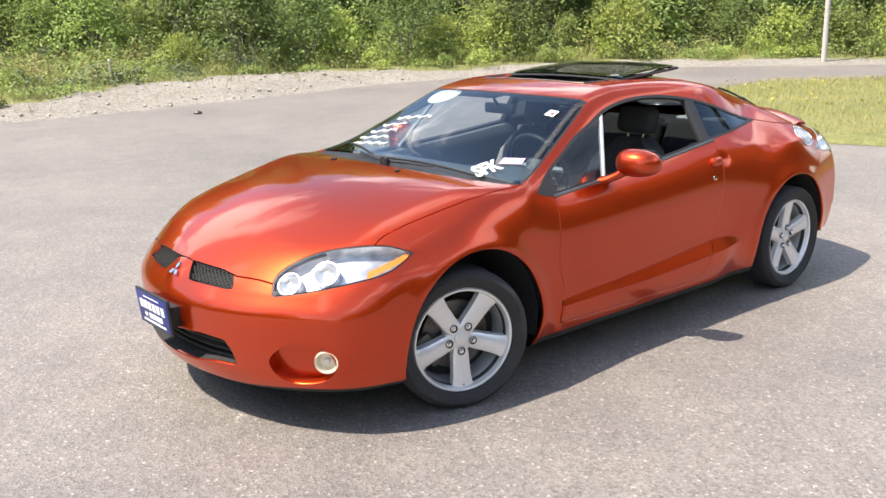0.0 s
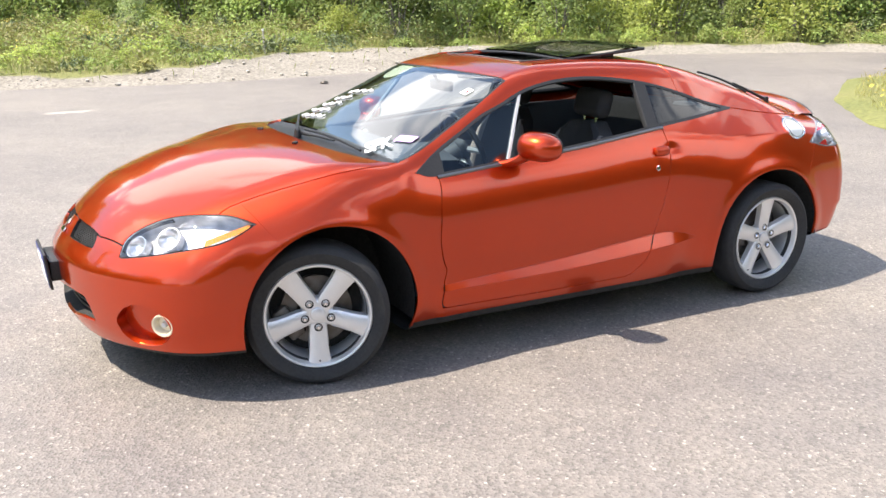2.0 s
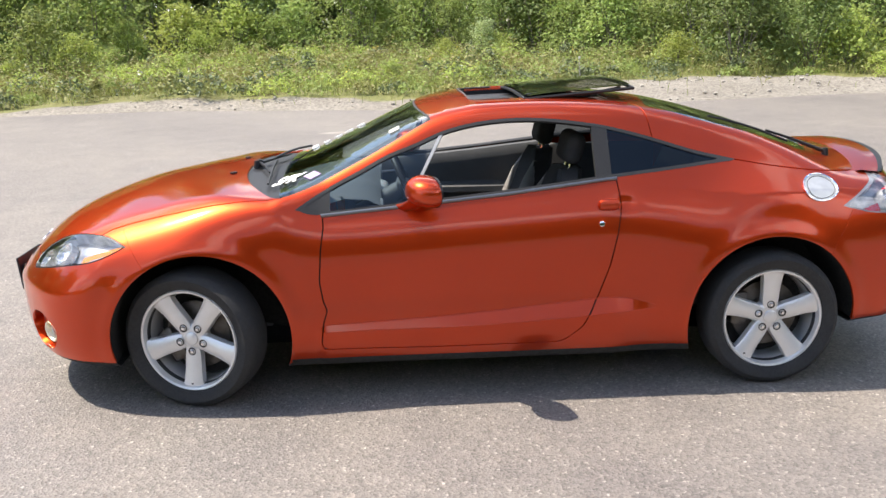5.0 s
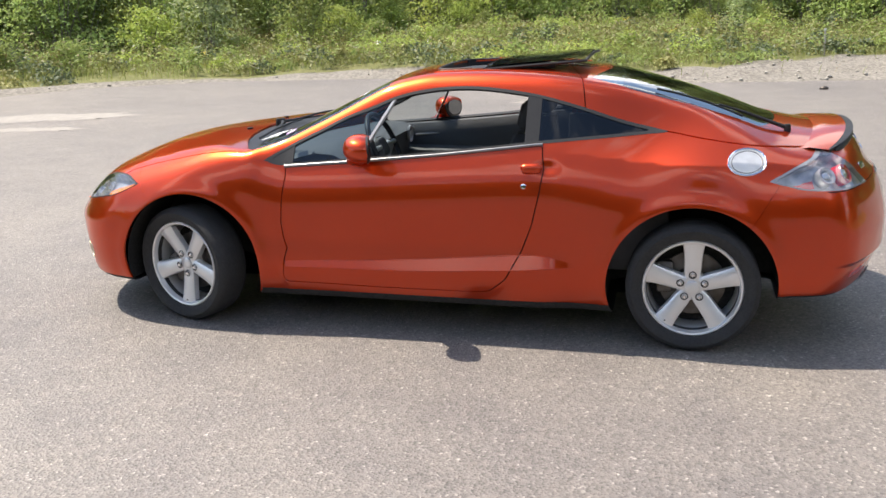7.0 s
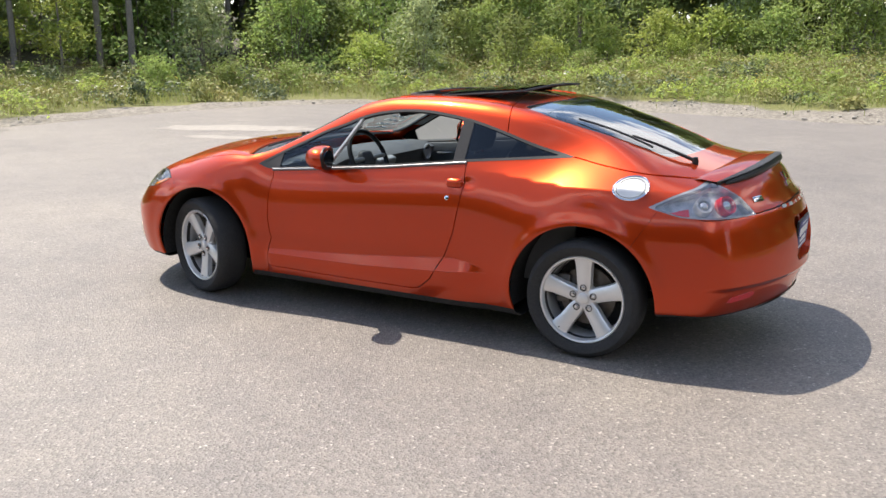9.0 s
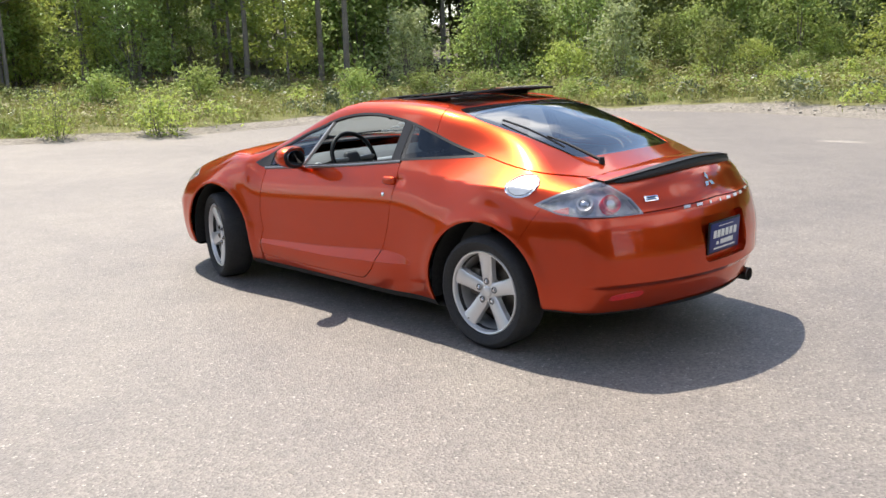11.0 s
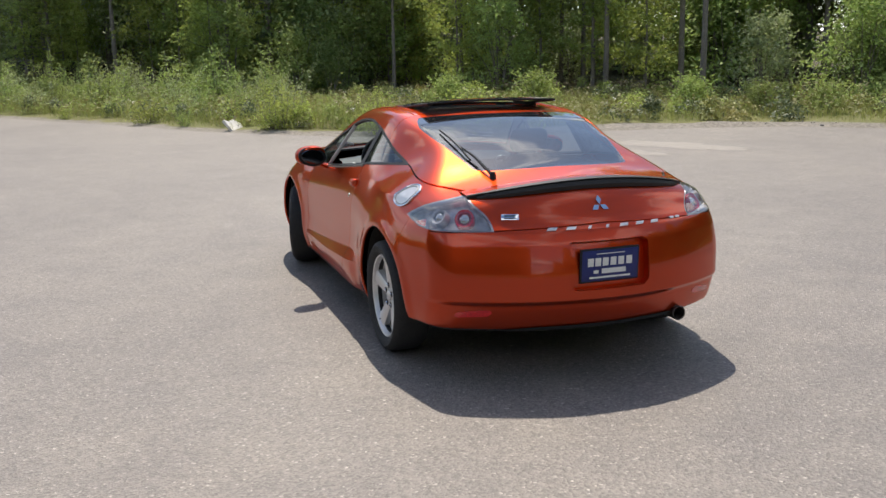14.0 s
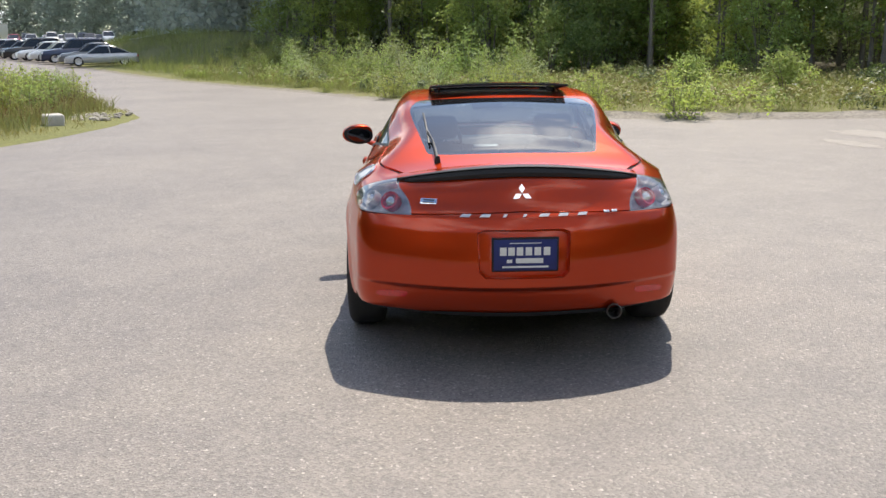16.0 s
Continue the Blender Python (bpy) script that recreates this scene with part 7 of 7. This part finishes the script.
tagged(leaves_on("dry_grass", blades(feet[~half], 0.34, 0.007), STRAW), "dry straw-coloured grass stalks on the verge", "grass", kind="stuff")
# low heath and sorrel in drifts
seeds = scatter(15000, WIDE_BOX, lambda x, y: meadow(x, y) & (off_road(x, y) > 0.8) & (ripple(x * 0.6, y * 0.6) > -0.3))
puffs, fresh = [], []
for c in seeds:
    lush = (0.5 + 0.5 * float(ripple(c[0] * 0.43 + 5, c[1] * 0.43))) * (0.35 if c[0] > 14 and -13 < c[1] < -3.6 else 1.0)
    tall = (0.14 + 0.30 * rng.random()) * (0.6 + 0.9 * lush)
    tuft = diamonds(c + rng.normal(size=(18, 3)) * [0.16, 0.16, 0.3 * tall] + [0, 0, tall], 0.10, up=0.8)
    (fresh if rng.random() < 0.15 + 0.35 * lush else puffs).append(tuft)
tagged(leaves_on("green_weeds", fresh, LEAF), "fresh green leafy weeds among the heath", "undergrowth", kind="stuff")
tagged(leaves_on("heath", puffs, HEATH), "low olive-green heath and weeds covering the verge", "undergrowth", kind="stuff")
# leafy mounds in patches: bramble, fern and low heather
mounds = {}
for c in scatter(3600, WIDE_BOX, lambda x, y: meadow(x, y) & (off_road(x, y) > 1.0) & (inside(wood, x, y) > -0.5) & ((x < 14) | (y < -13) | (y > -3.6) | (rng.random(len(x)) < 0.35))):
    patch = float(ripple(c[0] * 0.31 + 2, c[1] * 0.37)) + 0.45 * rng.normal()
    kind = "dark" if patch < -0.35 else "olive" if patch < 0.0 else "mid" if patch < 0.5 else "fresh"
    wide, tall = 0.22 + 0.55 * rng.random() ** 1.5, 0.16 + 0.42 * rng.random() ** 1.4
    a, u = rng.random(170) * 2 * np.pi, rng.random(170) ** 0.5
    top = np.sqrt(np.clip(1 - u * u, 0, 1)) * (0.75 + 0.4 * rng.random(170))
    p = c + np.stack([np.cos(a) * u * wide, np.sin(a) * u * wide * 0.8, top * tall], -1) + rng.normal(size=(170, 3)) * 0.035
    mounds.setdefault(kind, []).append(diamonds(p, 0.095, up=0.35, out=np.stack([np.cos(a) * u, np.sin(a) * u, 0.4 + 0 * u], -1)))
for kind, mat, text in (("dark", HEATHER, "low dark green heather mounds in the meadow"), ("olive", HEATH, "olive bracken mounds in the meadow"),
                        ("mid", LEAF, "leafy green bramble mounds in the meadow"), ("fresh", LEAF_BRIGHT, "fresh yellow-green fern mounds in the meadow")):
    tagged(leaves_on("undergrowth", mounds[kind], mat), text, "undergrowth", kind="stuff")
seeds = scatter(420, WIDE_BOX, lambda x, y: meadow(x, y) & (ripple(x * 0.8 + 3, y * 0.8) > 0.45))
tagged(leaves_on("sorrel", [diamonds(c + rng.normal(size=(14, 3)) * [0.15, 0.15, 0.1] + [0, 0, 0.35], 0.06, up=1.5) for c in seeds], RUST), "rust-brown sorrel heads in the verge", "undergrowth", kind="stuff")
seeds = scatter(150, WIDE_BOX, lambda x, y: meadow(x, y) & (ripple(x * 0.7, y * 0.9 + 2) > 0.2))
tagged(leaves_on("yellow_flowers", [diamonds(c + rng.normal(size=(9, 3)) * [0.07, 0.07, 0.06] + [0, 0, 0.42], 0.045, up=1.0, narrow=0.9) for c in seeds], BLOOM), "small yellow flower heads in the verge", "flowers", kind="stuff")
seeds = scatter(110, WIDE_BOX, meadow)
tagged(leaves_on("white_flowers", [diamonds(c + rng.normal(size=(6, 3)) * [0.05, 0.05, 0.03] + [0, 0, 0.45], 0.05, up=1.0, narrow=0.9) for c in seeds], WHITE_BLOOM), "small white flower heads in the verge", "flowers", kind="stuff")
# tall reedy grass by the wood on the far side of the road
feet = scatter(75000, (13, -9, 75, 28), lambda x, y: (off_road(x, y) > 0.8) & (off_road(x, y) < 9) & (y > -3.6) & (inside(wood, x, y) > -1) & (ripple(x * 0.5, y * 0.5) > -0.75) & (inside(isle_b, x, y) > 0) & (np.hypot(x - 54.5, y - 20.5) > 4))
tagged(leaves_on("tall_grass", blades(feet, 0.30 + 0.28 * (1 + ripple(feet[:, 0] * 0.45, feet[:, 1] * 0.45)), 0.016, 0.2), GRASS_BLADE), "tall reedy pale green grass beside the road", "grass", kind="stuff")


def island_feet(n, ring, margin):
    x0, y0 = ring.min(0)
    x1, y1 = np.minimum(ring.max(0), (24, 16))
    x, y = x0 + (x1 - x0) * rng.random(n), y0 + (y1 - y0) * rng.random(n)
    ok = inside(ring, x, y) < -margin
    # bare ground in front of the block and under the spilt gravel
    ok &= (np.hypot((x - 11.7) / 0.6, (y - 7.5) / 0.35) > 1) & (np.hypot((x - 14.0) / 1.3, (y - 7.5) / 0.55) > 1)
    x, y = x[ok], y[ok]
    return np.stack([x, y, fall(x) + 0.05 + 0.05 * np.clip(-inside(ring, x, y), 0, 1)], -1)


feet = island_feet(60000, isle_a, 0.25)
tagged(leaves_on("island_grass", blades(feet, 0.09, 0.007, 0.5), LAWN), "short yellow-green grass on the island", "grass", kind="stuff")
feet = island_feet(30000, isle_a, 0.3)
tagged(leaves_on("island_dry_grass", blades(feet, 0.12, 0.006, 0.5), STRAW), "dry blond grass on the island", "grass", kind="stuff")
feet = island_feet(700, isle_a, 0.4)
tagged(leaves_on("dandelions", diamonds(feet + [0, 0, 0.14], 0.055, up=1.0, narrow=0.9), BLOOM), "small yellow dandelion heads on the island", "flowers", kind="stuff")
feet = island_feet(24000, isle_b, 0.45)
tagged(leaves_on("island_weeds", blades(feet, 0.34, 0.016, 0.35), HEATH), "tall rough weeds on the road island", "grass", kind="stuff")
feet = island_feet(13000, isle_b, 1.0)
tagged(leaves_on("island_stalks", blades(feet, 0.46, 0.007, 0.3), STRAW), "dry blond stalks on the road island", "grass", kind="stuff")
feet = island_feet(7000, isle_b, 0.8)
tagged(leaves_on("island_sorrel", [blades(feet, 0.5, 0.006, 0.3), diamonds(feet + [0, 0, 0.42] + rng.normal(size=feet.shape) * [0.05, 0.05, 0.12], 0.05)], RUST), "rusty brown seed heads on the road island", "grass", kind="stuff")
feet = island_feet(14000, isle_b, 0.15)
tagged(leaves_on("island_lawn", blades(feet, 0.10, 0.010, 0.5), LAWN), "short grass on the road island's rim", "grass", kind="stuff")

# loose stones on the gravel berm
STONE = material("pale_gravel_stone", (0.36, 0.335, 0.295), 0.9, second=(0.24, 0.22, 0.19), scale=9, spread=0.3, bump=0.4, bump_scale=40)
pebble = bmesh.new()
bmesh.ops.create_icosphere(pebble, subdivisions=1, radius=0.5)
for v in pebble.verts:
    v.co *= 1 + 0.22 * noise.noise(v.co * 2.3)
    v.co.z *= 0.6
pebble_me = bpy.data.meshes.new("stone")
pebble.to_mesh(pebble_me)
pebble_me.materials.append(STONE)
spots = scatter(2600, (-12, -19, 12, -11), lambda x, y: (off_road(x, y) > 0.1) & (bare_ground(x, y) > 0.6))
for n, c in enumerate(spots[:240]):
    ob = new("stone", pebble_me)
    size = 0.04 + 0.10 * rng.random() ** 3
    ob.matrix_basis = Matrix.Translation(Vector(c) + Vector((0, 0, size * 0.15))) @ Matrix.Rotation(rng.random() * 6, 4, "Z") @ Matrix.Diagonal((size, size * 0.75, size, 1))
    tagged(ob, "small pale rounded stone on the gravel berm", "stone", "loose stones on the berm")
for n in range(120):
    # a spill of gravel on the tip of the road island
    x, y, size = 14.0 + 0.48 * rng.uniform(-2, 2), 7.6 + 0.27 * rng.uniform(-2, 2), 0.06 + 0.12 * rng.random() ** 2
    ob = new("stone", pebble_me)
    ob.matrix_basis = Matrix.Translation((x, y, float(fall(x)) + 0.07 + size * 0.2)) @ Matrix.Rotation(rng.random() * 6, 4, "Z") @ Matrix.Diagonal((size, size * 0.75, size, 1))
    tagged(ob, "pale broken stone on the island's tip", "stone", "stones on the island")

# ---- things in the distance and on the verge ----
CONCRETE = material("weathered_concrete", (0.50, 0.48, 0.44), 0.9, second=(0.38, 0.365, 0.335), scale=9, fine=0.2, fine_scale=80, bump=0.5, bump_scale=40)
GREY_WOOD = material("weathered_wood", (0.46, 0.43, 0.39), 0.9, second=(0.36, 0.33, 0.29), scale=14, fine=0.25, fine_scale=90, bump=0.5, bump_scale=60)
FAR_GLASS = material("car_window_glass", (0.015, 0.018, 0.020), 0.08, second=(0.02, 0.024, 0.026), scale=3, coat=0.5)
place_at = lambda x, y: Vector((x, y, float(height(np.array([x]), np.array([y]))[0])))

stake = thing("survey_stake", "thin weathered wooden stake standing in the verge", "stake", Matrix.Translation(place_at(-4.4, -17.7)))
part("shaft", bm_box((0.035, 0.022, 0.62), (0, 0, 0.27), 0.003, 1, Matrix.Rotation(radians(2), 3, "Y")), GREY_WOOD, stake)
part("flag_tape", bm_box((0.05, 0.03, 0.05), (0.012, 0, 0.55), 0.006), WHITE, stake, "pale tape round the top")
pole = thing("light_pole", "tall grey wooden pole beside the road", "pole", Matrix.Translation(place_at(-22.2, -10.0)))
part("shaft", bm_tube([(0, 0, -0.2), (0.01, 0, 4), (0.02, 0.01, 9)], [0.075, 0.07, 0.06], 14), GREY_WOOD, pole)
block = thing("concrete_block", "pale square concrete block half hidden in island weeds", "block", Matrix.Translation((12.1, 7.75, 0.09)) @ Matrix.Rotation(0.5, 4, "Z"))
part("slab", bm_box((0.46, 0.38, 0.28), (0, 0, 0.10), 0.05, 3), CONCRETE, block)
board = thing("broken_board", "pale broken slab leaning at the asphalt's edge", "board", Matrix.Translation(place_at(16.75, -0.6)) @ Matrix.Rotation(-0.6, 4, "Z"))
bm = bm_prism([(-0.33, -0.04), (0.30, -0.04), (0.34, 0.22), (0.16, 0.42), (-0.12, 0.36), (-0.31, 0.46)], 0.06, axis=1, bevel=0.008)
part("slab", bm, material("pale_board", (0.74, 0.72, 0.68), 0.8, second=(0.62, 0.6, 0.56), scale=8, bump=0.3, bump_scale=40), board, at=Matrix.Rotation(-0.75, 4, "X") @ Matrix.Diagonal((0.95, 1, 0.7, 1)))
flat_slab = thing("concrete_slab", "pale flat concrete slab lying at the asphalt's edge", "slab", Matrix.Translation(place_at(16.4, -2.0) + Vector((0, 0, 0.05))) @ Matrix.Rotation(-0.9, 4, "Z"))
part("slab", bm_box((0.85, 0.42, 0.10), (0, 0, 0), 0.02, 2), CONCRETE, flat_slab)
debris = thing("loose_stone", "small dark stone lying on the pale asphalt", "stone", Matrix.Translation((-3.6, -11.7, GROUND + 0.02)))
bm = bmesh.new()
bmesh.ops.create_icosphere(bm, subdivisions=2, radius=0.075)
for v in bm.verts:
    v.co *= 1 + 0.25 * noise.noise(v.co * 9)
    v.co.z *= 0.55
part("stone", bm, STEEL, debris)


def parked_car(paint, label, m, long=4.5, tall=1.42, boxy=0.0):
    """A parked car seen from afar: lofted body, glasshouse, roof, wheels, lamps and bumpers."""
    car = thing("parked_car", label, "car", m, "parked cars in the lot")
    half, waist = long / 2, 0.60 * tall
    sections = [(-1.0, 0.50, waist * 0.72), (-0.96, 0.78, waist * 0.98), (-0.7, 0.86, waist * 1.04), (-0.3, 0.87, waist * 1.02), (0.2, 0.87, waist * 1.0), (0.5, 0.86, waist * 0.98), (0.85, 0.80, waist * 0.86), (0.97, 0.66, waist * 0.70), (1.0, 0.45, waist * 0.55)]
    bm = bmesh.new()
    loops = []
    for u, w, z in sections:
        x = u * half
        prof = [(w * 0.9, 0.22), (w, 0.38), (w, z * 0.78), (w * 0.94, z * 0.97), (w * 0.7, z), (0, z * 1.01)]
        loops.append([bm.verts.new((x, y, h)) for y, h in prof] + [bm.verts.new((x, -y, h)) for y, h in prof[-2::-1]])
    for a, b in zip(loops, loops[1:]):
        for k in range(len(a) - 1):
            bm.faces.new((a[k], a[k + 1], b[k + 1], b[k]))
        bm.faces.new((a[-1], a[0], b[0], b[-1]))
    bm.faces.new(loops[0]), bm.faces.new(loops[-1])
    part("body", bm, paint, car)

    def loft(rows, mat, name, text=""):
        bm = bmesh.new()
        rings = []
        for z, x0, x1, w in rows:
            rings.append([bm.verts.new(c) for c in ((x1, w * 0.86, z), (x1 - 0.18, w, z), (x0 + 0.18, w, z), (x0, w * 0.86, z), (x0, -w * 0.86, z), (x0 + 0.18, -w, z), (x1 - 0.18, -w, z), (x1, -w * 0.86, z))])
        for a, b in zip(rings, rings[1:]):
            for k in range(8):
                bm.faces.new((a[k], a[(k + 1) % 8], b[(k + 1) % 8], b[k]))
        bm.faces.new(rings[0]), bm.faces.new(rings[-1])
        part(name, bm, mat, car, text, smooth=False)
    back, front = -half * (0.80 + 0.16 * boxy), half * 0.42
    top0, top1 = -half * (0.30 + 0.55 * boxy), half * 0.04
    loft([(waist * 0.96, back, front, 0.80), (waist + (tall - waist) * 0.86, top0 - 0.1, top1 + 0.12, 0.62)], FAR_GLASS, "glasshouse", "dark car windows")
    loft([(waist + (tall - waist) * 0.84, top0 - 0.12, top1 + 0.14, 0.635), (tall - 0.02, top0, top1, 0.58), (tall, top0 + 0.25, top1 - 0.2, 0.40)], paint, "roof")
    for side in (1, -1):
        for foot, head in (((front, waist * 0.96), (top1 + 0.10, tall - 0.06)), ((back, waist * 0.96), (top0 - 0.06, tall - 0.06)), ((-half * 0.22, waist * 0.96), (-half * 0.20, tall - 0.08))):
            part("pillar", bm_tube([(foot[0] - 0.05, side * 0.795, foot[1]), (head[0], side * 0.63, head[1])], 0.024, 6), paint, car)
        for x in (-half * 0.60, half * 0.62):
            w = new("wheel")
            w.parent = car
            w.matrix_basis = pose(x, side * 0.76, 0.31, 0, 0, 0 if side > 0 else 180)
            part("tyre", bm_lathe([(0.20, 0.09), (0.29, 0.10), (0.31, 0.07), (0.31, -0.08), (0.2, -0.1)], 24, closed=True), RUBBER, w, "black tyre")
            part("rim", bm_lathe([(0.0, 0.085), (0.06, 0.09), (0.10, 0.07), (0.19, 0.085), (0.21, 0.095), (0.21, 0.0), (0.0, 0.0)], 24), ALLOY, w, "silver rim")
        part("headlight", bm_box((0.16, 0.26, 0.12), (half * 0.93, side * 0.58, waist * 0.66), 0.03), REFLECTOR_SILVER, car, "clear headlight")
        part("taillight", bm_box((0.10, 0.26, 0.14), (-half * 0.975, side * 0.60, waist * 0.80), 0.03), RED_LENS, car, "red taillight")
    return car


PAINTS = [material("parked_" + n, c, 0.3, 0.3, second=tuple(k * 0.9 for k in c), scale=4, coat=1.0) for n, c in
          (("silver", (0.60, 0.61, 0.62)), ("white", (0.80, 0.80, 0.79)), ("navy", (0.02, 0.035, 0.09)), ("black", (0.012, 0.012, 0.014)), ("grey", (0.20, 0.21, 0.22)), ("red", (0.35, 0.02, 0.02)))]
NAMES = ["silver", "white", "navy blue", "black", "grey", "dark red"]
ROW = [0, 4, 2, 1, 1, 3, 4, 3, 1, 4, 3]
for k, c in enumerate(ROW):
    x, y = 56.0 + 3.0 * k, 20.9 + 2.2 * k
    kind = (4.6, 1.34, 0.0) if k == 0 else ((4.7, 1.72, 0.8) if k in (2, 5) else (4.4, 1.45, 0.3 * (k % 3)))
    m = Matrix.Translation(place_at(x, y)) @ Matrix.Rotation(radians(108 if k == 0 else 118 + 4 * math.sin(5 * k)), 4, "Z")
    m = Matrix.Translation((0, 0.5 if k == 0 else 0, 0)) @ m
    parked_car(PAINTS[c], (NAMES[c] + " two-door coupe parked side-on on the grass") if k == 0 else NAMES[c] + " car parked in a row beside the road", m, *kind)
for k in range(16):
    c = (1, 3, 4, 1, 0, 5, 3, 1, 4, 2, 1, 0, 3, 1, 4, 1)[k]
    x, y = 130 + 11 * (k // 8) + 0.6 * math.sin(3 * k), 45 + 2.7 * (k % 8) + 5 * (k // 8)
    parked_car(PAINTS[c], NAMES[c] + " car parked in the far rows of the lot", Matrix.Translation(place_at(x, y)) @ Matrix.Rotation(radians(200 + 5 * math.sin(7 * k)), 4, "Z"), 4.5, 1.5 + 0.25 * (k % 3 == 0), 0.4 * (k % 3))
van = thing("van", "white high-roofed delivery van parked by the woods", "van", Matrix.Translation(place_at(146.0, 44.5)) @ Matrix.Rotation(radians(160), 4, "Z"))
bm = bm_prism([(-2.6, 0.35), (2.5, 0.35), (2.6, 0.8), (2.45, 1.15), (1.75, 1.35), (1.2, 2.25), (0.9, 2.35), (-2.45, 2.35), (-2.6, 2.2)], 1.95, axis=1, bevel=0.08)
part("body", bm, PAINTS[1], van, at=Matrix.Translation((0, -0.975, 0)))
part("windscreen", bm_prism([(1.76, 1.38), (1.22, 2.2), (0.75, 2.15), (0.75, 1.38)], 2.0, axis=1, bevel=0.02), FAR_GLASS, van, "dark cab glass", at=Matrix.Translation((0, -1.0, 0)))
part("rear_glass", bm_box((0.06, 1.3, 0.5), (-2.6, 0, 1.7), 0.02), FAR_GLASS, van, "dark rear glass")
for x in (-1.6, 1.6):
    for side in (1, -1):
        part("wheel", bm_lathe([(0.0, 0.06), (0.2, 0.07), (0.22, 0.1), (0.33, 0.1), (0.35, 0.06), (0.35, -0.1), (0, -0.1)], 20), RUBBER, van, "black wheel", at=pose(x, side * 0.9, 0.36, 0, 0, 0 if side > 0 else 180))
hut = thing("site_trailer", "white boxy site trailer behind the parked cars", "trailer", Matrix.Translation(place_at(155, 75)) @ Matrix.Rotation(radians(30), 4, "Z"))
part("wall", bm_box((5.0, 9.0, 3.0), (0, 0, 2.0), 0.03), PAINTS[1], hut)
part("roof", bm_box((5.2, 9.2, 0.12), (0, 0, 3.56), 0.02), PAINTS[0], hut, "grey metal roof")
part("skirt", bm_box((4.8, 8.8, 0.6), (0, 0, 0.25)), PAINTS[4], hut, "dark skirt")
